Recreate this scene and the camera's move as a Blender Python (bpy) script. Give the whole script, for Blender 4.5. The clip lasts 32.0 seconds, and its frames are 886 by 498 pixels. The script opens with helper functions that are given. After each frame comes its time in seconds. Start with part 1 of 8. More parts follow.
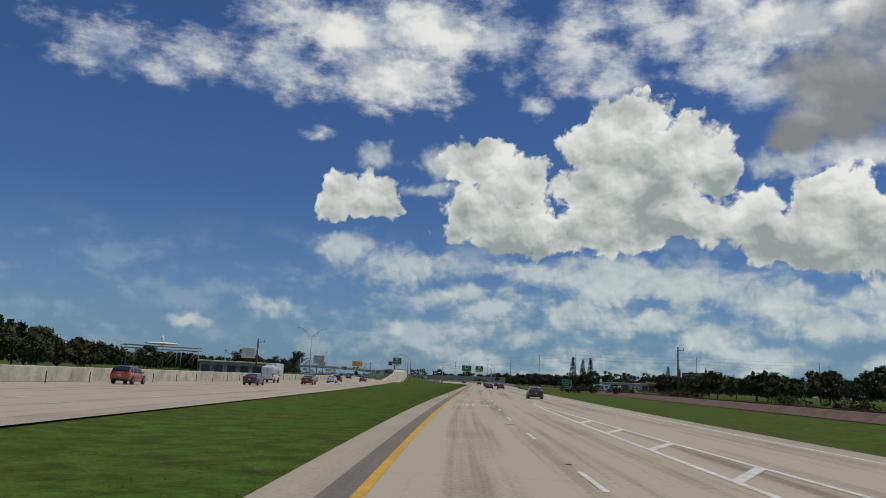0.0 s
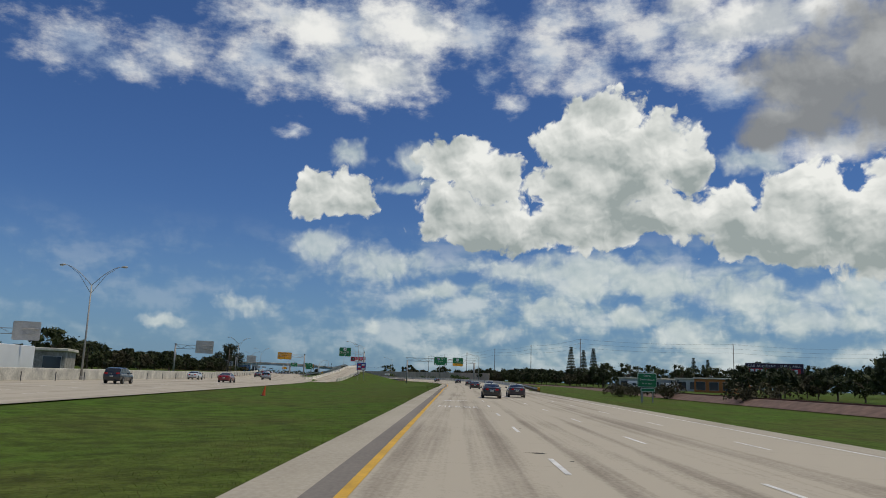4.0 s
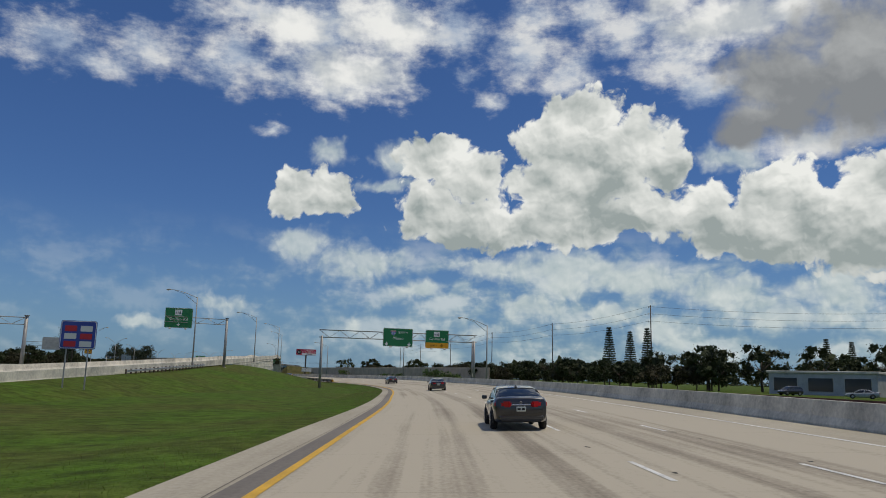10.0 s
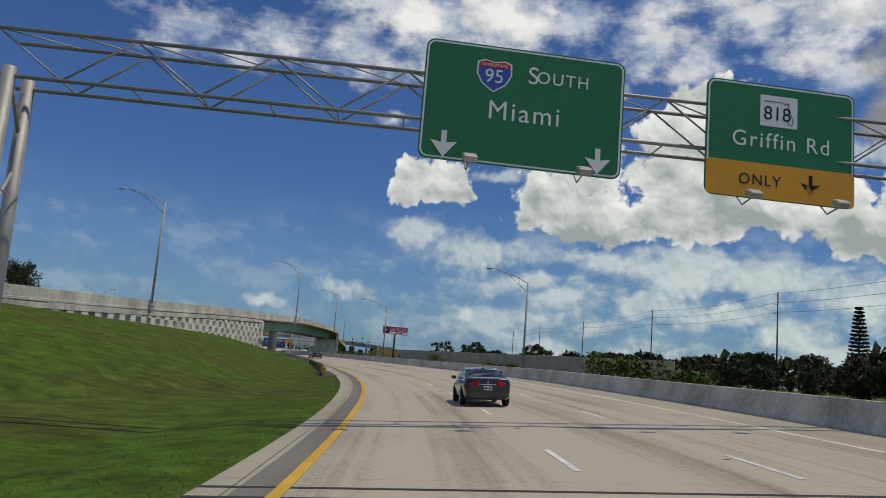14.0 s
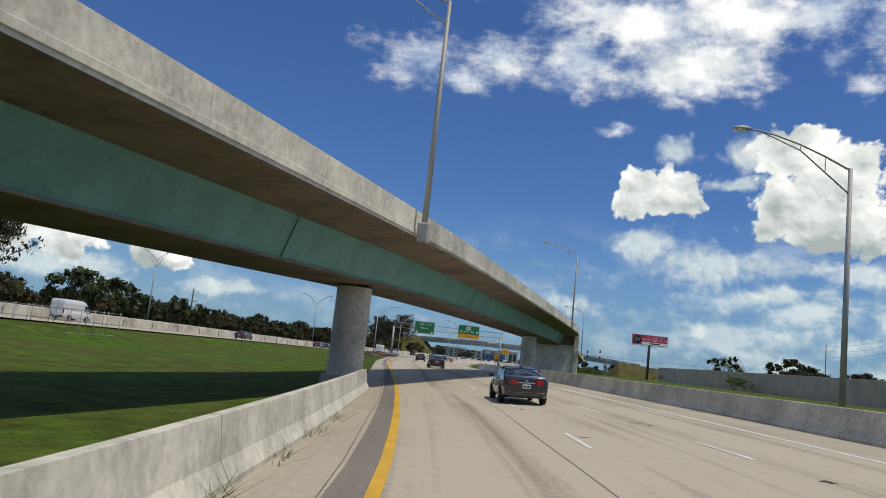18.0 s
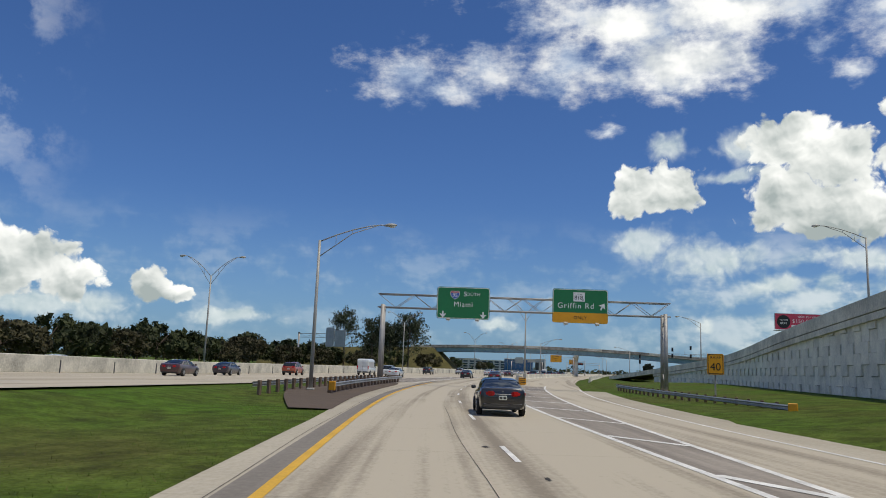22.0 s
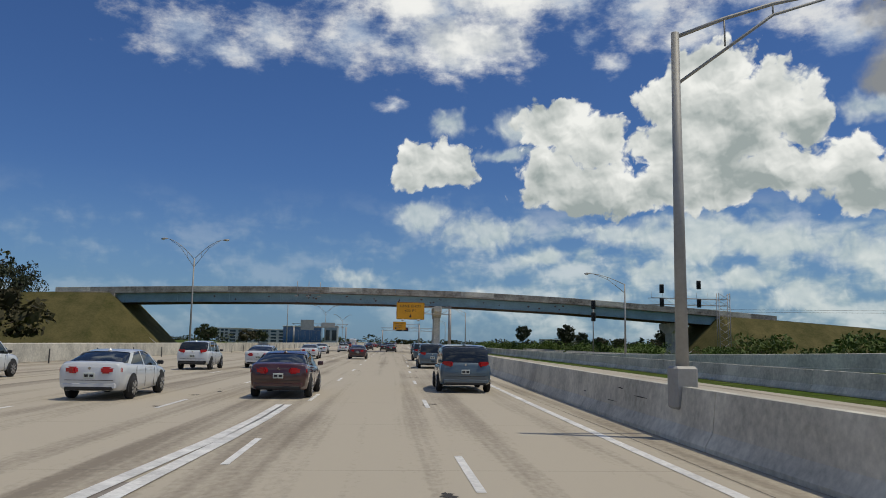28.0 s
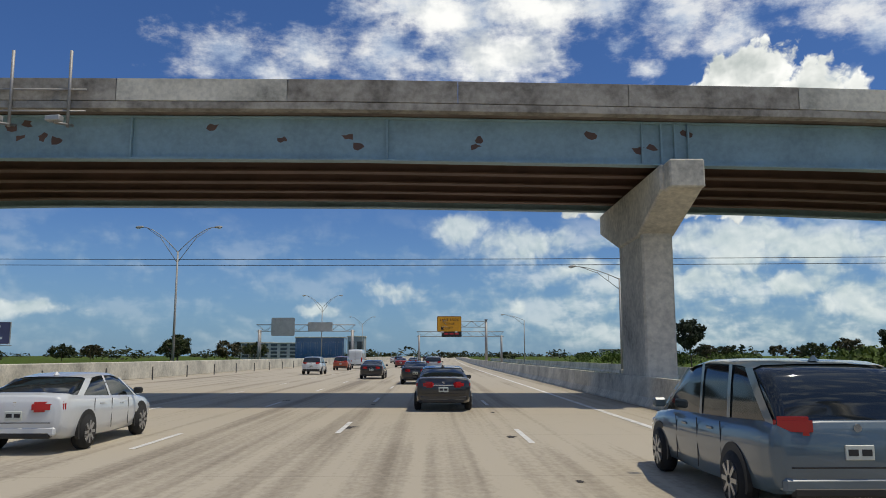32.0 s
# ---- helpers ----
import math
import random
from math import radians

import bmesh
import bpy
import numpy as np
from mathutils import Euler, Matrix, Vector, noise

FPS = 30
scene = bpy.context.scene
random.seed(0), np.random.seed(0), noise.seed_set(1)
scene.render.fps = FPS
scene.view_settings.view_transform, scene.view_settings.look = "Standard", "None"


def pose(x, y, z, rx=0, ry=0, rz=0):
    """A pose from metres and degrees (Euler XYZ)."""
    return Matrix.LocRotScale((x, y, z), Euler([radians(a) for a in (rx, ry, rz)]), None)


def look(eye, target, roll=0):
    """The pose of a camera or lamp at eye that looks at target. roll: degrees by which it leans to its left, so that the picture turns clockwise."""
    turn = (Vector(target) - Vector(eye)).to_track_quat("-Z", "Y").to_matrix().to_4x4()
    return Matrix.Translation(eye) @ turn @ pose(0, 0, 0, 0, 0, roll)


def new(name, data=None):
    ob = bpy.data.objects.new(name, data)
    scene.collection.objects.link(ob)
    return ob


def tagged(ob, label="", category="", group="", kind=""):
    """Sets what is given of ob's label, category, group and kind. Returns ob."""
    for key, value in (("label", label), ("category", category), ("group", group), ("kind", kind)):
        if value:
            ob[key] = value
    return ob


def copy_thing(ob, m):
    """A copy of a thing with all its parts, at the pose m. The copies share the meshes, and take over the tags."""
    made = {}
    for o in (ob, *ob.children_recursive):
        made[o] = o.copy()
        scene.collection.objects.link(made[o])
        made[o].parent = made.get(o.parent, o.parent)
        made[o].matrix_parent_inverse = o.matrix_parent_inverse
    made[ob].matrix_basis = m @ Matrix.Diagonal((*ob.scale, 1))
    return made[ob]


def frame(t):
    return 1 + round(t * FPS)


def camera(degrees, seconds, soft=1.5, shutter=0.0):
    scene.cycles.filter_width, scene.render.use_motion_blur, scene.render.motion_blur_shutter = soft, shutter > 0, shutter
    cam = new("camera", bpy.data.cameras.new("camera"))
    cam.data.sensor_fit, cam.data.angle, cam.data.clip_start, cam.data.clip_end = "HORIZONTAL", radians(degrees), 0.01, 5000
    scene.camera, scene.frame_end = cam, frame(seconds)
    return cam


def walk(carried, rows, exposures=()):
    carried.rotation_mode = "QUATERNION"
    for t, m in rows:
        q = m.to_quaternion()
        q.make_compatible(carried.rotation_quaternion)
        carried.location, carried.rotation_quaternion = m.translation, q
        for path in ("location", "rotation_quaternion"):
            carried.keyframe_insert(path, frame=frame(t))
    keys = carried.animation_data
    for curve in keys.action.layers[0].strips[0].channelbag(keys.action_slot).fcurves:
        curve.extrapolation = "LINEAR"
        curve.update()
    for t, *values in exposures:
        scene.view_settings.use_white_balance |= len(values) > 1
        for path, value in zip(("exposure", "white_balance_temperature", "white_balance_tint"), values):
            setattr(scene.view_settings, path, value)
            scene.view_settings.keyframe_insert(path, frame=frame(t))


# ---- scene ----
cam = camera(60.9, 32.0, soft=0.95)
EYE = 1.83
# seconds, x, y, heading to the left, tilt, lean
PATH = (
    (0, -3.20, 0.00, -1.26, 9.82, 2.76),
    (0.5, -2.45, 14.75, -1.10, 9.86, 3.07),
    (1, -1.65, 29.57, -1.37, 10.41, 2.52),
    (1.5, -0.80, 44.46, -1.61, 9.88, 2.04),
    (2, 0.15, 59.41, -2.19, 8.85, 2.49),
    (2.5, 1.20, 74.43, -2.91, 9.98, 1.81),
    (4.5, 6.38, 134.97, -3.29, 9.63, 2.17),
    (5, 7.57, 150.16, -3.52, 9.55, 2.14),
    (5.5, 8.78, 165.32, -3.88, 9.30, 1.94),
    (6, 9.99, 180.44, -4.05, 9.16, 1.84),
    (6.5, 11.22, 195.51, -4.16, 9.14, 2.43),
    (7, 12.47, 210.53, -4.69, 9.13, 1.87),
    (7.5, 13.74, 225.50, -5.04, 9.18, 1.25),
    (8, 15.02, 240.46, -4.98, 9.46, 1.38),
    (8.5, 16.31, 255.44, -4.91, 9.55, 1.13),
    (9, 17.58, 270.46, -5.10, 9.47, 1.15),
    (9.5, 18.84, 285.55, -5.03, 9.33, 0.86),
    (10, 20.04, 300.71, -4.69, 9.62, 1.51),
    (10.5, 21.17, 315.97, -4.39, 9.64, 2.04),
    (11, 22.18, 331.32, -3.75, 9.64, 2.63),
    (11.5, 23.05, 346.77, -3.10, 9.52, 3.08),
    (12, 23.72, 362.26, -2.27, 9.45, 3.29),
    (12.5, 24.14, 377.73, -0.64, 9.26, 4.03),
    (13, 24.24, 393.08, 0.80, 9.24, 4.81),
    (13.5, 23.95, 408.25, 2.05, 8.93, 5.04),
    (14, 23.21, 423.24, 4.07, 8.40, 4.80),
    (14.5, 21.96, 438.10, 6.15, 8.17, 4.71),
    (16.5, 11.39, 496.36, 15.20, 7.90, 5.40),
    (17, 7.35, 510.55, 17.36, 7.59, 5.89),
    (17.5, 2.81, 524.59, 19.50, 7.68, 6.10),
    (18, -2.20, 538.51, 21.19, 7.91, 6.32),
    (18.5, -7.62, 552.35, 22.55, 7.57, 6.70),
    (19, -13.37, 566.15, 22.91, 8.09, 7.05),
    (19.5, -19.37, 579.95, 23.32, 8.17, 6.78),
    (20, -25.51, 593.77, 23.48, 8.78, 6.17),
    (20.5, -31.72, 607.61, 23.08, 8.91, 5.25),
    (21, -37.90, 621.46, 22.38, 9.14, 4.25),
    (21.5, -44.00, 635.30, 21.24, 8.93, 3.06),
    (22, -49.94, 649.07, 21.26, 8.89, 2.21),
    (22.5, -55.65, 662.75, 20.52, 9.15, 2.28),
    (23, -61.08, 676.35, 17.39, 9.74, 2.62),
    (23.5, -66.18, 689.91, 16.13, 9.69, 2.35),
    (24, -70.96, 703.54, 13.61, 8.89, 1.58),
    (24.5, -75.42, 717.35, 13.59, 8.50, 1.06),
    (25, -79.58, 731.38, 11.65, 8.63, 1.01),
    (25.5, -83.45, 745.63, 11.73, 7.92, 0.29),
    (27.5, -96.00, 803.80, 6.40, 7.33, 0.50),
    (28, -98.46, 818.32, 4.64, 7.12, 0.97),
    (28.5, -100.74, 832.77, 3.46, 7.00, 0.46),
    (29, -102.92, 847.14, 2.62, 6.93, 0.34),
    (29.5, -105.05, 861.44, 2.72, 7.18, 0.11),
    (30, -107.17, 875.66, 4.09, 7.38, -0.60),
    (30.5, -109.30, 889.81, 4.71, 7.68, -0.73),
    (31, -111.42, 903.92, 5.37, 8.10, -0.43),
    (31.5, -113.55, 918.03, 5.42, 8.15, -0.30),
    (32, -115.67, 932.16, 7.60, 8.05, -0.01),
)


def aim(t, x, y, yaw, tilt, lean):
    return t, pose(x, y, EYE, 90 + tilt, 0, yaw) @ pose(0, 0, 0, 0, 0, lean)


walk(cam, [aim(*row) for row in PATH],
     exposures=[(t, e) for t, e in ((0, -0.27), (2.5, -0.25), (4.6, -0.15), (6, -0.18), (13, -0.18), (14.5, -0.15), (17, 0.05), (18, 0.2), (19, 0.15), (20, 0.5), (21, 0.38), (22, 0.15), (23, -0.1), (25, -0.15), (29, -0.1), (31, 0.0), (32, 0.1))])

# ---- sky, sun ----
SUN_EL, SUN_AZ = radians(69), radians(96)   # azimuth from +y towards +x
to_sun = Vector((math.sin(SUN_AZ) * math.cos(SUN_EL), math.cos(SUN_AZ) * math.cos(SUN_EL), math.sin(SUN_EL)))
lamp = bpy.data.lights.new("sun", "SUN")
lamp.energy, lamp.angle, lamp.color = 2.5, radians(0.53), (1.0, 0.91, 0.74)
sun = new("sun", lamp)
sun.matrix_world = look(to_sun * 200, (0, 0, 0))

# cloud groups: bearing, height, half width, half height, in degrees
PUFFS = [(-6.8, 13.4, 2.0, 2.0), (-4.0, 13.6, 2.0, 1.8), (-5.4, 12.5, 2.3, 1.1), (4.2, 16.4, 3.1, 1.9), (6.7, 15.2, 2.8, 2.2), (3.7, 13.2, 2.7, 2.0),
         (6.0, 11.8, 4.8, 1.9), (10.7, 11.4, 5.2, 1.8), (15.7, 18.9, 3.7, 2.5), (12.4, 17.5, 2.5, 2.1), (18.9, 16.9, 3.8, 3.0), (21.6, 15.8, 1.8, 1.8), (15.8, 15.1, 6.2, 3.1), (15.0,
         11.8, 5.7, 2.1), (19.9, 12.3, 3.3, 2.0), (24.6, 12.6, 2.0, 1.7), (26.1, 10.9, 3.9, 2.1), (29.8, 13.9, 2.9, 2.1), (28.7, 12.0, 3.5, 2.1), (31.9, 11.8, 3.9, 2.5), (33.8, 10.2,
         4.4, 2.6), (30.1, 9.6, 5.2, 1.6), (37.0, 11.7, 5.7, 4.3)]
BRIGHTS = [(26.7, 25.6, 5.5, 2.4), (24.3, 24.9, 3.3, 1.7), (30.5, 25.6, 3.8, 1.7), (22.3, 27.1, 2.9, 1.7), (32.0, 16.9, 5.4, 1.3), (-3.2, 22.2, 5.3, 2.5), (-7.9, 24.9, 3.3,
         1.7), (-0.7, 25.7, 4.3, 2.1)]
GREYS = [(31.4, 20.6, 6.9, 3.3), (34.6, 22.4, 6.0, 4.1), (29.2, 18.5, 4.1, 1.7), (27.3, 17.9, 2.2, 1.4), (35.8, 19.3, 5.4, 3.4), (40.1, 20.1, 6.8, 4.7)]
VEILS = [(-25.0, 21.8, 3.9, 2.1), (-21.3, 20.7, 3.4, 1.5), (-17.4, 22.3, 4.4, 2.2), (-12.4, 22.5, 4.4, 2.5), (-6.1, 25.2, 6.4, 3.0), (-4.0, 21.7, 5.8, 2.5), (0.4, 25.8, 5.2,
         2.8), (-10.7, 26.1, 7.6, 2.1), (5.2, 26.0, 4.0, 3.2), (6.2, 23.0, 2.0, 0.9), (11.4, 24.3, 4.2, 3.2), (13.9, 22.5, 2.9, 2.1), (12.4, 26.9, 4.1, 2.1), (15.9, 26.8, 3.1, 2.6),
         (19.4, 25.3, 4.0, 1.8), (22.7, 23.2, 4.2, 2.1), (25.1, 21.1, 3.2, 1.9), (-6.6, 29.8, 20.7, 2.1), (16.3, 30.5, 14.9, 2.1), (-8.7, 17.7, 1.2, 0.6), (8.4, 20.6, 1.4, 0.8)]
LOWS = [(1.4, 16.2, 2.6, 1.3), (-1.3, 8.5, 4.0, 1.5), (-5.9, 9.7, 2.6, 1.2), (-4.5, 16.6, 1.9, 1.2), (0.1, 14.4, 3.2, 0.6), (-11.4, 4.8, 2.7, 0.9), (-2.0, 3.9, 0.6, 1.0), (-17.2, 3.6, 1.8, 0.6),
         (8.3, 8.5, 3.9, 1.3), (14.7, 8.3, 4.3, 1.5), (29.6, 4.7, 3.9, 1.5), (20.8, 3.8, 2.6, 1.2), (11.0, 5.2, 2.7, 1.2), (14.3, 6.9, 1.8, 1.0), (18.8, 7.2, 3.9, 1.3), (24.6, 6.5,
         4.7, 1.5), (31.7, 6.4, 4.7, 1.5), (7.7, 3.0, 2.1, 0.8), (25.8, 16.1, 2.7, 1.3), (19.9, 18.5, 2.3, 0.9), (3.2, 6.6, 2.2, 0.8), (17.6, 4.9, 2.2, 0.9), (-49, 3.2, 6, 1.2), (-37,
         3.0, 4, 0.6)]
PUFFS_WEST = [(-51.7, 5.6, 4.5, 2.6), (-52.3, 6.9, 1.8, 1.8), (-48.1, 4.9, 2.7, 1.5), (-42.5, 5.1, 1.2, 1.3), (-40.4, 4.7, 1.2, 0.7)]

world = bpy.data.worlds.new("world")
scene.world = world
world.use_nodes = True
wn, wl = world.node_tree.nodes, world.node_tree.links
wn.clear()


def wmath(op, a, b=None, c=None, clamp=False):
    n = wn.new("ShaderNodeMath")
    n.operation, n.use_clamp = op, clamp
    for k, v in enumerate((a, b, c)):
        if v is None:
            continue
        if isinstance(v, (int, float)):
            n.inputs[k].default_value = v
        else:
            wl.new(v, n.inputs[k])
    return n.outputs[0]


def wsmooth(v, lo, hi):
    n = wn.new("ShaderNodeMapRange")
    n.interpolation_type = "SMOOTHSTEP"
    wl.new(v, n.inputs[0])
    n.inputs[1].default_value, n.inputs[2].default_value = lo, hi
    return n.outputs[0]


def wmix(f, a, b):
    n = wn.new("ShaderNodeMix")
    n.data_type = "RGBA"
    for sock, v in ((n.inputs["Factor"], f), (n.inputs[6], a), (n.inputs[7], b)):
        if isinstance(v, (int, float)):
            sock.default_value = v
        elif isinstance(v, tuple):
            sock.default_value = (*v, 1)
        else:
            wl.new(v, sock)
    return n.outputs[2]


wco = wn.new("ShaderNodeTexCoord")
wsep = wn.new("ShaderNodeSeparateXYZ")
wl.new(wco.outputs["Generated"], wsep.inputs[0])
w_az = wmath("MULTIPLY", wmath("ARCTAN2", wsep.outputs[0], wsep.outputs[1]), 180 / math.pi)
w_el = wmath("MULTIPLY", wmath("ARCSINE", wsep.outputs[2]), 180 / math.pi)
wvec = wn.new("ShaderNodeCombineXYZ")
wl.new(w_az, wvec.inputs[0])
wl.new(w_el, wvec.inputs[1])


def wnoise(size, detail, rough=0.55, stretch=(1, 1, 1), shift=0.0, lacun=2.0):
    m = wn.new("ShaderNodeMapping")
    wl.new(wvec.outputs[0], m.inputs[0])
    m.inputs[3].default_value = stretch
    m.inputs[1].default_value = (shift, shift * 0.7, 0)
    n = wn.new("ShaderNodeTexNoise")
    wl.new(m.outputs[0], n.inputs[0])
    n.inputs["Scale"].default_value, n.inputs["Detail"].default_value, n.inputs["Roughness"].default_value = size, detail, rough
    n.inputs["Lacunarity"].default_value = lacun
    return n.outputs[0]




def wbend(source, size, detail, amount, shift):
    """The direction pushed about by a noise, so that outlines curl."""
    m, n = wn.new("ShaderNodeMapping"), wn.new("ShaderNodeTexNoise")
    wl.new(source, m.inputs[0])
    m.inputs[1].default_value = (shift, shift * 1.3, 0)
    wl.new(m.outputs[0], n.inputs[0])
    n.inputs["Scale"].default_value, n.inputs["Detail"].default_value, n.inputs["Roughness"].default_value = size, detail, 0.55
    c, k, a = (wn.new("ShaderNodeVectorMath") for _ in range(3))
    c.operation, k.operation, a.operation = "SUBTRACT", "SCALE", "ADD"
    wl.new(n.outputs["Color"], c.inputs[0])
    c.inputs[1].default_value = (0.5, 0.5, 0.5)
    wl.new(c.outputs[0], k.inputs[0])
    k.inputs["Scale"].default_value = amount
    wl.new(source, a.inputs[0])
    wl.new(k.outputs[0], a.inputs[1])
    return a.outputs[0]


def wbillow(source, size, lift, detail=3.0, rough=0.5):
    """Rounded cells within cells, as on a heap cloud; 0 at a cell's middle."""
    m, n = wn.new("ShaderNodeMapping"), wn.new("ShaderNodeTexVoronoi")
    wl.new(source, m.inputs[0])
    m.inputs[1].default_value = (lift * 0.45, lift, 0)
    n.voronoi_dimensions, n.feature, n.normalize = "2D", "SMOOTH_F1", True
    wl.new(m.outputs[0], n.inputs["Vector"])
    n.inputs["Scale"].default_value, n.inputs["Detail"].default_value, n.inputs["Roughness"].default_value = size, detail, rough
    n.inputs["Lacunarity"].default_value, n.inputs["Smoothness"].default_value = 2.2, 0.75
    return n.outputs["Distance"]


bent = wbend(wbend(wvec.outputs[0], 0.22, 3, 2.2, 5.0), 0.8, 3, 0.75, 40.0)
bsep = wn.new("ShaderNodeSeparateXYZ")
wl.new(bent, bsep.inputs[0])
b_az, b_el = bsep.outputs[0], bsep.outputs[1]
n_big, n_mid, n_fine = wnoise(0.17, 6, 0.6), wnoise(0.5, 7, 0.6, shift=13), wnoise(1.1, 5, 0.6, shift=31)
n_shade = wnoise(0.30, 4, 0.5, (0.9, 1.3, 1), 203)
n_low = wnoise(0.24, 5, 0.52, (0.8, 1.7, 1), 91)
n_wisp = wnoise(0.20, 8, 0.66, (0.85, 1.7, 1), 57)
heap, heap_up, heap_far = wbillow(bent, 0.50, 0.0, 3.5, 0.5), wbillow(bent, 0.50, 0.26, 2.5, 0.42), wbillow(bent, 0.30, 0.7, 0.0)
heap_soft = wbillow(bent, 0.50, 0.0, 2.5, 0.42)
heap_near = wbillow(bent, 0.30, 0.0, 0.0)
curd, curd_up = wbillow(bent, 0.62, 0.0, 2.5, 0.5), wbillow(bent, 0.62, 0.3, 1.5, 0.4)


def field(group):
    """How deep a direction lies inside the nearest of the group's ovals: 1 at a centre, 0 at a rim. Also the height within it."""
    best, tops = None, None
    for az, el, rx, ry in group:
        dx = wmath("MULTIPLY", wmath("SUBTRACT", b_az, az), 1 / rx)
        dy = wmath("MULTIPLY", wmath("SUBTRACT", b_el, el), 1 / ry)
        d = wmath("SUBTRACT", 1.0, wmath("SQRT", wmath("ADD", wmath("MULTIPLY", dx, dx), wmath("MULTIPLY", dy, dy))))
        top = wmath("MULTIPLY", dy, wmath("MAXIMUM", wmath("ADD", d, 0.35), 0.0))
        best = d if best is None else wmath("MAXIMUM", best, d)
        tops = top if tops is None else wmath("ADD", tops, top)
    return best, tops


def centred(v, gain, middle=0.5):
    return wmath("MULTIPLY", wmath("SUBTRACT", v, middle), gain)


bump_puff = wmath("ADD", centred(heap, -1.6, 0.33), wmath("ADD", centred(n_mid, 0.45), centred(n_fine, 0.22)))
f_puff, top_puff = field(PUFFS + PUFFS_WEST)
f_bright, top_bright = field(BRIGHTS)
f_veil, top_veil = field(VEILS)
f_grey, top_grey = field(GREYS)
f_low, top_low = field(LOWS)
d_puff = wmath("ADD", f_puff, bump_puff)
m_puff = wsmooth(d_puff, 0.0, 0.22)
m_bright = wmath("MULTIPLY", wsmooth(wmath("ADD", f_bright, wmath("ADD", centred(heap, -0.9, 0.42), centred(n_wisp, 1.6))), -0.02, 0.9), 0.94)
m_veil = wmath("MULTIPLY", wsmooth(wmath("ADD", f_veil, wmath("ADD", centred(n_wisp, 3.4), wmath("ADD", centred(n_mid, 0.9), centred(curd, -0.5, 0.36)))), -0.12, 1.15), 0.88)
m_grey = wsmooth(wmath("ADD", f_grey, wmath("ADD", wmath("MULTIPLY", bump_puff, 0.5), centred(n_shade, 1.0))), -0.12, 0.6)
m_lows = wmath("MULTIPLY", wsmooth(wmath("ADD", f_low, wmath("ADD", centred(curd, -1.3, 0.34), wmath("ADD", centred(n_low, 1.2), centred(n_mid, 0.4)))), -0.05, 0.8), 0.78)
# broken cumulus all round near the horizon and scattered fields overhead
low = wmath("MULTIPLY", wsmooth(w_el, -0.5, 1.6), wmath("SUBTRACT", 1.0, wsmooth(w_el, 6.5, 12.0)))
side = wmath("ADD", 0.25, wmath("MULTIPLY", wsmooth(w_az, -14, 10), 0.75))
m_low = wmath("MULTIPLY", wmath("MULTIPLY", wsmooth(wmath("ADD", n_low, wmath("ADD", centred(curd, -0.45, 0.34), wmath("MULTIPLY", side, 0.10))), 0.48, 0.72), low), wmath("MULTIPLY", side, 0.7))
away = wsmooth(wmath("ABSOLUTE", w_az), 46, 62)
overhead = wsmooth(w_el, 29, 36)
m_far = wmath("MULTIPLY", wsmooth(n_big, 0.5, 0.62), wmath("MULTIPLY", wmath("MAXIMUM", away, overhead), wsmooth(w_el, 6, 14)))
sky = wn.new("ShaderNodeTexSky")
sky.sky_type, sky.sun_disc, sky.sun_elevation, sky.sun_rotation = "NISHITA", False, SUN_EL, SUN_AZ
sky.air_density, sky.dust_density, sky.ozone_density, sky.altitude = 1.0, 0.6, 3.0, 0
deep = wn.new("ShaderNodeMix")
deep.data_type, deep.blend_type = "RGBA", "MULTIPLY"
deep.inputs["Factor"].default_value = 1.0
wl.new(sky.outputs[0], deep.inputs[6])
deep.inputs[7].default_value = (0.46, 0.68, 1.04, 1)
haze = wmath("MULTIPLY", wmath("SUBTRACT", 1.0, wsmooth(w_el, -2.0, 13.0)), 0.55)
base_sky = wmix(haze, deep.outputs[2], (2.65, 4.7, 6.8))
# light from above on every lump: bright where the lump ends upwards
relief = wmath("ADD", wmath("MULTIPLY", wmath("SUBTRACT", heap_up, heap_soft), 1.7), wmath("MULTIPLY", wmath("SUBTRACT", heap_far, heap_near), 1.1))
relief_c = wmath("MULTIPLY", wmath("SUBTRACT", curd_up, curd), 1.3)
rim = wmath("SUBTRACT", 1.0, wsmooth(d_puff, 0.1, 0.7))
lit = wmath("ADD", 0.40, wmath("ADD", wmath("MULTIPLY", top_puff, 0.5), wmath("ADD", wmath("ADD", relief, wmath("MULTIPLY", rim, 0.2)), centred(n_shade, 2.0))), clamp=True)
c_puff = wmix(lit, (4.7, 5.4, 5.3), (12.6, 12.7, 12.1))
c_bright = wmix(wsmooth(wmath("ADD", n_shade, wmath("MULTIPLY", relief, 0.25)), 0.34, 0.62), (7.6, 8.1, 8.4), (12.8, 12.8, 12.3))
c_veil = wmix(wsmooth(wmath("ADD", wmath("MULTIPLY", n_wisp, 0.5), wmath("ADD", wmath("MULTIPLY", n_shade, 0.5), wmath("MULTIPLY", relief_c, 0.12))), 0.40, 0.62), (5.6, 6.8, 8.6), (11.2, 11.3, 11.1))
lit_g = wmath("ADD", 0.05, wmath("ADD", wmath("MULTIPLY", top_grey, 0.25), wmath("ADD", centred(n_mid, 0.5), wmath("MULTIPLY", relief, 0.2))), clamp=True)
c_grey = wmix(lit_g, (3.5, 3.7, 3.9), (10.0, 10.2, 10.0))
c_low = wmix(wsmooth(wmath("ADD", n_low, wmath("MULTIPLY", relief_c, 0.3)), 0.44, 0.68), (5.6, 7.1, 7.4), (10.4, 11.0, 10.5))
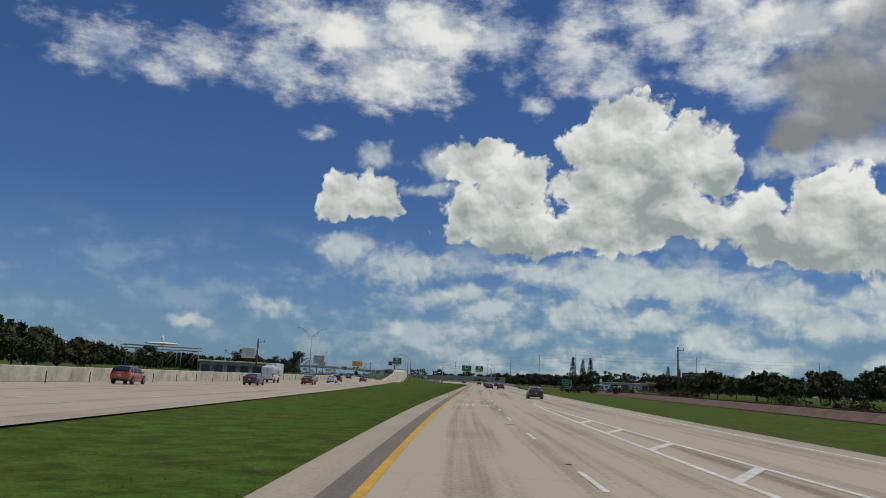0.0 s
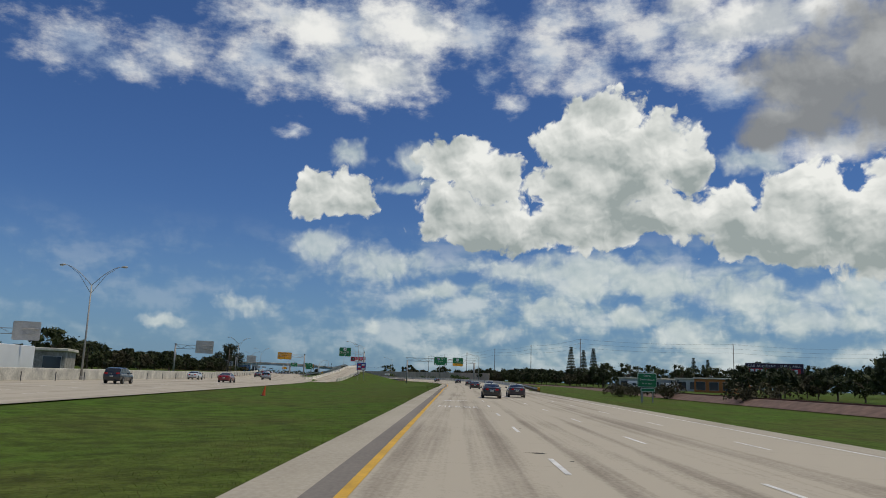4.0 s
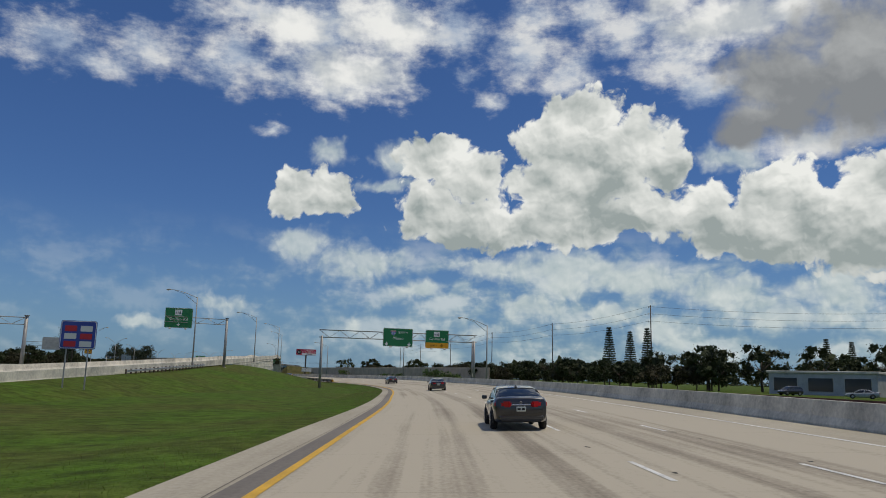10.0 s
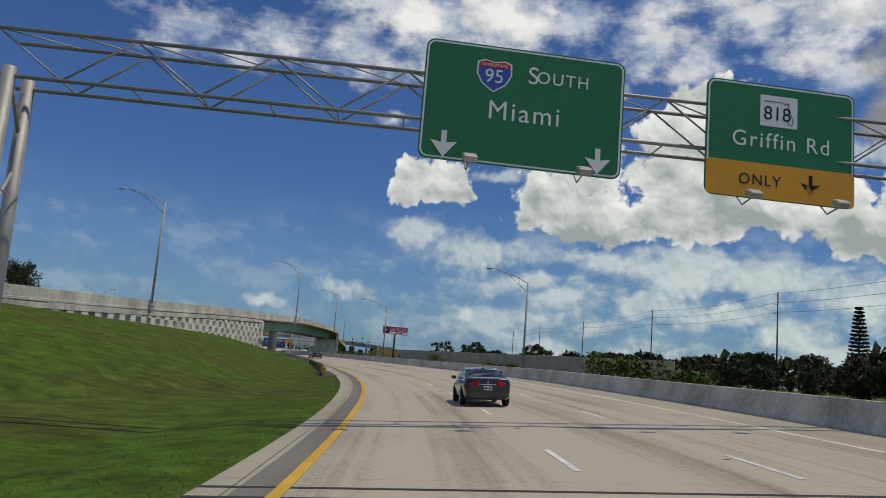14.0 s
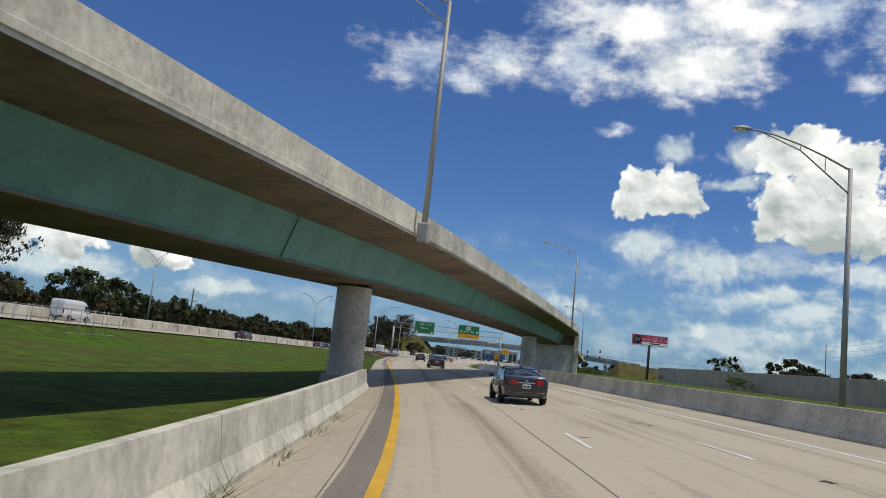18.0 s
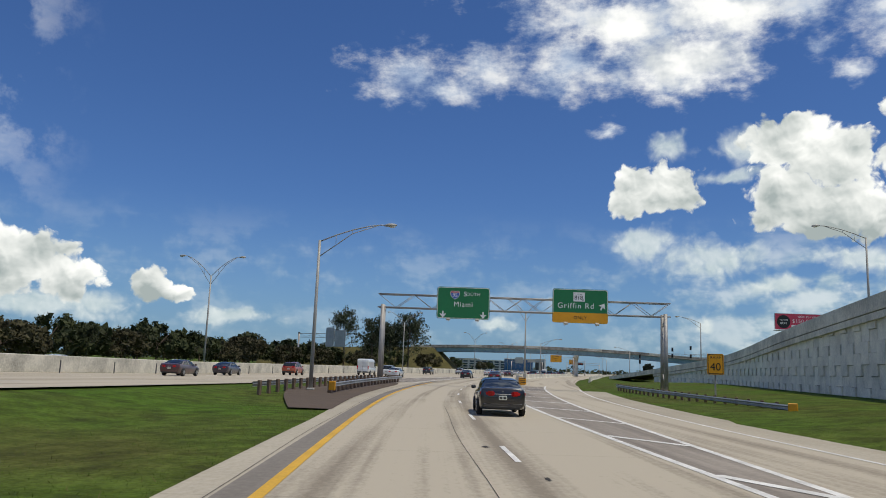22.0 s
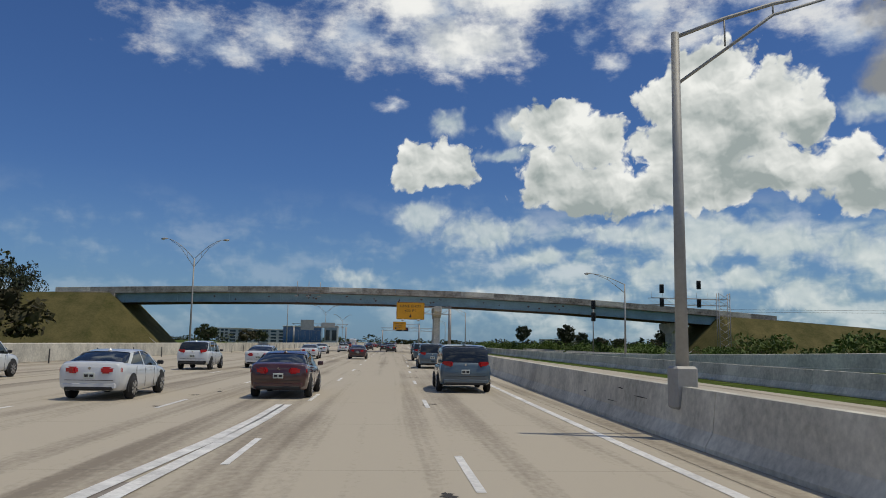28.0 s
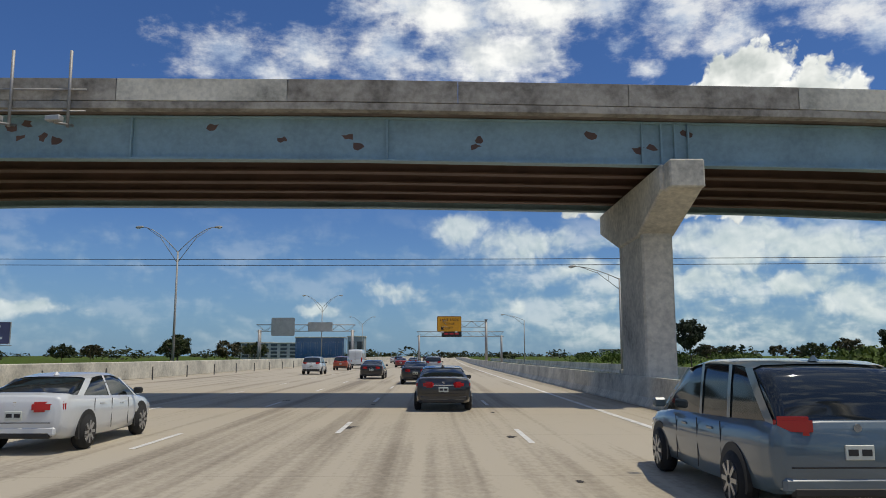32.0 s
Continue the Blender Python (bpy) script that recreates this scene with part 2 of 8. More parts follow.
c_lows = wmix(wmath("ADD", 0.42, wmath("ADD", relief_c, centred(n_mid, 1.2)), clamp=True), (5.9, 7.2, 7.4), (11.0, 11.5, 11.0))
out_sky = wmix(m_far, base_sky, c_veil)
out_sky = wmix(m_low, out_sky, c_low)
out_sky = wmix(m_lows, out_sky, c_lows)
out_sky = wmix(m_veil, out_sky, c_veil)
out_sky = wmix(m_bright, out_sky, c_bright)
out_sky = wmix(m_grey, out_sky, c_grey)
out_sky = wmix(m_puff, out_sky, c_puff)
wbg = wn.new("ShaderNodeBackground")
wl.new(out_sky, wbg.inputs[0])
wbg.inputs[1].default_value = 0.075
wout = wn.new("ShaderNodeOutputWorld")
wl.new(wbg.outputs[0], wout.inputs[0])

# ---- materials ----
MATS = {}


def mat(name, color, rough=0.8, metal=0.0, var=0.12, size=2.0, fine=40.0, bump=0.0, tint=None, spec=0.5, coat=0.0, emit=0.0, rnd=0.0, stretch=(1, 1, 1), coord="pos"):
    """A surface whose colour varies at two scales, at real-world size, with fine relief."""
    if name in MATS:
        return MATS[name]
    m = MATS[name] = bpy.data.materials.new(name)
    m.use_nodes = True
    nt = m.node_tree
    nodes, links = nt.nodes, nt.links
    b = nodes["Principled BSDF"]
    b.inputs["Roughness"].default_value, b.inputs["Metallic"].default_value = rough, metal
    b.inputs["Specular IOR Level"].default_value, b.inputs["Coat Weight"].default_value = spec, coat
    if coat:
        b.inputs["Coat Roughness"].default_value = 0.04
    if coord == "pos":
        src = nodes.new("ShaderNodeNewGeometry").outputs["Position"]
    else:
        src = nodes.new("ShaderNodeTexCoord").outputs[coord]
    mp = nodes.new("ShaderNodeMapping")
    links.new(src, mp.inputs[0])
    mp.inputs[3].default_value = stretch
    big, small = nodes.new("ShaderNodeTexNoise"), nodes.new("ShaderNodeTexNoise")
    for n, sc, de in ((big, 1 / size, 5), (small, fine, 4)):
        links.new(mp.outputs[0], n.inputs[0])
        n.inputs["Scale"].default_value, n.inputs["Detail"].default_value, n.inputs["Roughness"].default_value = sc, de, 0.6
    mix = nodes.new("ShaderNodeMath")
    mix.operation = "MULTIPLY_ADD"
    links.new(small.outputs[0], mix.inputs[0])
    mix.inputs[1].default_value = 0.5
    half = nodes.new("ShaderNodeMath")
    half.operation = "MULTIPLY"
    links.new(big.outputs[0], half.inputs[0])
    half.inputs[1].default_value = 0.9
    links.new(half.outputs[0], mix.inputs[2])
    ramp = nodes.new("ShaderNodeValToRGB")
    links.new(mix.outputs[0], ramp.inputs[0])
    lo = [max(0.0, c * (1 - var * 2)) for c in color] if tint is None else tint
    hi = [min(1.0, c * (1 + var)) for c in color]
    ramp.color_ramp.elements[0].position, ramp.color_ramp.elements[1].position = 0.42, 0.86
    ramp.color_ramp.elements[0].color, ramp.color_ramp.elements[1].color = (*lo, 1), (*hi, 1)
    col = ramp.outputs[0]
    if rnd:
        oi = nodes.new("ShaderNodeObjectInfo")
        hsv = nodes.new("ShaderNodeHueSaturation")
        mr = nodes.new("ShaderNodeMapRange")
        links.new(oi.outputs["Random"], mr.inputs[0])
        mr.inputs[3].default_value, mr.inputs[4].default_value = 1 - rnd, 1 + rnd
        links.new(mr.outputs[0], hsv.inputs["Value"])
        links.new(col, hsv.inputs["Color"])
        col = hsv.outputs[0]
    links.new(col, b.inputs["Base Color"])
    if emit:
        links.new(col, b.inputs["Emission Color"])
        b.inputs["Emission Strength"].default_value = emit
    if bump:
        bp = nodes.new("ShaderNodeBump")
        bp.inputs["Strength"].default_value, bp.inputs["Distance"].default_value = min(1.0, bump), 0.02
        links.new(small.outputs[0], bp.inputs["Height"])
        links.new(bp.outputs[0], b.inputs["Normal"])
    return m


def pavement_mat(name, light, dark, streak):
    """Worn concrete pavement: streaks along the lanes, patches, transverse saw cuts; UV is metres across and along."""
    m = MATS[name] = bpy.data.materials.new(name)
    m.use_nodes = True
    nodes, links = m.node_tree.nodes, m.node_tree.links
    b = nodes["Principled BSDF"]
    b.inputs["Roughness"].default_value = 0.85
    b.inputs["Specular IOR Level"].default_value = 0.3
    uv = nodes.new("ShaderNodeTexCoord").outputs["UV"]

    def noise_at(scale, stretch, detail=5):
        mp, n = nodes.new("ShaderNodeMapping"), nodes.new("ShaderNodeTexNoise")
        links.new(uv, mp.inputs[0])
        mp.inputs[3].default_value = stretch
        links.new(mp.outputs[0], n.inputs[0])
        n.inputs["Scale"].default_value, n.inputs["Detail"].default_value, n.inputs["Roughness"].default_value = scale, detail, 0.62
        return n.outputs[0]

    def m2(op, a, c, clamp=False):
        n = nodes.new("ShaderNodeMath")
        n.operation, n.use_clamp = op, clamp
        for k, v in enumerate((a, c)):
            if isinstance(v, (int, float)):
                n.inputs[k].default_value = v
            else:
                links.new(v, n.inputs[k])
        return n.outputs[0]

    lanes, patch, grit = noise_at(0.9, (1, 0.012, 1), 4), noise_at(0.16, (1, 0.5, 1)), noise_at(9.0, (1, 0.6, 1), 6)
    crack = noise_at(0.5, (1, 0.35, 1), 7)
    v = m2("ADD", m2("MULTIPLY", lanes, streak), m2("ADD", m2("MULTIPLY", patch, 0.45), m2("MULTIPLY", grit, 0.35)))
    ramp = nodes.new("ShaderNodeValToRGB")
    links.new(v, ramp.inputs[0])
    ramp.color_ramp.elements[0].position, ramp.color_ramp.elements[1].position = 0.29 + streak * 0.40, 0.51 + streak * 0.58
    ramp.color_ramp.elements[0].color, ramp.color_ramp.elements[1].color = (*dark, 1), (*light, 1)
    # thin cracks where a stretched noise passes its middle
    line = m2("SUBTRACT", 1.0, m2("MULTIPLY", m2("ABSOLUTE", m2("SUBTRACT", crack, 0.5), 0), 160.0), True)
    line = m2("MULTIPLY", line, m2("MULTIPLY", m2("GREATER_THAN", patch, 0.56), 0.10))
    sx = nodes.new("ShaderNodeSeparateXYZ")
    links.new(uv, sx.inputs[0])
    cut = m2("LESS_THAN", m2("ABSOLUTE", m2("SUBTRACT", m2("FRACT", m2("DIVIDE", sx.outputs[1], 6.1), 0), 0.5), 0), 0.0022)
    line = m2("MAXIMUM", line, m2("MULTIPLY", cut, 0.35))
    mix = nodes.new("ShaderNodeMix")
    mix.data_type = "RGBA"
    links.new(line, mix.inputs["Factor"])
    links.new(ramp.outputs[0], mix.inputs[6])
    mix.inputs[7].default_value = (0.07, 0.065, 0.055, 1)
    links.new(mix.outputs[2], b.inputs["Base Color"])
    bp = nodes.new("ShaderNodeBump")
    bp.inputs["Strength"].default_value, bp.inputs["Distance"].default_value = 0.35, 0.01
    links.new(grit, bp.inputs["Height"])
    links.new(bp.outputs[0], b.inputs["Normal"])
    return m


def grass_mat(name):
    """Mown turf: broad lush and worn drifts, tufts, and a fine grain; the same everywhere on the ground."""
    m = MATS[name] = bpy.data.materials.new(name)
    m.use_nodes = True
    nodes, links = m.node_tree.nodes, m.node_tree.links
    b = nodes["Principled BSDF"]
    b.inputs["Roughness"].default_value, b.inputs["Specular IOR Level"].default_value = 0.95, 0.1
    pos = nodes.new("ShaderNodeNewGeometry").outputs["Position"]

    def grain(scale, detail, shift):
        mp, n = nodes.new("ShaderNodeMapping"), nodes.new("ShaderNodeTexNoise")
        links.new(pos, mp.inputs[0])
        mp.inputs[1].default_value = (shift, shift, 0)
        links.new(mp.outputs[0], n.inputs[0])
        n.inputs["Scale"].default_value, n.inputs["Detail"].default_value, n.inputs["Roughness"].default_value = scale, detail, 0.62
        return n.outputs[0]

    def ramp(v, *stops):
        r = nodes.new("ShaderNodeValToRGB")
        links.new(v, r.inputs[0])
        while len(r.color_ramp.elements) < len(stops):
            r.color_ramp.elements.new(0.5)
        for e, (q, c) in zip(r.color_ramp.elements, stops):
            e.position, e.color = q, (*c, 1)
        return r.outputs[0]

    def blend(f, x, y, how="MIX"):
        n = nodes.new("ShaderNodeMix")
        n.data_type, n.blend_type = "RGBA", how
        for sock, v in ((n.inputs["Factor"], f), (n.inputs[6], x), (n.inputs[7], y)):
            if isinstance(v, float):
                sock.default_value = v
            else:
                links.new(v, sock)
        return n.outputs[2]

    drift, tuft, fine = grain(0.07, 6, 3.0), grain(0.9, 6, 50.0), grain(7.0, 4, 90.0)
    lush = ramp(tuft, (0.30, (0.036, 0.054, 0.008)), (0.48, (0.060, 0.104, 0.011)), (0.66, (0.082, 0.155, 0.015)))
    worn = ramp(tuft, (0.30, (0.046, 0.040, 0.012)), (0.50, (0.080, 0.078, 0.020)), (0.70, (0.128, 0.110, 0.038)))
    c = blend(ramp(drift, (0.40, (0, 0, 0)), (0.66, (0.75, 0.75, 0.75))), lush, worn)
    c = blend(0.8, c, ramp(fine, (0.28, (0.55, 0.55, 0.55)), (0.72, (1.35, 1.35, 1.3))), "MULTIPLY")
    links.new(c, b.inputs["Base Color"])
    bp = nodes.new("ShaderNodeBump")
    bp.inputs["Strength"].default_value, bp.inputs["Distance"].default_value = 0.9, 0.06
    links.new(fine, bp.inputs["Height"])
    links.new(bp.outputs[0], b.inputs["Normal"])
    return m


M_ROAD = pavement_mat("worn_concrete_pavement", (0.45, 0.40, 0.31), (0.24, 0.205, 0.155), 1.2)
M_SHOULDER = pavement_mat("shoulder_concrete", (0.47, 0.425, 0.335), (0.29, 0.255, 0.19), 0.3)
M_ASPHALT = pavement_mat("old_asphalt", (0.17, 0.15, 0.13), (0.085, 0.075, 0.065), 0.5)
M_RUMBLE = pavement_mat("worn_shoulder_asphalt", (0.25, 0.225, 0.19), (0.13, 0.115, 0.10), 0.5)
M_GORE = pavement_mat("stained_gore_pavement", (0.34, 0.30, 0.25), (0.15, 0.13, 0.11), 0.9)
M_GRASS = grass_mat("mown_grass")
M_YELLOW = mat("yellow_line_paint", (0.62, 0.36, 0.03), 0.7, var=0.15, size=1.5, fine=14)
M_WHITE = mat("white_line_paint", (0.68, 0.67, 0.63), 0.7, var=0.2, size=0.8, fine=14)
M_BARRIER = mat("weathered_barrier_concrete", (0.58, 0.55, 0.46), 0.9, var=0.2, size=2.2, fine=6, bump=0.4, tint=(0.24, 0.23, 0.195))
M_BRIDGE = mat("bridge_concrete", (0.64, 0.60, 0.50), 0.9, var=0.2, size=3.0, fine=5, bump=0.3, tint=(0.26, 0.25, 0.215))
# brownish concrete for undersides and sheltered faces, with their shade painted into the colour
M_SHADED_BROWN = mat("shaded_brown_concrete", (0.20, 0.155, 0.125), 0.92, var=0.3, size=2.5, fine=3, bump=0.3, tint=(0.10, 0.075, 0.06))
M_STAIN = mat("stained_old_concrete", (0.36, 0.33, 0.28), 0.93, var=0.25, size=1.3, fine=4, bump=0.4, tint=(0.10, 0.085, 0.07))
M_TEAL = mat("teal_steel_paint", (0.12, 0.30, 0.26), 0.5, var=0.15, size=2.0, fine=5)
M_BLUE_STEEL = mat("pale_blue_steel_paint", (0.26, 0.38, 0.42), 0.55, var=0.15, size=2.5, fine=5)
M_GALV = mat("galvanised_steel", (0.36, 0.35, 0.335), 0.6, 0.5, var=0.12, size=1.0, fine=12)
M_ALU = mat("aluminium_pole", (0.36, 0.355, 0.33), 0.65, 0.35, var=0.1, size=1.5, fine=10)
M_RAIL = mat("guardrail_zinc", (0.36, 0.37, 0.37), 0.5, 0.7, var=0.2, size=1.2, fine=9)
M_WOOD = mat("weathered_post_wood", (0.16, 0.11, 0.075), 0.9, var=0.25, size=0.5, fine=20, bump=0.4)
M_GREEN = mat("green_sign_sheeting", (0.012, 0.17, 0.055), 0.4, var=0.06, size=3, fine=3)
M_AMBER = mat("amber_sign_sheeting", (0.72, 0.33, 0.01), 0.45, var=0.06, size=3, fine=3)
M_BLUE_SIGN = mat("blue_sign_sheeting", (0.03, 0.06, 0.30), 0.4, var=0.06, size=3, fine=3)
M_LEGEND = mat("white_sign_legend", (0.80, 0.80, 0.78), 0.4, var=0.03)
M_BLACK = mat("black_sign_legend", (0.012, 0.012, 0.012), 0.5, var=0.03)
M_SIGNBACK = mat("aluminium_sign_back", (0.46, 0.45, 0.42), 0.5, 0.5, var=0.12, size=1.0, fine=8)
M_RED = mat("red_sign_sheeting", (0.45, 0.02, 0.03), 0.45, var=0.06)

# ---- the plan: one curve that every roadway offset is taken from ----
AXIS = ((-15.6, -260), (-11.4, -180), (-7.0, -90), (-3.2, 0.0), (0.15, 59.4), (5.0, 119.8), (10.0, 180.4), (15.0, 240.5), (20.0, 300.7), (23.7, 362.3), (23.2, 423.2),
        (14.9, 482.0), (-2.2, 538.5), (-25.5, 593.8), (-49.9, 649.1), (-71.0, 703.5), (-87.0, 760.1), (-98.5, 818.3), (-107.2, 875.7),
        (-115.7, 932.2), (-124.6, 991.5), (-137, 1080), (-155, 1220), (-178, 1400), (-205, 1650), (-240, 2000))


def curve_table(points, step=2.0):
    """Smooth curve through points: arrays of place and length along it, 0 where y is 0 or at its start."""
    pts = [Vector((*p, 0)) if len(p) == 2 else Vector(p) for p in points]
    out = []
    for i in range(len(pts) - 1):
        p0, p1, p2, p3 = pts[max(i - 1, 0)], pts[i], pts[i + 1], pts[min(i + 2, len(pts) - 1)]
        n = max(2, int((p2 - p1).length / step))
        for k in range(n):
            t = k / n
            out.append(0.5 * ((2 * p1) + (p2 - p0) * t + (2 * p0 - 5 * p1 + 4 * p2 - p3) * t * t + (3 * p1 - p0 - 3 * p2 + p3) * t ** 3))
    out.append(pts[-1])
    a = np.array([tuple(v) for v in out])
    s = np.r_[0, np.cumsum(np.hypot(*np.diff(a[:, :2], axis=0).T))]
    return a, s


class Way:
    """A curve that gives places by length along it and offset to its right."""

    def __init__(self, points, zero_y=None):
        self.a, self.s = curve_table(points)
        if zero_y is not None:
            self.s = self.s - np.interp(zero_y, self.a[:, 1], self.s)
        d = np.gradient(self.a[:, :2], axis=0)
        d /= np.hypot(*d.T)[:, None]
        self.d = d

    def at(self, s, off=0.0, z=0.0):
        x, y, w = (np.interp(s, self.s, self.a[:, k]) for k in range(3))
        dx, dy = np.interp(s, self.s, self.d[:, 0]), np.interp(s, self.s, self.d[:, 1])
        n = math.hypot(dx, dy)
        return Vector((x + off * dy / n, y - off * dx / n, w + z))

    def heading(self, s):
        """Degrees to the left of +y."""
        return math.degrees(math.atan2(-np.interp(s, self.s, self.d[:, 0]), np.interp(s, self.s, self.d[:, 1])))


def table(*pairs):
    xs, ys = [p[0] for p in pairs], [p[1] for p in pairs]
    return lambda s: float(np.interp(s, xs, ys))


axis = Way(AXIS, zero_y=0.0)
bank = table((270, 0), (300, 0.02), (362, 0.045), (424, 0.06), (484, 0.068), (543, 0.056), (603, 0.045), (663, 0.012), (700, 0))


def road(s, off, dz=0.0):
    """A place on the roadway, which leans to the left through the bend."""
    return axis.at(s, off, bank(s) * off + dz)


yellow = table((-200, -1.6), (0, -1.5), (45, -1.3), (70, -1.25), (160, -1.8), (225, -2.3), (255, -2.6), (330, -2.75), (375, -2.45), (410, -1.85), (450, -1.75),
               (508, -1.4), (530, -0.75), (555, -0.6), (585, -0.8), (615, -1.4), (645, -1.9), (680, -2.3), (710, -2.65), (735, -2.85), (775, -3.4))
line_a = table((-200, 2.9), (0, 2.8), (45, 2.6), (70, 2.65), (165, 2.25), (200, 2.2))
line_b = table((-200, 7.0), (0, 7.0), (70, 6.7), (165, 5.9), (215, 5.0), (255, 4.45), (334, 4.35), (385, 3.9), (435, 2.8), (509, 2.9), (521, 3.3), (557, 3.6),
               (569, 3.75), (645, 2.35), (707, 1.6), (733, 1.5), (760, 1.3), (860, 1.4), (890, 1.45), (940, 2.2), (1000, 2.2), (2200, 2.2))
line_c = table((-200, 10.7), (0, 10.7), (70, 10.4), (165, 9.6), (255, 8.1), (334, 7.8), (385, 7.5), (435, 6.4), (509, 6.7), (557, 6.95), (645, 5.9), (665, 5.5),
               (720, 4.9), (762, 4.5), (800, 4.2), (878, 4.8), (940, 5.5), (1000, 5.9), (2200, 5.9))
white_r = table((-200, 13.0), (0, 12.7), (80, 12.5), (263, 12.4), (381, 11.2), (441, 10.3), (520, 10.4), (560, 10.1), (650, 9.7), (690, 10.4), (720, 11.6), (760, 14.2), (800, 15.5), (900, 16.5), (1000, 17), (2200, 17))
left_edge = table((-200, -3.2), (70, -3.0), (165, -3.6), (225, -4.2), (330, -4.7), (365, -4.0), (390, -3.6), (410, -3.1), (450, -2.9), (508, -3.2), (530, -2.9), (580, -2.7), (615, -3.2), (645, -3.5), (675, -3.6), (690, -3.7), (705, -4.3), (735, -4.8), (745, -6.0), (752, -10.0), (757, -14.0))
right_edge = lambda s: white_r(s) + (1.6 if s < 280 else 2.4)
# the main carriageway that runs beside the road and joins it
main = Way(((-21, -260), (-18.6, -90), (-16.8, 0), (-15.3, 60), (-14.2, 120), (-14, 220), (-15, 280), (-20, 338), (-29, 410), (-40, 480), (-54, 560), (-69, 635), (-84.6, 699),
            (-97.1, 742.5), (-107, 785), (-116, 835), (-124, 890), (-132.5, 945), (-139, 991), (-151, 1080), (-169, 1220), (-192, 1400), (-219, 1650), (-254, 2000)), zero_y=0.0)
main_z = table((300, 0), (420, 0.5), (540, 1.1), (640, 0.7), (720, 0.0))
main_left = table((-300, -20), (250, -20), (400, -20), (560, -18), (720, -16), (790, -12.5), (860, -10), (940, -8.5), (1000, -8), (2200, -8))


def main_at(s, off, dz=0.0):
    p = main.at(s, off)
    p.z = main_z(p.y) + dz
    return p


def main_off(s):
    """Offset of the main carriageway's near edge from the road."""
    y = float(axis.at(s).y)
    return float(np.interp(y, main.a[:, 1], main.a[:, 0])) - float(axis.at(s).x) + 0.5


# the flyover ramp: its middle, with the height of its deck
FLY = ((-15.6, 300, -0.1), (-15.4, 350, 0.1), (-15.2, 400, 1.5), (-15.2, 448, 3.0), (-16.0, 497, 4.6), (-16.5, 520, 5.4), (-16.9, 540, 5.9), (-18.8, 562, 6.6), (-20.9, 580, 7.2), (-23.8, 606, 7.55), (-27.2, 640, 7.7),
       (-30.0, 665, 7.6), (-35.3, 692, 7.0), (-40.6, 725, 5.8), (-46.5, 766, 4.3), (-56.0, 800, 3.0), (-65.0, 828, 1.9), (-74.0, 860, 0.9), (-80.5, 890, 0.35), (-85.5, 915, 0.12), (-91.0, 950, 0.1), (-98, 1000, 0.1))
fly = Way(FLY, zero_y=540)
FLY_HALF = 4.5


def smooth01(t):
    t = min(max(t, 0.0), 1.0)
    return t * t * (3 - 2 * t)


AX_S, AX_P = axis.s, axis.a


def axis_coords(x, y):
    """Length along the road and offset from it, of a place."""
    i = int(np.argmin((AX_P[:, 0] - x) ** 2 + (AX_P[:, 1] - y) ** 2))
    d = axis.d[i]
    return AX_S[i] + (x - AX_P[i, 0]) * d[0] + (y - AX_P[i, 1]) * d[1], (x - AX_P[i, 0]) * d[1] - (y - AX_P[i, 1]) * d[0]


fly_x = lambda y: float(np.interp(y, fly.a[:, 1], fly.a[:, 0]))
fly_z = lambda y: float(np.interp(y, fly.a[:, 1], fly.a[:, 2]))
main_x = lambda y: float(np.interp(y, main.a[:, 1], main.a[:, 0]))
swale = table((250, 0.25), (340, 0.6), (420, 1.1), (480, 0.9), (530, 0.25), (640, 0.25), (700, 0.2))


def ground_z(x, y, s=None, off=None):
    """Height of the ground."""
    if s is None:
        s, off = axis_coords(x, y)
    le, re = left_edge(s), right_edge(s)
    if off > re:
        z = bank(s) * re - 0.05 - 0.06 * min(off - re, 9) + (0.0 if s < 640 else 0.02 * min(off - re, 9))
        z *= 1 - smooth01((off - 40) / 60)
    elif off >= le:
        return bank(s) * off - 0.06
    else:
        d = le - off
        z0 = bank(s) * le - 0.05
        z = z0 - swale(s) * smooth01(d / 8.0)
        mx = main_x(y)
        near_main = smooth01((mx + 10 - x) / 10.0) if y < 745 else 1.0
        z = z * (1 - near_main) + (main_z(y) - 0.08) * near_main
    if x < main_x(y) + 0.5 and y < 760:
        z = main_z(y) - 0.08
    # grassed bank of the ramp, before its bridge
    if 300 < y < 545 and off < le + 0.5:
        top = fly_z(y) - 0.04 - 0.31 * smooth01((y - 360) / 60)
        if y > 468:
            top = min(top, float(np.interp(y, (468, 500, 519.7, 526, 534, 541.5, 545), (fly_z(468) - 0.35, 3.0, 2.6, 1.95, 1.03, 0.4, 0.0))))
        ex = fly_x(y) + FLY_HALF + 1.2
        side = x - ex if x > ex else max(0, (ex - 2 * FLY_HALF - 2.4) - x)
        z = max(z, min(top - 0.21 * side, z + 0.5 * max(0.0, le - 0.2 - off)))
    # bank below the ramp's second wall
    if 640 < y < 900 and off > re:
        wx = fly_x(y) - FLY_HALF
        z = max(z, 0.9 * smooth01((x - (wx - 14)) / 13.0) * smooth01((y - 640) / 30) * (1 - smooth01((y - 770) / 70)))
    return z


def part(name, bm, material, parent=None, label="", smooth=False, kind=""):
    """One mesh object from a bmesh, under a thing or part if given."""
    me = bpy.data.meshes.new(name)
    bm.normal_update()
    bm.to_mesh(me)
    bm.free()
    for m in (material if isinstance(material, (list, tuple)) else [material]):
        me.materials.append(m)
    if smooth:
        for p in me.polygons:
            p.use_smooth = True
    ob = new(name, me)
    if parent is not None:
        ob.parent = parent
    if label or kind:
        tagged(ob, label=label, kind=kind)
    return ob


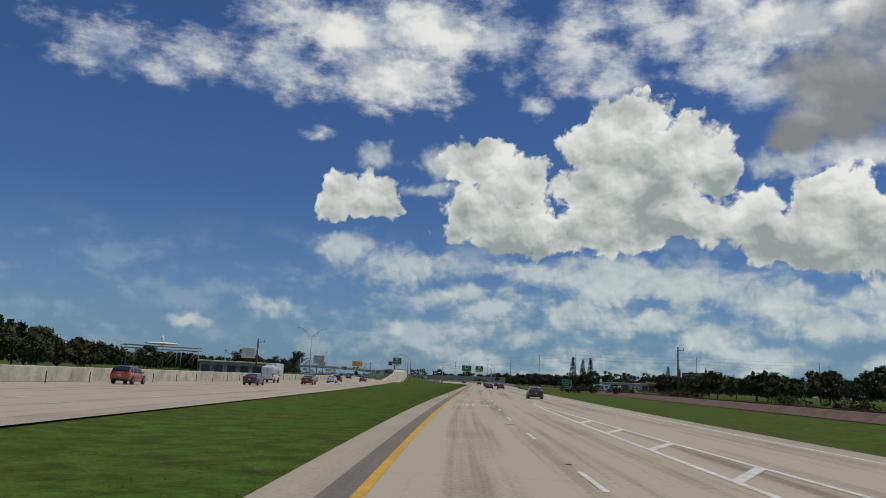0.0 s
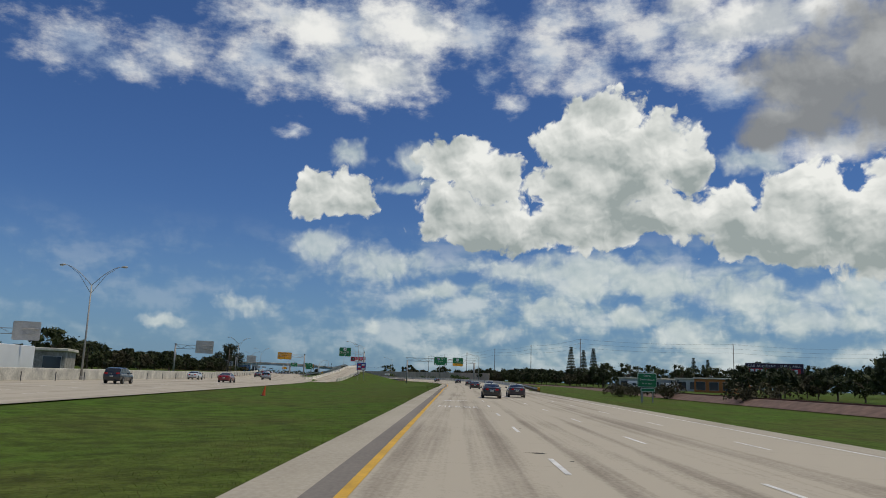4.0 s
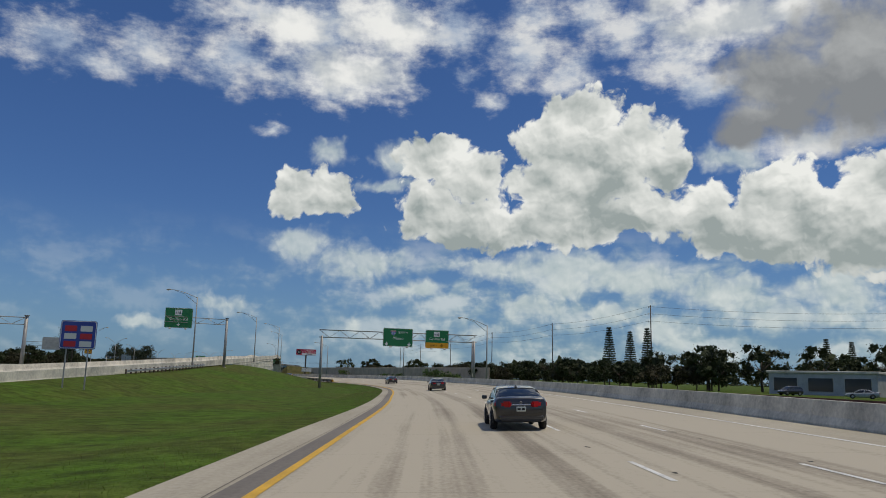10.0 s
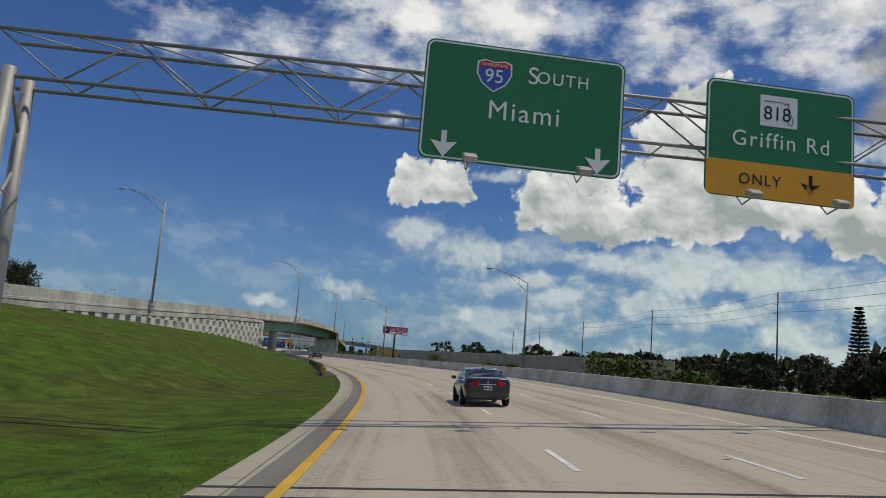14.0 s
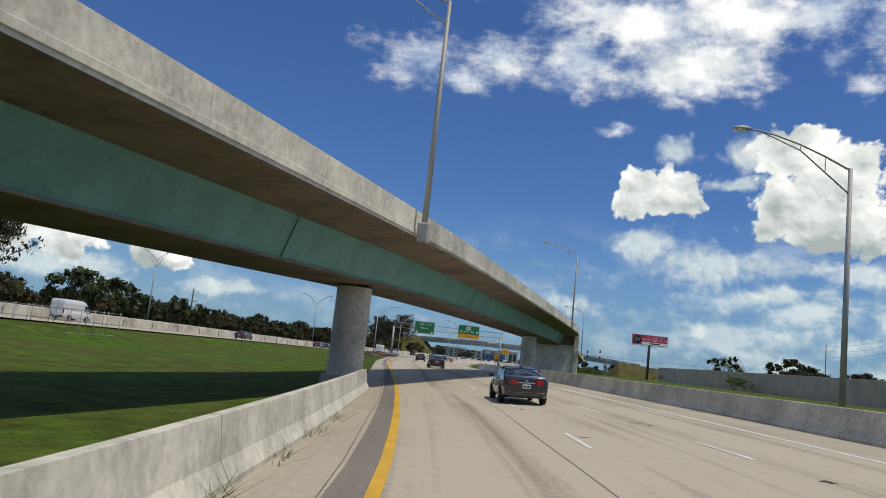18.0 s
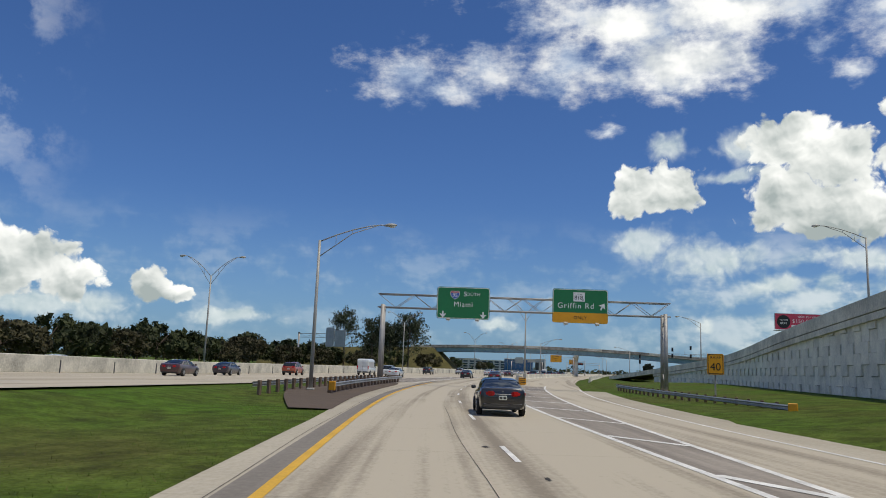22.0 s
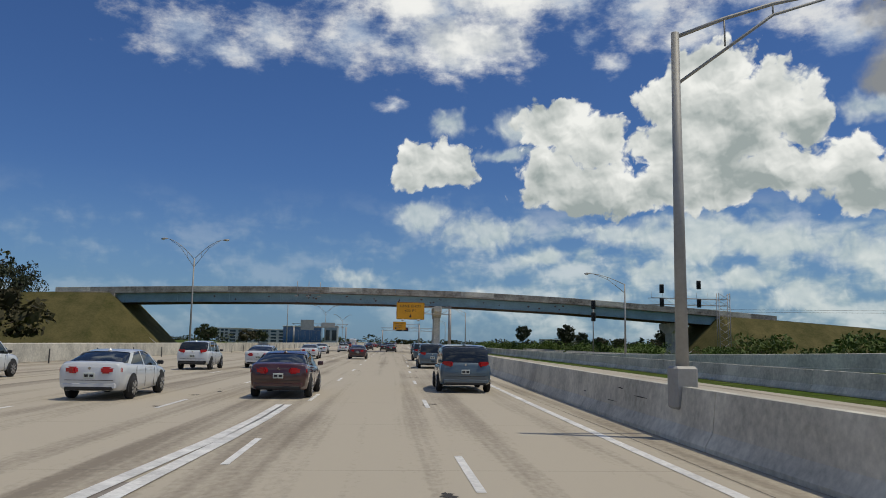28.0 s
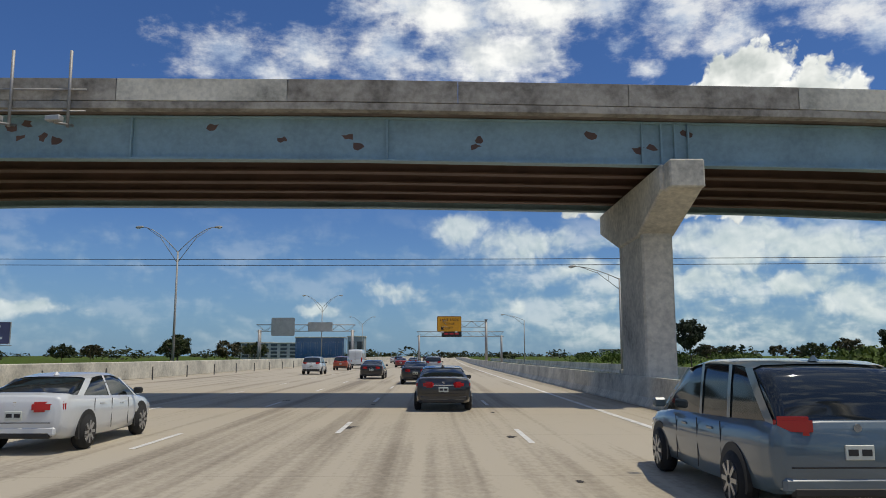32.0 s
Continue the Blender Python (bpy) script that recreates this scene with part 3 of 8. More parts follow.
def thing(name, label, category, group="", kind="", at=None):
    ob = tagged(new(name), label=label, category=category, group=group, kind=kind)
    if at is not None:
        ob.matrix_world = at
    return ob


def strip(name, material, s0, s1, step, sections, place, label="", parent=None, kind="structure", category="", extra=None):
    """A ribbon along a way. sections(s): list of (offset, height), the same count each time; UV in metres."""
    n = max(1, int(round((s1 - s0) / step)))
    verts, faces, uvs = [], [], []
    cols = len(sections(s0))
    for i in range(n + 1):
        s = s0 + (s1 - s0) * i / n
        for off, dz in sections(s):
            verts.append(place(s, off, dz))
            uvs.append((off, s))
    for i in range(n):
        for j in range(cols - 1):
            a = i * cols + j
            faces.append((a, a + 1, a + cols + 1, a + cols))
    me = bpy.data.meshes.new(name)
    me.from_pydata([tuple(v) for v in verts], [], faces)
    uvl = me.uv_layers.new(name="uv")
    for lp in me.loops:
        uvl.data[lp.index].uv = uvs[lp.vertex_index]
    me.materials.append(material)
    ob = new(name, me)
    if parent is not None:
        ob.parent = parent
    tagged(ob, label=label, kind=kind if parent is None else "", category=category)
    return ob


# ---- ground: one sheet to the horizon ----
def build_ground():
    offs = sorted(set([-170, -140, -115, -95, -80, -68, -58, -50, -44] + list(range(-40, -14, 2)) + list(range(-14, 16)) + list(range(16, 40, 3)) + [44, 52, 62, 75, 90, 110, 140, 170]))
    ss = np.arange(-250, 1300.1, 4.0)
    verts, faces = [], []
    for s in ss:
        for o in offs:
            p = axis.at(s, o)
            verts.append((p.x, p.y, ground_z(p.x, p.y, s, o)))
    c = len(offs)
    for i in range(len(ss) - 1):
        for j in range(c - 1):
            a = i * c + j
            faces.append((a, a + 1, a + c + 1, a + c))
    # the plain beyond
    base = len(verts)
    g = [-4600, -1200, -300, 300, 1200, 4600]
    for yy in g:
        for xx in g:
            verts.append((xx, yy + 500, -0.75))
    for i in range(5):
        for j in range(5):
            a = base + i * 6 + j
            faces.append((a, a + 1, a + 7, a + 6))
    me = bpy.data.meshes.new("ground")
    me.from_pydata(verts, [], faces)
    me.materials.append(M_GRASS)
    for p in me.polygons:
        p.use_smooth = True
    return tagged(new("ground", me), "flat land with mown green and dry grass verges", "ground", kind="structure")


build_ground()

# ---- pavements ----
flat = lambda a, b, dz=0.0, n=2: (lambda s: [(a(s) + (b(s) - a(s)) * k / (n - 1), dz) for k in range(n)])
strip("road", M_ROAD, -200, 2100, 5, flat(lambda s: yellow(s) if s < 720 else (yellow(s) + (max(-15.0, main_off(s)) - yellow(s)) * min(1.0, (s - 720) / 40.0)), lambda s: white_r(s) + 0.2, 0.0, 5), road, "pale worn concrete highway lanes leaning through a bend", category="road")
strip("shoulder_asphalt", M_RUMBLE, -200, 760, 5, flat(lambda s: yellow(s) - 0.62, lambda s: yellow(s) + 0.02, 0.003), road, "dark worn asphalt strip beside the yellow line", category="shoulder")
strip("shoulder_left", M_SHOULDER, -200, 752, 4, flat(lambda s: left_edge(s), lambda s: yellow(s) - 0.58, -0.002, 3), road, "pale concrete shoulder with stained edges", category="shoulder")
strip("shoulder_right", M_SHOULDER, -200, 740, 5, flat(lambda s: white_r(s) + 0.15, right_edge, -0.002, 3), road, "pale concrete outer shoulder", category="shoulder")
strip("main_carriageway", M_ROAD, -250, 2050, 6, flat(lambda s: main_left(s) - 1.5, lambda s: 1.5 + (0 if main.at(s).y < 730 else min(6.0, (main.at(s).y - 730) * 0.1)), 0.0, 6), lambda s, o, z: main_at(s, o, z - 0.02), "pale concrete main carriageway beside a median wall", category="road")


def painted(name, mat_, s0, s1, line, width, place=road, dz=0.008, label="", step=4.0):
    return strip(name, mat_, s0, s1, step, lambda s: [(line(s) - width / 2, dz), (line(s) + width / 2, dz)], place, label, category="road marking")


painted("edge_line_yellow", M_YELLOW, -200, 752, yellow, 0.2, label="solid yellow edge line", dz=0.010)
painted("edge_line_outer", M_WHITE, -200, 745, white_r, 0.16, label="solid white edge line")
painted("edge_line_after_gore", M_WHITE, 665, 2000, line_c, 0.2, label="solid white edge line after the exit")
dash_root = thing("lane_dashes", "broken white lane lines worn by traffic", "road marking", kind="structure")


def dashes(line, s0, s1, place=road, phase=0.0, period=12.19, long=3.05, width=0.13):
    s = s0 + phase
    while s < s1:
        ob = strip("dash", M_WHITE, s - long, s, long / 2, lambda q: [(line(q) - width / 2, 0.008), (line(q) + width / 2, 0.008)], place, parent=dash_root)
        s += period


# the dashes end at lengths 12.19 m apart
dashes(line_a, 17 - 12.19 * 8, 205)
dashes(line_b, 257.5 - 12.19 * 15, 660)
dashes(line_b, 669.5, 1180)
dashes(line_c, 257 - 12.19 * 14, 650)
dashes(lambda s: -2.15, 891 - 12.19 * 3, 1180)
dashes(lambda s: -5.85, 888 - 12.19 * 3, 1180)
dashes(lambda s: -9.55, 885 - 12.19 * 4, 1180)
for k, dline in enumerate((-3.7, -7.4, -11.1, -14.8)):
    dashes(lambda s, d=dline: d + 0.3, 12.19 * (-10) + 3 * k, 330 if k < 3 else 300, place=main_at)
    dashes(lambda s, d=dline: d + 0.3, 500 + 3 * k, 735, place=main_at)

# ---- gores with chevrons ----
gore_root = thing("gore_markings", "white chevron bars on the stained gore areas", "road marking", kind="structure")


def bar_between(s0, o0, s1, o1, w=0.3, place=road):
    p, q = place(s0, o0, 0.012), place(s1, o1, 0.012)
    d = Vector((q.y - p.y, p.x - q.x, 0)).normalized() * w / 2
    bm = bmesh.new()
    bm.faces.new([bm.verts.new(v) for v in (p - d, q - d, q + d, p + d)])
    part("chevron_bar", bm, M_WHITE, gore_root)


gore_out = table((660, 5.9), (690, 7.4), (722, 8.7), (745, 9.6), (756, 10.2))
painted("gore_line_outer", M_WHITE, 660, 756, gore_out, 0.2, label="solid white gore line")
for k in range(10):
    s = 676 + 8.2 * k
    m = (line_c(s + 2) + gore_out(s)) / 2
    bar_between(s + 1.5, line_c(s + 1.5) + 0.1, s - 1.0, gore_out(s - 1.0) - 0.1)
# merging gores: ours with the inner ramp at the start, and with the main carriageway at the end
gore_in, gore_in2 = table((-40, 5.0), (0, 5.8), (45, 6.15), (70, 6.3)), table((-40, 10.0), (0, 8.3), (45, 7.2), (70, 6.4))
painted("gore_line_start", M_WHITE, -30, 71, gore_in, 0.2, label="solid white gore line")
painted("gore_line_start_outer", M_WHITE, -30, 71, gore_in2, 0.2, label="solid white gore line")
for k in range(7):
    s = -6 + 7.5 * k
    bar_between(s, gore_in(s), s + 3.5, gore_in2(s + 3.5))
gore_l, gore_l2 = table((752, -4.4), (790, -3.6), (840, -3.4), (856, -2.6)), table((752, -13.0), (790, -8.2), (840, -4.0), (856, -2.8))
painted("gore_line_merge", M_WHITE, 745, 862, gore_l, 0.25, label="solid white gore line", dz=0.014)
painted("gore_line_merge_far", M_WHITE, 752, 862, gore_l2, 0.25, label="solid white gore line", dz=0.014)
strip("gore_pavement", M_GORE, 748, 850, 4, flat(gore_l2, gore_l, 0.004), road, "dark stained pavement in the merging gore", category="road")
strip("gore_pavement_exit", M_GORE, 668, 752, 4, flat(line_c, gore_out, 0.003), road, "dark stained pavement in the exit gore", category="road")
for k in range(11):
    s = 750 + 8.0 * k
    if gore_l(s) - gore_l2(s + 4) > 0.7:
        mid = gore_l(s) * 0.42 + gore_l2(s) * 0.58
        bar_between(s, mid, s + 2.6, gore_l(s + 2.6), 0.38)
        bar_between(s, mid, s + 4.6, gore_l2(s + 4.6), 0.38)

# ---- barriers ----
def jersey(h=0.86, base=0.30, top=0.09):
    return [(-base, 0), (-base, 0.08), (-base * 0.55, 0.33), (-top, h), (top, h), (base * 0.55, 0.33), (base, 0.08), (base, 0)]


def barrier(name, way_place, s0, s1, line, shape, length=9.0, label="", material=None, group=""):
    """A row of cast barrier pieces with narrow joints between them."""
    root = thing(name, label, "barrier", kind="structure")
    s, k = s0, 0
    while s < s1 - 0.5:
        e = min(s + length, s1)
        n = max(1, int((e - s) / 3))
        bm = bmesh.new()
        rings = []
        for i in range(n + 1):
            q = s + 0.012 + (e - s - 0.024) * i / n
            rings.append([bm.verts.new(way_place(q, line(q) + o, z)) for o, z in shape])
        for a, b in zip(rings, rings[1:]):
            for j in range(len(shape) - 1):
                bm.faces.new((a[j], b[j], b[j + 1], a[j + 1]))
        bm.faces.new(rings[0])
        bm.faces.new(rings[-1][::-1])
        part("barrier_section", bm, material or M_BARRIER, root)
        s, k = e, k + 1
    return root


right_bar = lambda s: right_edge(s) + 0.25
barrier("barrier_right", road, 312, 668, right_bar, jersey(0.9), 9.0, "weathered pale concrete safety barrier with dark scuffs")
left_bar = table((520, -3.5), (540, -2.95), (563, -2.6), (578, -2.3))
barrier("barrier_under_bridge", road, 525.7, 577.5, left_bar, jersey(0.9), 9.0, "stained concrete barrier before a bridge pier")
nose = table((752, 7.3), (765, 7.3), (775, 6.9), (787, 6.0), (808, 5.8), (858, 6.2), (890, 6.7), (945, 7.9), (1000, 8.2), (1400, 8.2))
barrier("barrier_exit", road, 763, 1400, nose, jersey(1.05, 0.32, 0.1), 9.0, "grey concrete barrier with black scrapes")
far_bar = lambda s: white_r(s) + 2.6
barrier("barrier_ramp_outer", road, 812, 1250, far_bar, jersey(0.95, 0.3, 0.1), 12.0, "plain concrete barrier beyond the exit lane")
# ---- median wall of the main carriageway, with rail posts before it ----
wall_shape = [(-0.25, 0), (-0.25, 1.3), (-0.15, 1.35), (0.15, 1.35), (0.25, 1.3), (0.25, 0)]
barrier("median_wall", main_at, -250, 1500, lambda s: main_left(s) - 1.4, wall_shape, 20.0, "pale concrete median wall")
posts = thing("delineator_posts", "dark slim posts in a row before the median wall", "posts", kind="structure")
bm = bmesh.new()
bmesh.ops.create_cone(bm, cap_ends=True, segments=6, radius1=0.05, radius2=0.045, depth=1.0, matrix=pose(0, 0, 0.5))
me_post = part("post", bm, mat("dark_post_plastic", (0.05, 0.05, 0.05), 0.6), posts)
me_post.matrix_world = Matrix.Translation(main_at(-240, main_left(-240) + 1.0))
for k in range(1, 165):
    o = new("post", me_post.data)
    o.parent = posts
    s = -240 + k * 8.0
    o.matrix_world = Matrix.Translation(main_at(s, main_left(s) + 1.0))

# ---- the flyover ----
def fly_at(s, off, dz=0.0):
    lean = 0.045 * smooth01((s + 50) / 50) * (1 - smooth01((s - 130) / 60))      # the deck tips inwards on its bend
    return fly.at(s, off, dz + lean * off)


S_AB0, S_AB1 = -0.8, float(np.interp(664, fly.a[:, 1], fly.s))      # bridge ends, along the ramp
S_END = float(fly.s[-1]) - 1
S_TOE = float(np.interp(352, fly.a[:, 1], fly.s))
bridge = thing("flyover_bridge", "curved ramp bridge with teal steel box girders and concrete parapets", "bridge")
strip("deck", M_BRIDGE, S_AB0, S_AB1, 3, lambda s: [(-FLY_HALF, 0.0), (FLY_HALF, 0.0)], fly_at, parent=bridge)
# underside far darker than the deck edges: shade is part of its colour
strip("deck_soffit", M_SHADED_BROWN, S_AB0, S_AB1, 3, lambda s: [(FLY_HALF, -0.32), (FLY_HALF - 0.3, -0.36), (2.35, -0.58), (-2.35, -0.58), (-FLY_HALF + 0.3, -0.36), (-FLY_HALF, -0.32)], fly_at, parent=bridge)
strip("deck_edge", M_BRIDGE, S_AB0, S_AB1, 3, lambda s: [(FLY_HALF, 0.0), (FLY_HALF, -0.32)], fly_at, parent=bridge)
strip("deck_edge", M_BRIDGE, S_AB0, S_AB1, 3, lambda s: [(-FLY_HALF, -0.32), (-FLY_HALF, 0.0)], fly_at, parent=bridge)
for c in (0.0,):
    g = strip("box_girder", M_TEAL, S_AB0 + 0.4, S_AB1 - 0.4, 3, lambda s: [(c + 2.2, -0.55), (c + 1.65, -2.08), (c + 1.65, -2.14), (c - 1.65, -2.14), (c - 1.65, -2.08), (c - 2.2, -0.55)], fly_at, parent=bridge)
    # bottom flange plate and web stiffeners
    strip("bottom_flange", M_SHADED_BROWN, S_AB0 + 0.4, S_AB1 - 0.4, 3, lambda s: [(c + 1.75, -2.12), (c + 1.75, -2.19), (c - 1.75, -2.19), (c - 1.75, -2.12)], fly_at, parent=bridge)
    q = S_AB0 + 22
    while q < S_AB1 - 5:
        for edge in (1, -1):
            bm = bmesh.new()
            a, b = fly_at(q, c + edge * 2.19, -0.60), fly_at(q, c + edge * 1.67, -2.06)
            along = (fly_at(q + 0.22, c) - fly_at(q, c))
            outw = (fly_at(q, c + edge * 0.05) - fly_at(q, c))
            v = [bm.verts.new(p) for p in (a - along, a + along, b + along, b - along, a - along + outw, a + along + outw, b + along + outw, b - along + outw)]
            for f in ((4, 5, 6, 7), (0, 4, 7, 3), (1, 2, 6, 5), (0, 1, 5, 4), (3, 7, 6, 2)):
                bm.faces.new([v[k] for k in f])
            part("web_stiffener", bm, M_TEAL, g)
        q += 32.0


def parapet(side, s0, s1, parent, name="parapet"):
    o = side * FLY_HALF
    shape = [(o + side * 0.02, -0.22), (o + side * 0.05, -0.20), (o + side * 0.05, -0.02), (o + side * 0.02, 0.0), (o + side * 0.02, 0.80), (o - side * 0.2, 0.82), (o - side * 0.28, 0.3), (o - side * 0.42, 0.02)]
    if side < 0:
        shape = shape[::-1]
    s = s0
    while s < s1 - 0.5:
        e = min(s + 6.1, s1)
        bm = bmesh.new()
        n = 2
        rings = [[bm.verts.new(fly_at(s + 0.008 + (e - s - 0.016) * i / n, a, b)) for a, b in shape] for i in range(n + 1)]
        for ra, rb in zip(rings, rings[1:]):
            for j in range(len(shape) - 1):
                bm.faces.new((ra[j], ra[j + 1], rb[j + 1], rb[j]))
        bm.faces.new(rings[0])
        bm.faces.new(rings[-1][::-1])
        part(name, bm, M_BRIDGE, parent)
        s = e


for side in (1, -1):
    parapet(side, S_AB0, S_AB1, bridge)
    ramp_root = thing("ramp_parapet_right" if side > 0 else "ramp_parapet_left", "pale concrete parapet along the earth ramp", "parapet", kind="structure")
    parapet(side, S_TOE - 20, S_AB0, ramp_root)
    parapet(side, S_AB1, S_END, ramp_root)
strip("ramp_roadway", M_ROAD, S_TOE - 60, S_AB0, 4, lambda s: [(-FLY_HALF, 0.0), (FLY_HALF, 0.0)], fly_at, "pale concrete ramp climbing to the bridge", category="road")
strip("ramp_roadway_far", M_ROAD, S_AB1, S_END, 4, lambda s: [(-FLY_HALF, 0.0), (FLY_HALF, 0.0)], fly_at, "pale concrete ramp going down from the bridge", category="road")


# retaining walls of interlocking panels
def panel_wall(name, side, s0, s1, foot, label, w=1.5, tall=0.0, out=(0.16, 0.05)):
    """A wall of offset concrete panels under the parapet, from the ground to the coping."""
    root = thing(name, label, "wall", kind="structure")
    o = side * (FLY_HALF - 0.25)
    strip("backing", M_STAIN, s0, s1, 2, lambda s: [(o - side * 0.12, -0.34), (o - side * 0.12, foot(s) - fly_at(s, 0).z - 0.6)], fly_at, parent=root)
    strip("coping", M_BRIDGE, s0, s1, 3, lambda s: [(o - side * 0.12, -0.30), (o + side * 0.34, -0.30), (o + side * 0.34, -0.75), (o - side * 0.05, -0.75)], fly_at, parent=root)
    h = 1.5
    cols = int((s1 - s0) / w)
    rng = random.Random(5)
    for i in range(cols):
        s = s0 + w * i
        top = fly_at(s + w / 2, 0).z - 0.72
        bottom = foot(s + w / 2) - 0.4
        zz = math.ceil((top + 2) / h) * h + (h / 2 if i % 2 else 0)
        while zz > bottom:
            lo, hi = max(zz - h + 0.03, bottom), min(zz, top)
            if hi - lo > 0.12:
                proud = (out[0] if (int(round(zz / (h / 2))) // 2 + i) % 2 else out[1]) + rng.uniform(-0.01, 0.01)
                pieces = ((lo, hi, proud),)
                if tall:        # a proud block over a set-back course with a groove
                    cut, groove = zz - tall, zz - (tall + h) / 2
                    pieces = ((max(lo, cut), hi, out[0]), (max(lo, groove + 0.02), min(hi, cut - 0.02), out[1]), (lo, min(hi, groove - 0.02), out[1]))
                for lo2, hi2, pr in pieces:
                    if hi2 - lo2 < 0.06:
                        continue
                    bm = bmesh.new()
                    a0, a1 = s + 0.02, s + w - 0.02
                    inner, outer = o - side * 0.1, o + side * pr
                    vs = []
                    for off in (inner, outer):
                        for ss, z in ((a0, lo2), (a1, lo2), (a1, hi2), (a0, hi2)):
                            p = fly_at(ss, off)
                            p.z = z
                            vs.append(bm.verts.new(p))
                    for f in ((4, 5, 6, 7), (0, 4, 7, 3), (1, 2, 6, 5), (3, 7, 6, 2), (0, 1, 5, 4)):
                        bm.faces.new([vs[k] for k in f])
                    bmesh.ops.recalc_face_normals(bm, faces=bm.faces)
                    part("panel", bm, M_PANEL, root)
            zz -= h
    return root


M_PANEL = mat("cast_wall_panel", (0.76, 0.72, 0.61), 0.9, var=0.14, size=1.6, fine=7, bump=0.5, tint=(0.50, 0.48, 0.42), rnd=0.07)
panel_wall("panel_wall_west", 1, float(np.interp(470, fly.a[:, 1], fly.s)), S_AB0, lambda s: ground_z(*fly_at(s, FLY_HALF + 1.5)[:2]), "pale retaining wall of offset cast concrete panels", 1.15, 0.85, (0.30, 0.04))
panel_wall("panel_wall_east", -1, S_AB1, float(np.interp(818, fly.a[:, 1], fly.s)), lambda s: ground_z(*fly_at(s, -FLY_HALF - 1.0)[:2]), "grey retaining wall of keyed concrete panels under a ramp")


def box(bm, lo, hi):
    vs = [bm.verts.new((x, y, z)) for z in (lo[2], hi[2]) for y in (lo[1], hi[1]) for x in (lo[0], hi[0])]
    for f in ((0, 2, 3, 1), (4, 5, 7, 6), (0, 1, 5, 4), (2, 6, 7, 3), (0, 4, 6, 2), (1, 3, 7, 5)):
        bm.faces.new([vs[k] for k in f])
    return vs


def bevelled_box(lo, hi, r=0.05, seg=1):
    bm = bmesh.new()
    box(bm, lo, hi)
    bmesh.ops.bevel(bm, geom=bm.edges[:], offset=r, segments=seg, affect="EDGES")
    return bm


# abutments and their wing columns
for nm, s, sg in (("abutment_west", S_AB0, -1), ("abutment_east", S_AB1, 1)):
    p = fly_at(s, 0)
    m = pose(p.x, p.y, 0, 0, 0, fly.heading(s))
    root = thing(nm, "concrete abutment with panelled face under the bridge end", "abutment", kind="structure", at=m)
    bm = bmesh.new()
    box(bm, (-FLY_HALF + 0.2, -0.9 if sg < 0 else -0.3, -1.6), (FLY_HALF - 0.2, 0.3 if sg < 0 else 0.9, p.z - 2.05))
    part("face_wall", bm, M_PANEL, root).matrix_parent_inverse = Matrix()
    # the wall behind the seat has the shade under the deck in its colour
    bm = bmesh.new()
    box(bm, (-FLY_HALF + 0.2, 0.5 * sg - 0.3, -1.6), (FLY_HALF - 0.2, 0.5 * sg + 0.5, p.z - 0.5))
    part("back_wall", bm, M_SHADED_BROWN, root)
    for e in (-1, 1):
        bm = bevelled_box((e * (FLY_HALF - 0.15) - 0.4, -0.6, -1.6), (e * (FLY_HALF - 0.15) + 0.4, 0.6, p.z - 0.36), 0.04)
        part("corner_column", bm, M_BRIDGE, root)
        bm = bevelled_box((e * FLY_HALF - 0.45, -0.75, p.z - 3.3), (e * FLY_HALF + 0.45, 0.75, p.z - 2.7), 0.05)
        part("corner_block", bm, M_BRIDGE, root)
    rng = random.Random(3)
    for i in range(5):
        for j in range(4):
            x0, z0 = -FLY_HALF + 0.6 + i * 1.55, -0.6 + j * 1.45 + (0.7 if i % 2 else 0)
            yy = 0.3 if sg < 0 else -0.3
            if z0 + 1.4 < p.z - 2.1:
                bm = bevelled_box((x0, min(yy, yy - 0.07 * sg), z0), (x0 + 1.45, max(yy, yy - 0.07 * sg), z0 + 1.36), 0.02)
                part("face_panel", bm, M_PANEL, root)

# piers
def pier(x, y, z_top, radius, heading, label, name="bridge_pier"):
    root = thing(name, label, "pier", at=pose(x, y, 0, 0, 0, heading))
    bm = bmesh.new()
    bmesh.ops.create_cone(bm, cap_ends=True, segments=40, radius1=radius, radius2=radius, depth=z_top + 1.6, matrix=pose(0, 0, (z_top - 1.6) / 2))
    part("shaft", bm, M_BRIDGE, root, smooth=False)
    bm = bevelled_box((-radius * 1.05, -radius * 1.05, -1.5), (radius * 1.05, radius * 1.05, 0.3), 0.08, 1)
    part("crash_plinth", bm, M_BARRIER, root)
    for e in (-0.55, 0.55):
        bm = bevelled_box((e - 0.3, -0.4, z_top), (e + 0.3, 0.4, z_top + 0.13), 0.03)
        part("bearing", bm, M_BLACK, root)
    return root


def fly_pier(s, off, radius):
    p = fly_at(s, off)
    pier(p.x, p.y, p.z - 2.32, radius, fly.heading(s), "round grey concrete bridge column standing on a plinth")


s_mid = float(np.interp(572.5, fly.a[:, 1], fly.s))
fly_pier(s_mid, 0.1, 0.88)
s_far = float(np.interp(635.5, fly.a[:, 1], fly.s))
fly_pier(s_far, 0.4, 0.9)


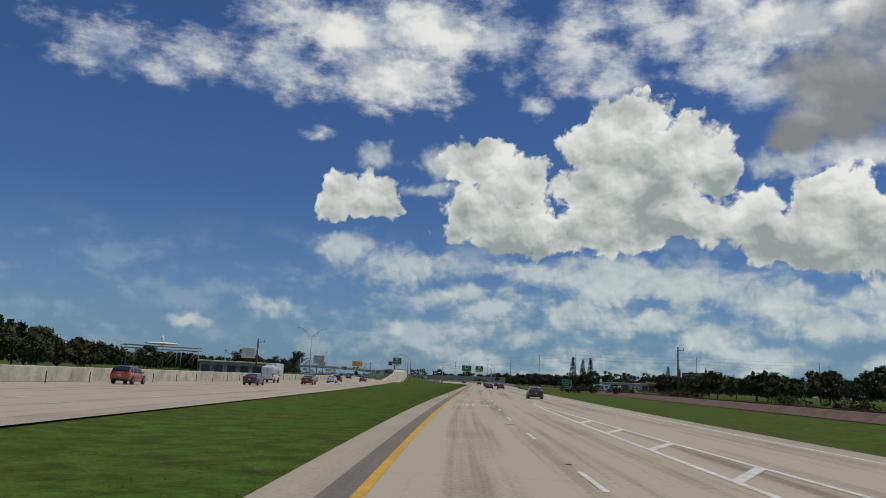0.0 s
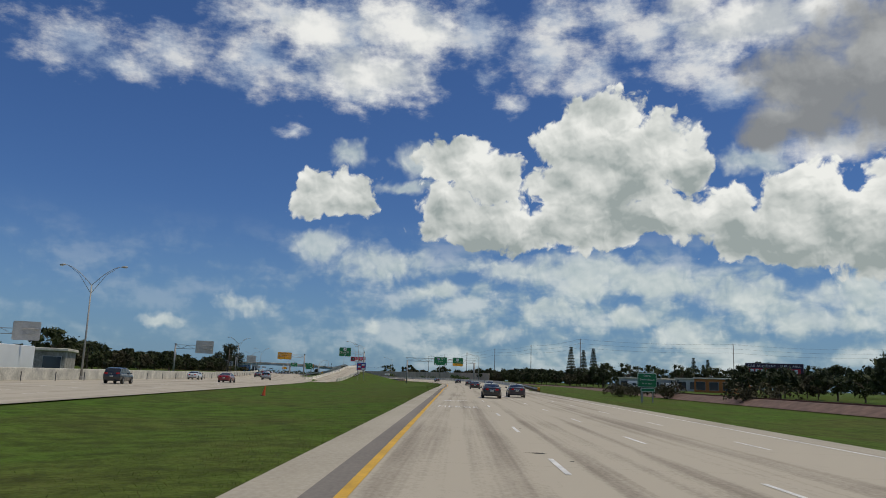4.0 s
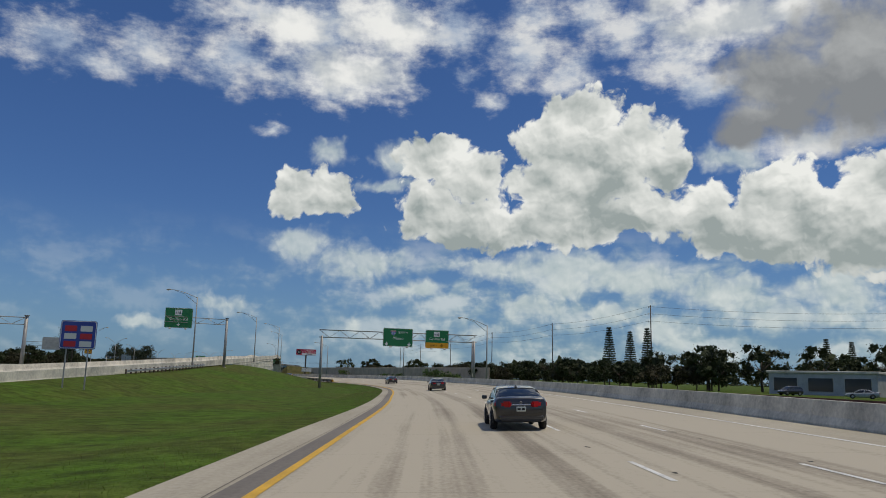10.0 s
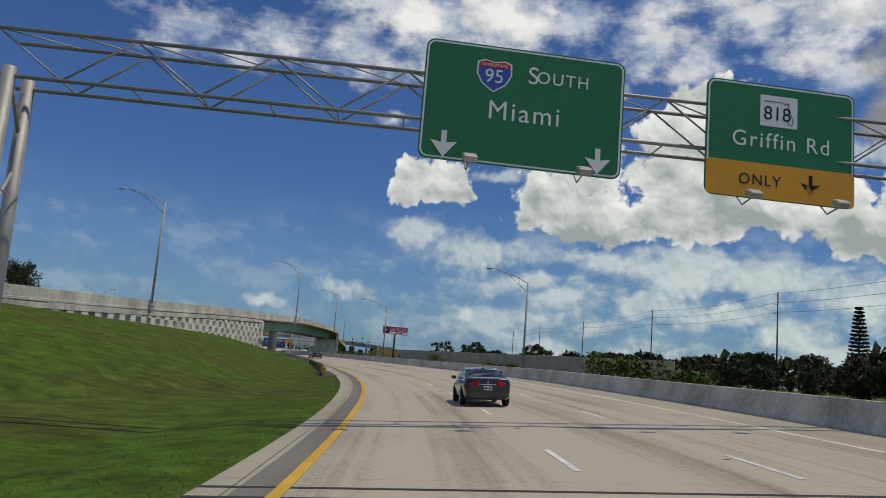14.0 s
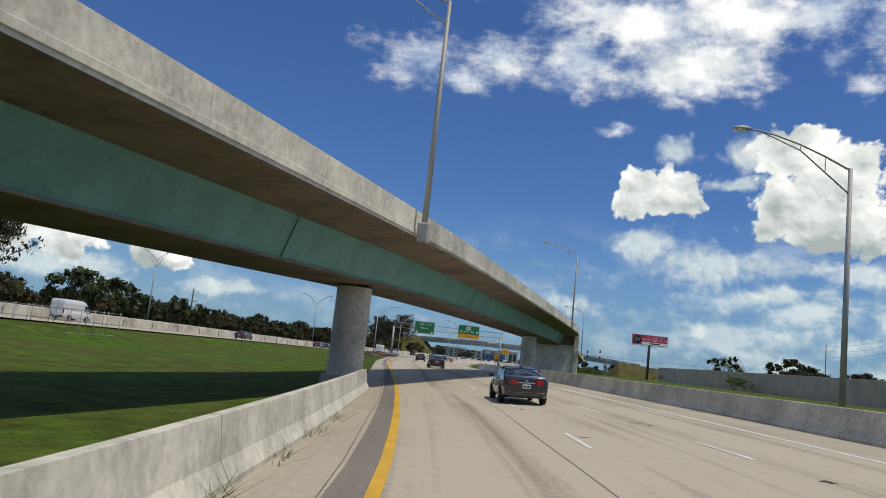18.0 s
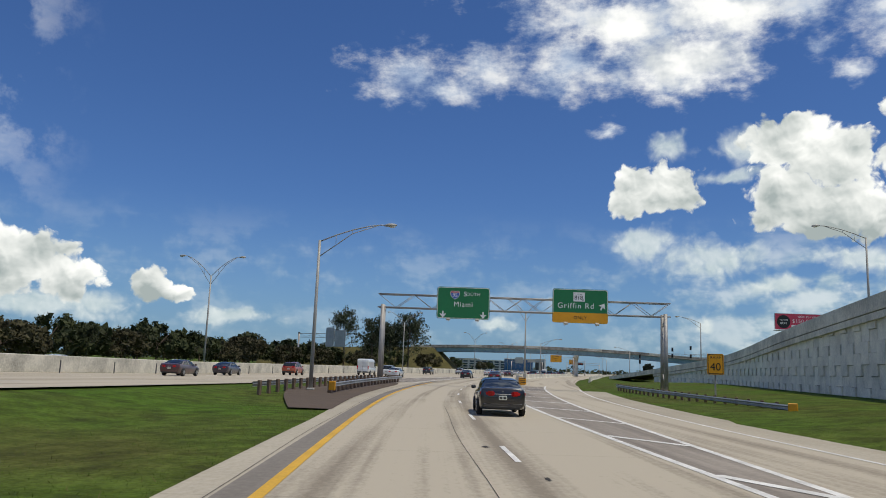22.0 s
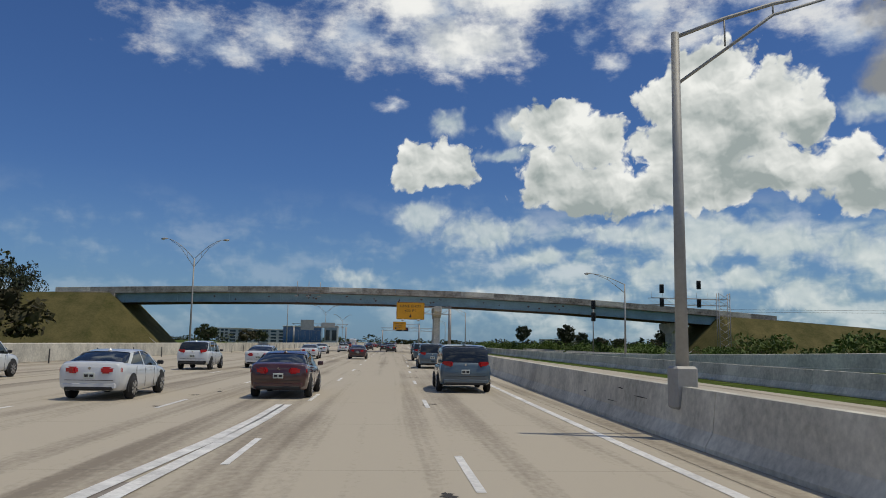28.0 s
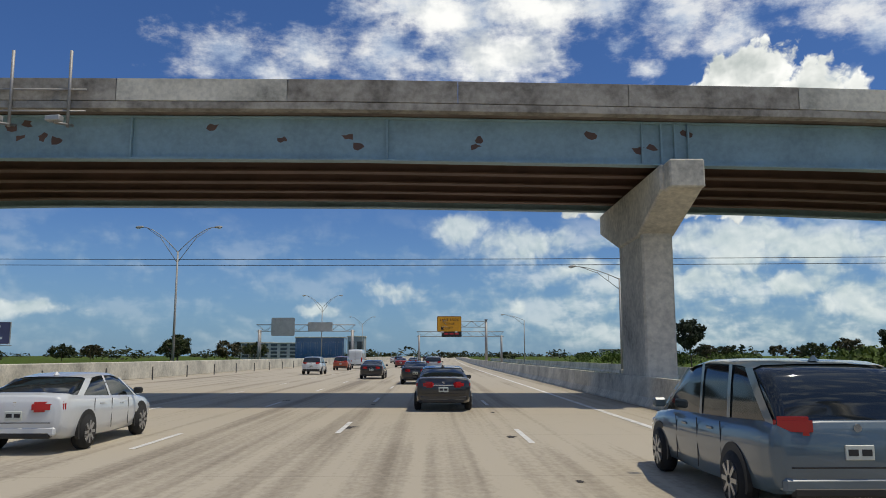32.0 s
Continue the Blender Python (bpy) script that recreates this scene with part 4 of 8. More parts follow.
# ---- text ----
def letters(txt, size, material, parent, m, name="lettering", align="CENTER", squeeze=1.0, depth=0.004):
    """Raised lettering in the built-in font, in the plane of a sign face that looks along -y."""
    cu = bpy.data.curves.new(name, "FONT")
    cu.body, cu.size, cu.align_x, cu.align_y, cu.extrude = txt, size * (0.86 if len(txt) > 3 and name != "painted_word" else 1.0), align, "CENTER", depth
    cu.space_character = 1.16 if len(txt) > 3 else 1.0
    ob = bpy.data.objects.new(name, cu)
    me = bpy.data.meshes.new_from_object(ob)
    bpy.data.objects.remove(ob)
    bpy.data.curves.remove(cu)
    me.transform(m @ pose(0, 0, 0, 90) @ Matrix.Diagonal((squeeze, 1, 1, 1)))
    bm = bmesh.new()
    bm.from_mesh(me)
    bpy.data.meshes.remove(me)
    left, first = set(bm.verts), None
    order = []
    while left:
        todo, isle = [next(iter(left))], set()
        while todo:
            v = todo.pop()
            if v in isle:
                continue
            isle.add(v)
            todo.extend(e.other_vert(v) for e in v.link_edges)
        left -= isle
        order.append(isle)
    order.sort(key=lambda a: min(v.co.x for v in a))
    whole = name == "painted_word" or len(txt) > 3
    for isle in ([set(bm.verts)] if whole else order):
        one = bmesh.new()
        seen = {v: one.verts.new(v.co) for v in isle}
        for f in bm.faces:
            if f.verts[0] in isle:
                one.faces.new([seen[v] for v in f.verts])
        first = part("letter" if not whole else name, one, material, parent)
    bm.free()
    return first


def rounded_plate(w, h, r, y0, y1, seg=5):
    """A plate with rounded corners, centred, facing -y at y0."""
    bm = bmesh.new()
    ring = []
    for cx, cz, a0 in ((w / 2 - r, h / 2 - r, 0), (-w / 2 + r, h / 2 - r, 90), (-w / 2 + r, -h / 2 + r, 180), (w / 2 - r, -h / 2 + r, 270)):
        for k in range(seg + 1):
            a = radians(a0 + 90 * k / seg)
            ring.append((cx + r * math.cos(a), cz + r * math.sin(a)))
    fr = [bm.verts.new((x, y0, z)) for x, z in ring]
    bk = [bm.verts.new((x, y1, z)) for x, z in ring]
    bm.faces.new(fr)
    bm.faces.new(bk[::-1])
    n = len(ring)
    for k in range(n):
        bm.faces.new((fr[k], bk[k], bk[(k + 1) % n], fr[(k + 1) % n]))
    bmesh.ops.recalc_face_normals(bm, faces=bm.faces)
    return bm


def outline(pts, y0, y1, material, parent, name, label=""):
    bm = bmesh.new()
    fr = [bm.verts.new((x, y0, z)) for x, z in pts]
    bk = [bm.verts.new((x, y1, z)) for x, z in pts]
    bm.faces.new(fr)
    bm.faces.new(bk[::-1])
    n = len(pts)
    for k in range(n):
        bm.faces.new((fr[k], bk[k], bk[(k + 1) % n], fr[(k + 1) % n]))
    bmesh.ops.recalc_face_normals(bm, faces=bm.faces)
    return part(name, bm, material, parent, label)


def panel_sign(name, w, h, face, border, m, label, category="sign", back=True):
    """A flat sign panel with border, facing -y, centred at the pose m."""
    root = thing(name, label, category, at=m)
    part("sign_panel", rounded_plate(w, h, min(0.25, h * 0.08), 0.0, 0.05), [face], root)
    b = part("sign_border", rounded_plate(w - 0.08, h - 0.08, min(0.22, h * 0.07), -0.004, 0.002), [border], root)
    part("sign_face", rounded_plate(w - 0.18, h - 0.18, min(0.18, h * 0.06), -0.008, 0.0), [face], root)
    if back:
        for z in (-h * 0.3, 0, h * 0.3):
            bm = bmesh.new()
            box(bm, (-w / 2 + 0.1, 0.05, z - 0.05), (w / 2 - 0.1, 0.13, z + 0.05))
            part("back_rail", bm, M_SIGNBACK, root)
    return root


M_SHIELD_B = mat("shield_blue", (0.03, 0.10, 0.42), 0.4, var=0.04)
M_SHIELD_R = mat("shield_red", (0.5, 0.03, 0.03), 0.4, var=0.04)


def arrow(root, x, z, size, material, turn=0.0):
    """A down arrow, turned by degrees."""
    pts = [(-0.1, 0.5), (0.1, 0.5), (0.1, 0.05), (0.5, 0.12), (0, -0.5), (-0.5, 0.12), (-0.1, 0.05)]
    c, s = math.cos(radians(turn)), math.sin(radians(turn))
    outline([(x + size * (px * c - pz * s), z + size * (px * s + pz * c)) for px, pz in pts], -0.016, -0.009, material, root, "arrow")


def shield(root, x, z, size):
    pts = [(-0.5, 0.34), (-0.3, 0.42), (0, 0.36), (0.3, 0.42), (0.5, 0.34), (0.52, 0.0), (0.36, -0.3), (0, -0.55), (-0.36, -0.3), (-0.52, 0.0)]
    outline([(x + px * size * 1.1, z + pz * size * 1.1) for px, pz in pts], -0.012, -0.009, M_LEGEND, root, "route_shield")
    outline([(x + px * size, z + pz * size) for px, pz in pts], -0.016, -0.012, M_SHIELD_B, root, "shield_field")
    outline([(x + px * size, z + pz * size) for px, pz in pts[:5] + [(0.5, 0.2), (-0.5, 0.2)]], -0.019, -0.016, M_SHIELD_R, root, "shield_band")
    letters("INTERSTATE", size * 0.15, M_LEGEND, root, pose(x, -0.02, z + size * 0.28))
    letters("95", size * 0.62, M_LEGEND, root, pose(x, -0.018, z - size * 0.09))


def state_route(root, x, z, size):
    bm = bmesh.new()
    box(bm, (x - size * 0.62, -0.014, z - size * 0.5), (x + size * 0.62, -0.009, z + size * 0.5))
    part("route_marker", bm, M_LEGEND, root)
    pts = [(-0.5, 0.3), (0.1, 0.3), (0.22, 0.24), (0.3, 0.3), (0.34, 0.05), (0.48, -0.28), (0.42, -0.42), (0.32, -0.38), (0.3, -0.3)]
    bm = bmesh.new()
    for (ax, az), (bx, bz) in zip(pts, pts[1:]):
        d = Vector((bz - az, 0, -(bx - ax))).normalized() * 0.012
        a, b = Vector((x + ax * size, -0.018, z + az * size)), Vector((x + bx * size, -0.018, z + bz * size))
        bm.faces.new([bm.verts.new(v) for v in (a - d, b - d, b + d, a + d)])
    part("state_outline", bm, M_BLACK, root)
    letters("818", size * 0.62, M_BLACK, root, pose(x - 0.05 * size, -0.016, z - size * 0.1))


def tube(name, pts, r, material, parent, segs=8, r2=None, label=""):
    """A round tube through points, tapered from r to r2."""
    bm = bmesh.new()
    rings, n = [], len(pts)
    for i, p in enumerate(pts):
        p = Vector(p)
        d = (Vector(pts[min(i + 1, n - 1)]) - Vector(pts[max(i - 1, 0)])).normalized()
        side = d.cross(Vector((0, 0, 1)) if abs(d.z) < 0.9 else Vector((0, 1, 0))).normalized()
        up = side.cross(d)
        rr = r + ((r2 if r2 is not None else r) - r) * i / (n - 1)
        rings.append([bm.verts.new(p + (side * math.cos(2 * math.pi * k / segs) + up * math.sin(2 * math.pi * k / segs)) * rr) for k in range(segs)])
    for a, b in zip(rings, rings[1:]):
        for k in range(segs):
            bm.faces.new((a[k], a[(k + 1) % segs], b[(k + 1) % segs], b[k]))
    bm.faces.new(rings[0][::-1])
    bm.faces.new(rings[-1])
    bmesh.ops.recalc_face_normals(bm, faces=bm.faces)
    return part(name, bm, material, parent, label, smooth=True)


def truss_beam(root, a, b, high, deep, bays, r=0.06):
    """A box truss between two points of its lower front chord."""
    a, b = Vector(a), Vector(b)
    along = (b - a)
    back = Vector((-along.y, along.x, 0)).normalized() * deep
    up = Vector((0, 0, high))
    for off in (Vector(), up, back, back + up):
        tube("chord", [a + off, b + off], r, M_GALV, root, 8)
    for k in range(bays):
        p, q = a + along * (k / bays), a + along * ((k + 1) / bays)
        for off in (Vector(), back):
            lo, hi = (p + off, q + off + up) if k % 2 else (p + off + up, q + off)
            tube("diagonal", [lo, hi], r * 0.5, M_GALV, root, 6)
        tube("strut", [p, p + back], r * 0.4, M_GALV, root, 5)
        tube("strut", [p + up, q + up + back], r * 0.4, M_GALV, root, 5)


def a_frame_post(root, x, y, z0, z1, heading, r=0.2):
    """Two leaning legs laced together, as at the ends of a sign bridge."""
    m = pose(x, y, 0, 0, 0, heading)
    lo, hi = 0.75, 0.55
    for e in (-1, 1):
        tube("leg", [m @ Vector((0, e * lo, z0)), m @ Vector((0, e * hi, z1))], r, M_GALV, root, 14, r * 0.95)
        bm = bmesh.new()
        bmesh.ops.create_cone(bm, cap_ends=True, segments=12, radius1=0.4, radius2=0.34, depth=0.5, matrix=m @ pose(0, e * lo, z0 + 0.1))
        part("footing", bm, M_BARRIER, root)
    n = 4
    for k in range(n):
        za, zb = z0 + (z1 - z0) * (k + 0.2) / n, z0 + (z1 - z0) * (k + 1) / n
        e = 1 if k % 2 else -1
        tube("lacing", [m @ Vector((0, e * lo, za)), m @ Vector((0, -e * hi, zb))], 0.06, M_GALV, root, 6)


def sign_light(root, x, z, m):
    """A floodlight on a bent arm below a sign."""
    tube("light_arm", [m @ Vector(p) for p in ((x, 0.1, z + 0.05), (x, -0.25, z - 0.28), (x, -0.75, z - 0.18))], 0.025, M_GALV, root, 6)
    bm = bevelled_box((-0.2, -0.16, -0.1), (0.2, 0.16, 0.1), 0.04)
    bm.transform(m @ pose(x, -0.85, z - 0.1, 25))
    part("floodlight", bm, M_SIGNBACK, root)


# first sign bridge
def sign_bridge(pa, pb, za, zb, z_low, high, label, bays=16):
    root = thing("sign_bridge", label, "sign gantry")
    h = math.degrees(math.atan2(pb[1] - pa[1], pb[0] - pa[0]))
    a_frame_post(root, pa[0], pa[1], za, z_low + 0.25, h)
    a_frame_post(root, pb[0], pb[1], zb, z_low + 0.25, h)
    d = (Vector((*pb, 0)) - Vector((*pa, 0))).normalized()
    back = Vector((-d.y, d.x, 0))
    a = Vector((*pa, z_low)) - d * 0.5 - back * 0.55
    b = Vector((*pb, z_low)) + d * 0.5 - back * 0.55
    truss_beam(root, a, b, high, 1.1, bays)
    return root, h


GB1, h1 = sign_bridge((9.6, 442.6), (38.4, 446.6), -1.6, 0.5, 8.5, 1.35, "galvanised steel truss bridge carrying highway signs")


def sign_95(x, y, z, w, h, heading, arrows=True):
    m = pose(x, y, z, 0, 0, heading)
    root = panel_sign("highway_sign", w, h, M_GREEN, M_LEGEND, m, "green overhead sign for interstate 95 south and Miami")
    shield(root, -w * 0.16, h * 0.26, w * 0.155)
    letters("S", w * 0.125, M_LEGEND, root, pose(w * 0.035, -0.012, h * 0.28))
    letters("OUTH", w * 0.10, M_LEGEND, root, pose(w * 0.185, -0.012, h * 0.275))
    letters("Miami", w * 0.155, M_LEGEND, root, pose(0, -0.012, -h * 0.05))
    for e in (-1, 1):
        arrow(root, e * w * 0.38, -h * 0.37, w * 0.13, M_LEGEND)
        sign_light(root, e * w * 0.27, -h / 2, Matrix())
    return root


def sign_818(x, y, z, w, h, heading, only, up_arrow):
    m = pose(x, y, z, 0, 0, heading)
    root = panel_sign("highway_sign", w, h, M_GREEN, M_LEGEND, m, "green overhead sign for Griffin Rd" + (" with an amber only panel" if only else ""))
    k = 0.15 if only else 0.0
    state_route(root, -w * 0.02, h * 0.27, h * 0.27)
    letters("Griffin Rd", w * 0.165, M_LEGEND, root, pose(-(w * 0.08 if up_arrow else 0), -0.012, -h * (0.0 if only else 0.06)))
    if only:
        part("only_panel", rounded_plate(w - 0.04, h * 0.3, 0.12, -0.016, -0.006), [M_AMBER], root, "amber panel").location = (0, 0, -h * 0.345)
        letters("ONLY", h * 0.15, M_BLACK, root, pose(0 if up_arrow else -w * 0.14, -0.021, -h * 0.345))
    if up_arrow:
        arrow(root, w * 0.4, h * 0.0, w * 0.14, M_LEGEND, 150)
    elif only:
        arrow(root, w * 0.2, -h * 0.345, w * 0.14, M_BLACK)
        root.children[-1].location.y = -0.012
    else:
        arrow(root, 0, -h * 0.33, w * 0.13, M_LEGEND)
    for e in (-1, 1):
        sign_light(root, e * w * 0.28, -h / 2, Matrix())
    return root


sign_95(23.7, 443.4, 8.9, 5.7, 3.4, 11.0)
sign_818(31.2, 444.9, 8.85, 4.6, 3.45, 11.0, True, False)
GB2, h2 = sign_bridge((-82.3, 716.6), (-56.3, 725.6), -0.1, 0.0, 7.45, 1.3, "galvanised steel truss bridge over the exit")
sign_95(-74.5, 718.2, 8.05, 5.15, 3.1, h2)
sign_818(-63.8, 721.9, 8.15, 5.35, 3.3, h2, True, True)


# cantilever signs
def cantilever(name, post, z0, z1, to, label, r=0.28):
    root = thing(name, label, "sign gantry")
    x, y = post
    tube("mast", [(x, y, z0 - 0.3), (x, y, z1 + 0.3)], r, M_GALV, root, 16, r * 0.85)
    bm = bmesh.new()
    bmesh.ops.create_cone(bm, cap_ends=True, segments=16, radius1=r * 1.8, radius2=r * 1.6, depth=0.5, matrix=pose(x, y, z0))
    part("footing", bm, M_BARRIER, root)
    bm = bmesh.new()
    bmesh.ops.create_cone(bm, cap_ends=True, segments=16, radius1=r * 1.3, radius2=r * 1.3, depth=0.08, matrix=pose(x, y, z1 + 0.32))
    part("mast_cap", bm, M_GALV, root)
    truss_beam(root, (x, y - 0.3, z1 - 1.0), (to[0], to[1] - 0.3, z1 - 1.0), 1.0, 0.6, 6, 0.045)
    return root


cantilever("sign_cantilever", (-9.0, 448.5), 2.3, 11.5, (-19.0, 443.4), "galvanised mast and truss arm over the ramp")
sign_818(-16.9, 444.0, 11.3, 4.9, 3.7, 10, False, False)
cantilever("sign_cantilever", (-30.1, 413.2), 0.2, 8.6, (-39.5, 409.5), "galvanised mast and truss arm over the main carriageway")


def amber_sign(x, y, z, w, h, heading, lines, down=False, slant=False):
    root = panel_sign("warning_sign", w, h, M_AMBER, M_BLACK, pose(x, y, z, 0, 0, heading), "amber overhead warning sign about an ending lane")
    n = len(lines)
    for k, ln in enumerate(lines):
        letters(ln, h * 0.24, M_BLACK, root, pose(0, -0.012, h * (0.27 - 0.27 * k)))
    if down:
        arrow(root, 0, -h * 0.3, h * 0.2, M_BLACK)
    if slant:
        arrow(root, -w * 0.28, -h * 0.28, h * 0.3, M_BLACK, -45)
    for e in (-1, 1):
        sign_light(root, e * w * 0.28, -h / 2, Matrix())
    return root


amber_sign(-37.2, 410.0, 8.0, 5.2, 2.6, 14, ["LANE ENDS", "500 FT"], True)
amber_sign(-112.2, 929.8, 6.5, 4.15, 2.55, 9, ["LANE ENDS", "400 FT"], True)
cantilever("sign_cantilever", (-106.7, 935.0), 0.6, 7.2, (-114.4, 930.5), "weathered grey mast and truss arm beside the bridge", 0.27)
p = road(1084, 8.9)
cantilever("sign_cantilever", (p.x, p.y), 0.0, 7.6, tuple(road(1083, 1.4))[:2], "galvanised mast and arm beyond the bridge", 0.25)
p = road(1082.2, 2.6)
amber_sign(p.x, p.y, 7.1, 4.1, 2.6, 8, ["LANE ENDS", "MERGE", "LEFT"], False, True)


# signs on ground posts
def post_sign(name, x, y, z0, z_mid, w, h, heading, face, border, label, gap=0.6, round_post=False):
    m = pose(x, y, z_mid, 0, 0, heading)
    root = panel_sign(name, w, h, face, border, m, label, back=False)
    for e in ((-1, 1) if gap else (0,)):
        bm = bmesh.new()
        box(bm, (e * w * gap / 2 - 0.05, 0.055, z0 - z_mid - 0.3), (e * w * gap / 2 + 0.05, 0.155, h * 0.45))
        part("post", bm, M_GALV, root)
    return root


M_SIGN_WHITE = mat("white_sign_sheeting", (0.62, 0.63, 0.60), 0.4, var=0.05)
r_ = post_sign("regulatory_sign", 0.45, 515.6, -1.0, 2.77, 2.75, 1.15, 17, M_SIGN_WHITE, M_BLACK, "white black-lettered truck restriction sign on two posts")
for k, ln in enumerate(("NO TRUCKS", "3 OR MORE AXLES", "LEFT 2 LANES")):
    letters(ln, 0.27, M_BLACK, r_, pose(0, -0.012, 0.34 - 0.34 * k))
r_ = post_sign("guide_sign", 40.4, 225.6, -0.4, 2.55, 2.7, 2.0, -4, M_GREEN, M_LEGEND, "green guide sign for Davie and Dania Beach")
for k, ln in enumerate(("Davie", "Dania Beach", "NEXT EXIT")):
    letters(ln, 0.42 if k < 2 else 0.3, M_LEGEND, r_, pose(0, -0.012, 0.62 - 0.55 * k))
r_ = post_sign("guide_sign", 40.5, 225.65, -0.4, 1.2, 2.0, 0.55, -4, M_GREEN, M_LEGEND, "small green supplementary sign under the guide sign", gap=0.7)
r_ = post_sign("exit_sign", -23.6, 373.1, 0.3, 4.0, 2.3, 1.8, 6, M_GREEN, M_LEGEND, "green exit sign with a slanting arrow")
letters("EXIT", 0.55, M_LEGEND, r_, pose(0, -0.012, 0.42))
arrow(r_, 0.55, -0.35, 0.7, M_LEGEND, 135)
r_ = post_sign("services_sign", -6.4, 370.2, 0.2, 4.65, 3.0, 2.5, 6, M_BLUE_SIGN, M_LEGEND, "blue services sign with logo panels")
for i in range(2):
    for j in range(3):
        part("logo_panel", rounded_plate(1.0, 0.5, 0.05, -0.014, -0.008), [M_SIGN_WHITE if (i + j) % 2 else M_RED], r_).location = (-0.65 + 1.3 * i, 0, 0.55 - 0.68 * j)
r_ = post_sign("ramp_speed_sign", -51.2, 706.0, 0.2, 2.75, 1.15, 1.45, 18, M_AMBER, M_BLACK, "amber advisory ramp 40 sign on a post", gap=0)
letters("RAMP", 0.3, M_BLACK, r_, pose(0, -0.012, 0.45))
letters("40", 0.75, M_BLACK, r_, pose(0, -0.012, -0.2))
r_ = post_sign("ramp_speed_sign", -29.5, 436.0, 2.0, 4.9, 1.2, 1.5, 10, M_AMBER, M_BLACK, "amber advisory speed sign beside the climbing ramp", gap=0)
letters("40", 0.75, M_BLACK, r_, pose(0, -0.012, -0.2))

# far sign structures beyond the overpass, seen from behind or with unreadable faces
pa, pb = road(1130, -4), road(1130, 15)
GBF, hf = sign_bridge((pa.x, pa.y), (pb.x, pb.y), -0.2, -0.2, 6.2, 1.1, "distant sign bridge with a dark message board", 14)
q = road(1129, 3.5)
r_ = panel_sign("message_board", 4.6, 1.5, M_BLACK, M_BLACK, pose(q.x, q.y, 6.8, 0, 0, 8), "black electronic message board with red bars")
for e in (-1.2, 0, 1.2):
    bm = bmesh.new()
    box(bm, (e - 0.45, -0.014, -0.18), (e + 0.45, -0.009, 0.18))
    part("message_bar", bm, M_RED, r_)
pa, pb = road(1098, -33), road(1098, -15.5)
GBF2, hf2 = sign_bridge((pa.x, pa.y), (pb.x, pb.y), -0.2, -0.2, 6.4, 1.2, "distant sign bridge over the opposite lanes", 12)
for o_, w_, h_ in ((-28.5, 4.4, 3.4), (-21.5, 4.6, 1.7)):
    q = road(1097.3, o_)
    panel_sign("highway_sign", w_, h_, M_SIGNBACK, M_SIGNBACK, pose(q.x, q.y, 7.2, 0, 0, hf2), "bare aluminium rear side of a highway sign")
for sx, sy, zz in ((-47, 330, 8.2), (-62, 262, 8.0), (-70, 520, 8.5)):
    cantilever("sign_cantilever", (sx - 8, sy), 0.0, zz, (sx + 2.0, sy - 1), "weathered mast and arm over the opposite lanes", 0.26)
    panel_sign("highway_sign", 4.6, 3.4, M_SIGNBACK, M_SIGNBACK, pose(sx, sy - 0.9, zz - 0.4, 0, 0, 12), "bare aluminium rear side of a highway sign")


# ---- lamp posts ----
def lamp_head(root, m):
    bm = bmesh.new()
    bmesh.ops.create_uvsphere(bm, u_segments=12, v_segments=8, radius=0.5)
    for v in bm.verts:
        v.co.x *= 0.9
        v.co.y *= 0.42
        v.co.z *= 0.3 if v.co.z > 0 else 0.16
        if v.co.x > 0.1:
            v.co.y *= 1 - (v.co.x - 0.1) * 1.1
    bm.transform(m)
    h = part("lamp_head", bm, M_ALU, root, smooth=True)
    bm = bmesh.new()
    bmesh.ops.create_uvsphere(bm, u_segments=10, v_segments=5, radius=0.26, matrix=pose(-0.12, 0, -0.05) @ Matrix.Diagonal((1, 0.7, 0.4, 1)))
    bm.transform(m)
    part("lens", bm, mat("lamp_glass", (0.6, 0.6, 0.55), 0.2, var=0.02), h)


def street_lamp(x, y, z0, z1, heading, arms=(-1,), reach=4.4, rise=1.3, label="aluminium street lamp with a truss arm"):
    """A tapered pole with one or two braced arms; arms: -1 to its left, 1 to its right."""
    m = pose(x, y, 0, 0, 0, heading)
    root = thing("street_lamp", label, "street lamp", group="highway lamps")
    tube("pole", [m @ Vector((0, 0, z0 - 0.4)), m @ Vector((0, 0, z1))], 0.14, M_ALU, root, 12, 0.085)
    bm = bevelled_box((-0.24, -0.24, z0 - 0.4), (0.24, 0.24, z0 + 0.45), 0.05)
    bm.transform(m)
    part("base", bm, M_ALU, root)
    for e in arms:
        pts = [Vector((e * reach * t, 0, z1 - 0.1 + rise * (1 - (1 - t) ** 1.6))) for t in (0, 0.25, 0.5, 0.75, 0.92, 1.0)]
        pts[-1].z -= 0.04
        tube("arm", [m @ p for p in pts], 0.045, M_ALU, root, 8, 0.035)
        tube("brace", [m @ Vector((0, 0, z1 - 1.15)), m @ (pts[2] + Vector((0, 0, -0.25))), m @ pts[4]], 0.035, M_ALU, root, 8, 0.03)
        for t in (1, 2):
            tube("stay", [m @ pts[t], m @ (pts[t] + Vector((0, 0, -0.62 if t == 1 else -0.28)))], 0.02, M_ALU, root, 6)
        lamp_head(root, m @ pose(e * (reach + 0.35), 0, pts[-1].z, 0, 4 * e, 0 if e < 0 else 180))
    return root


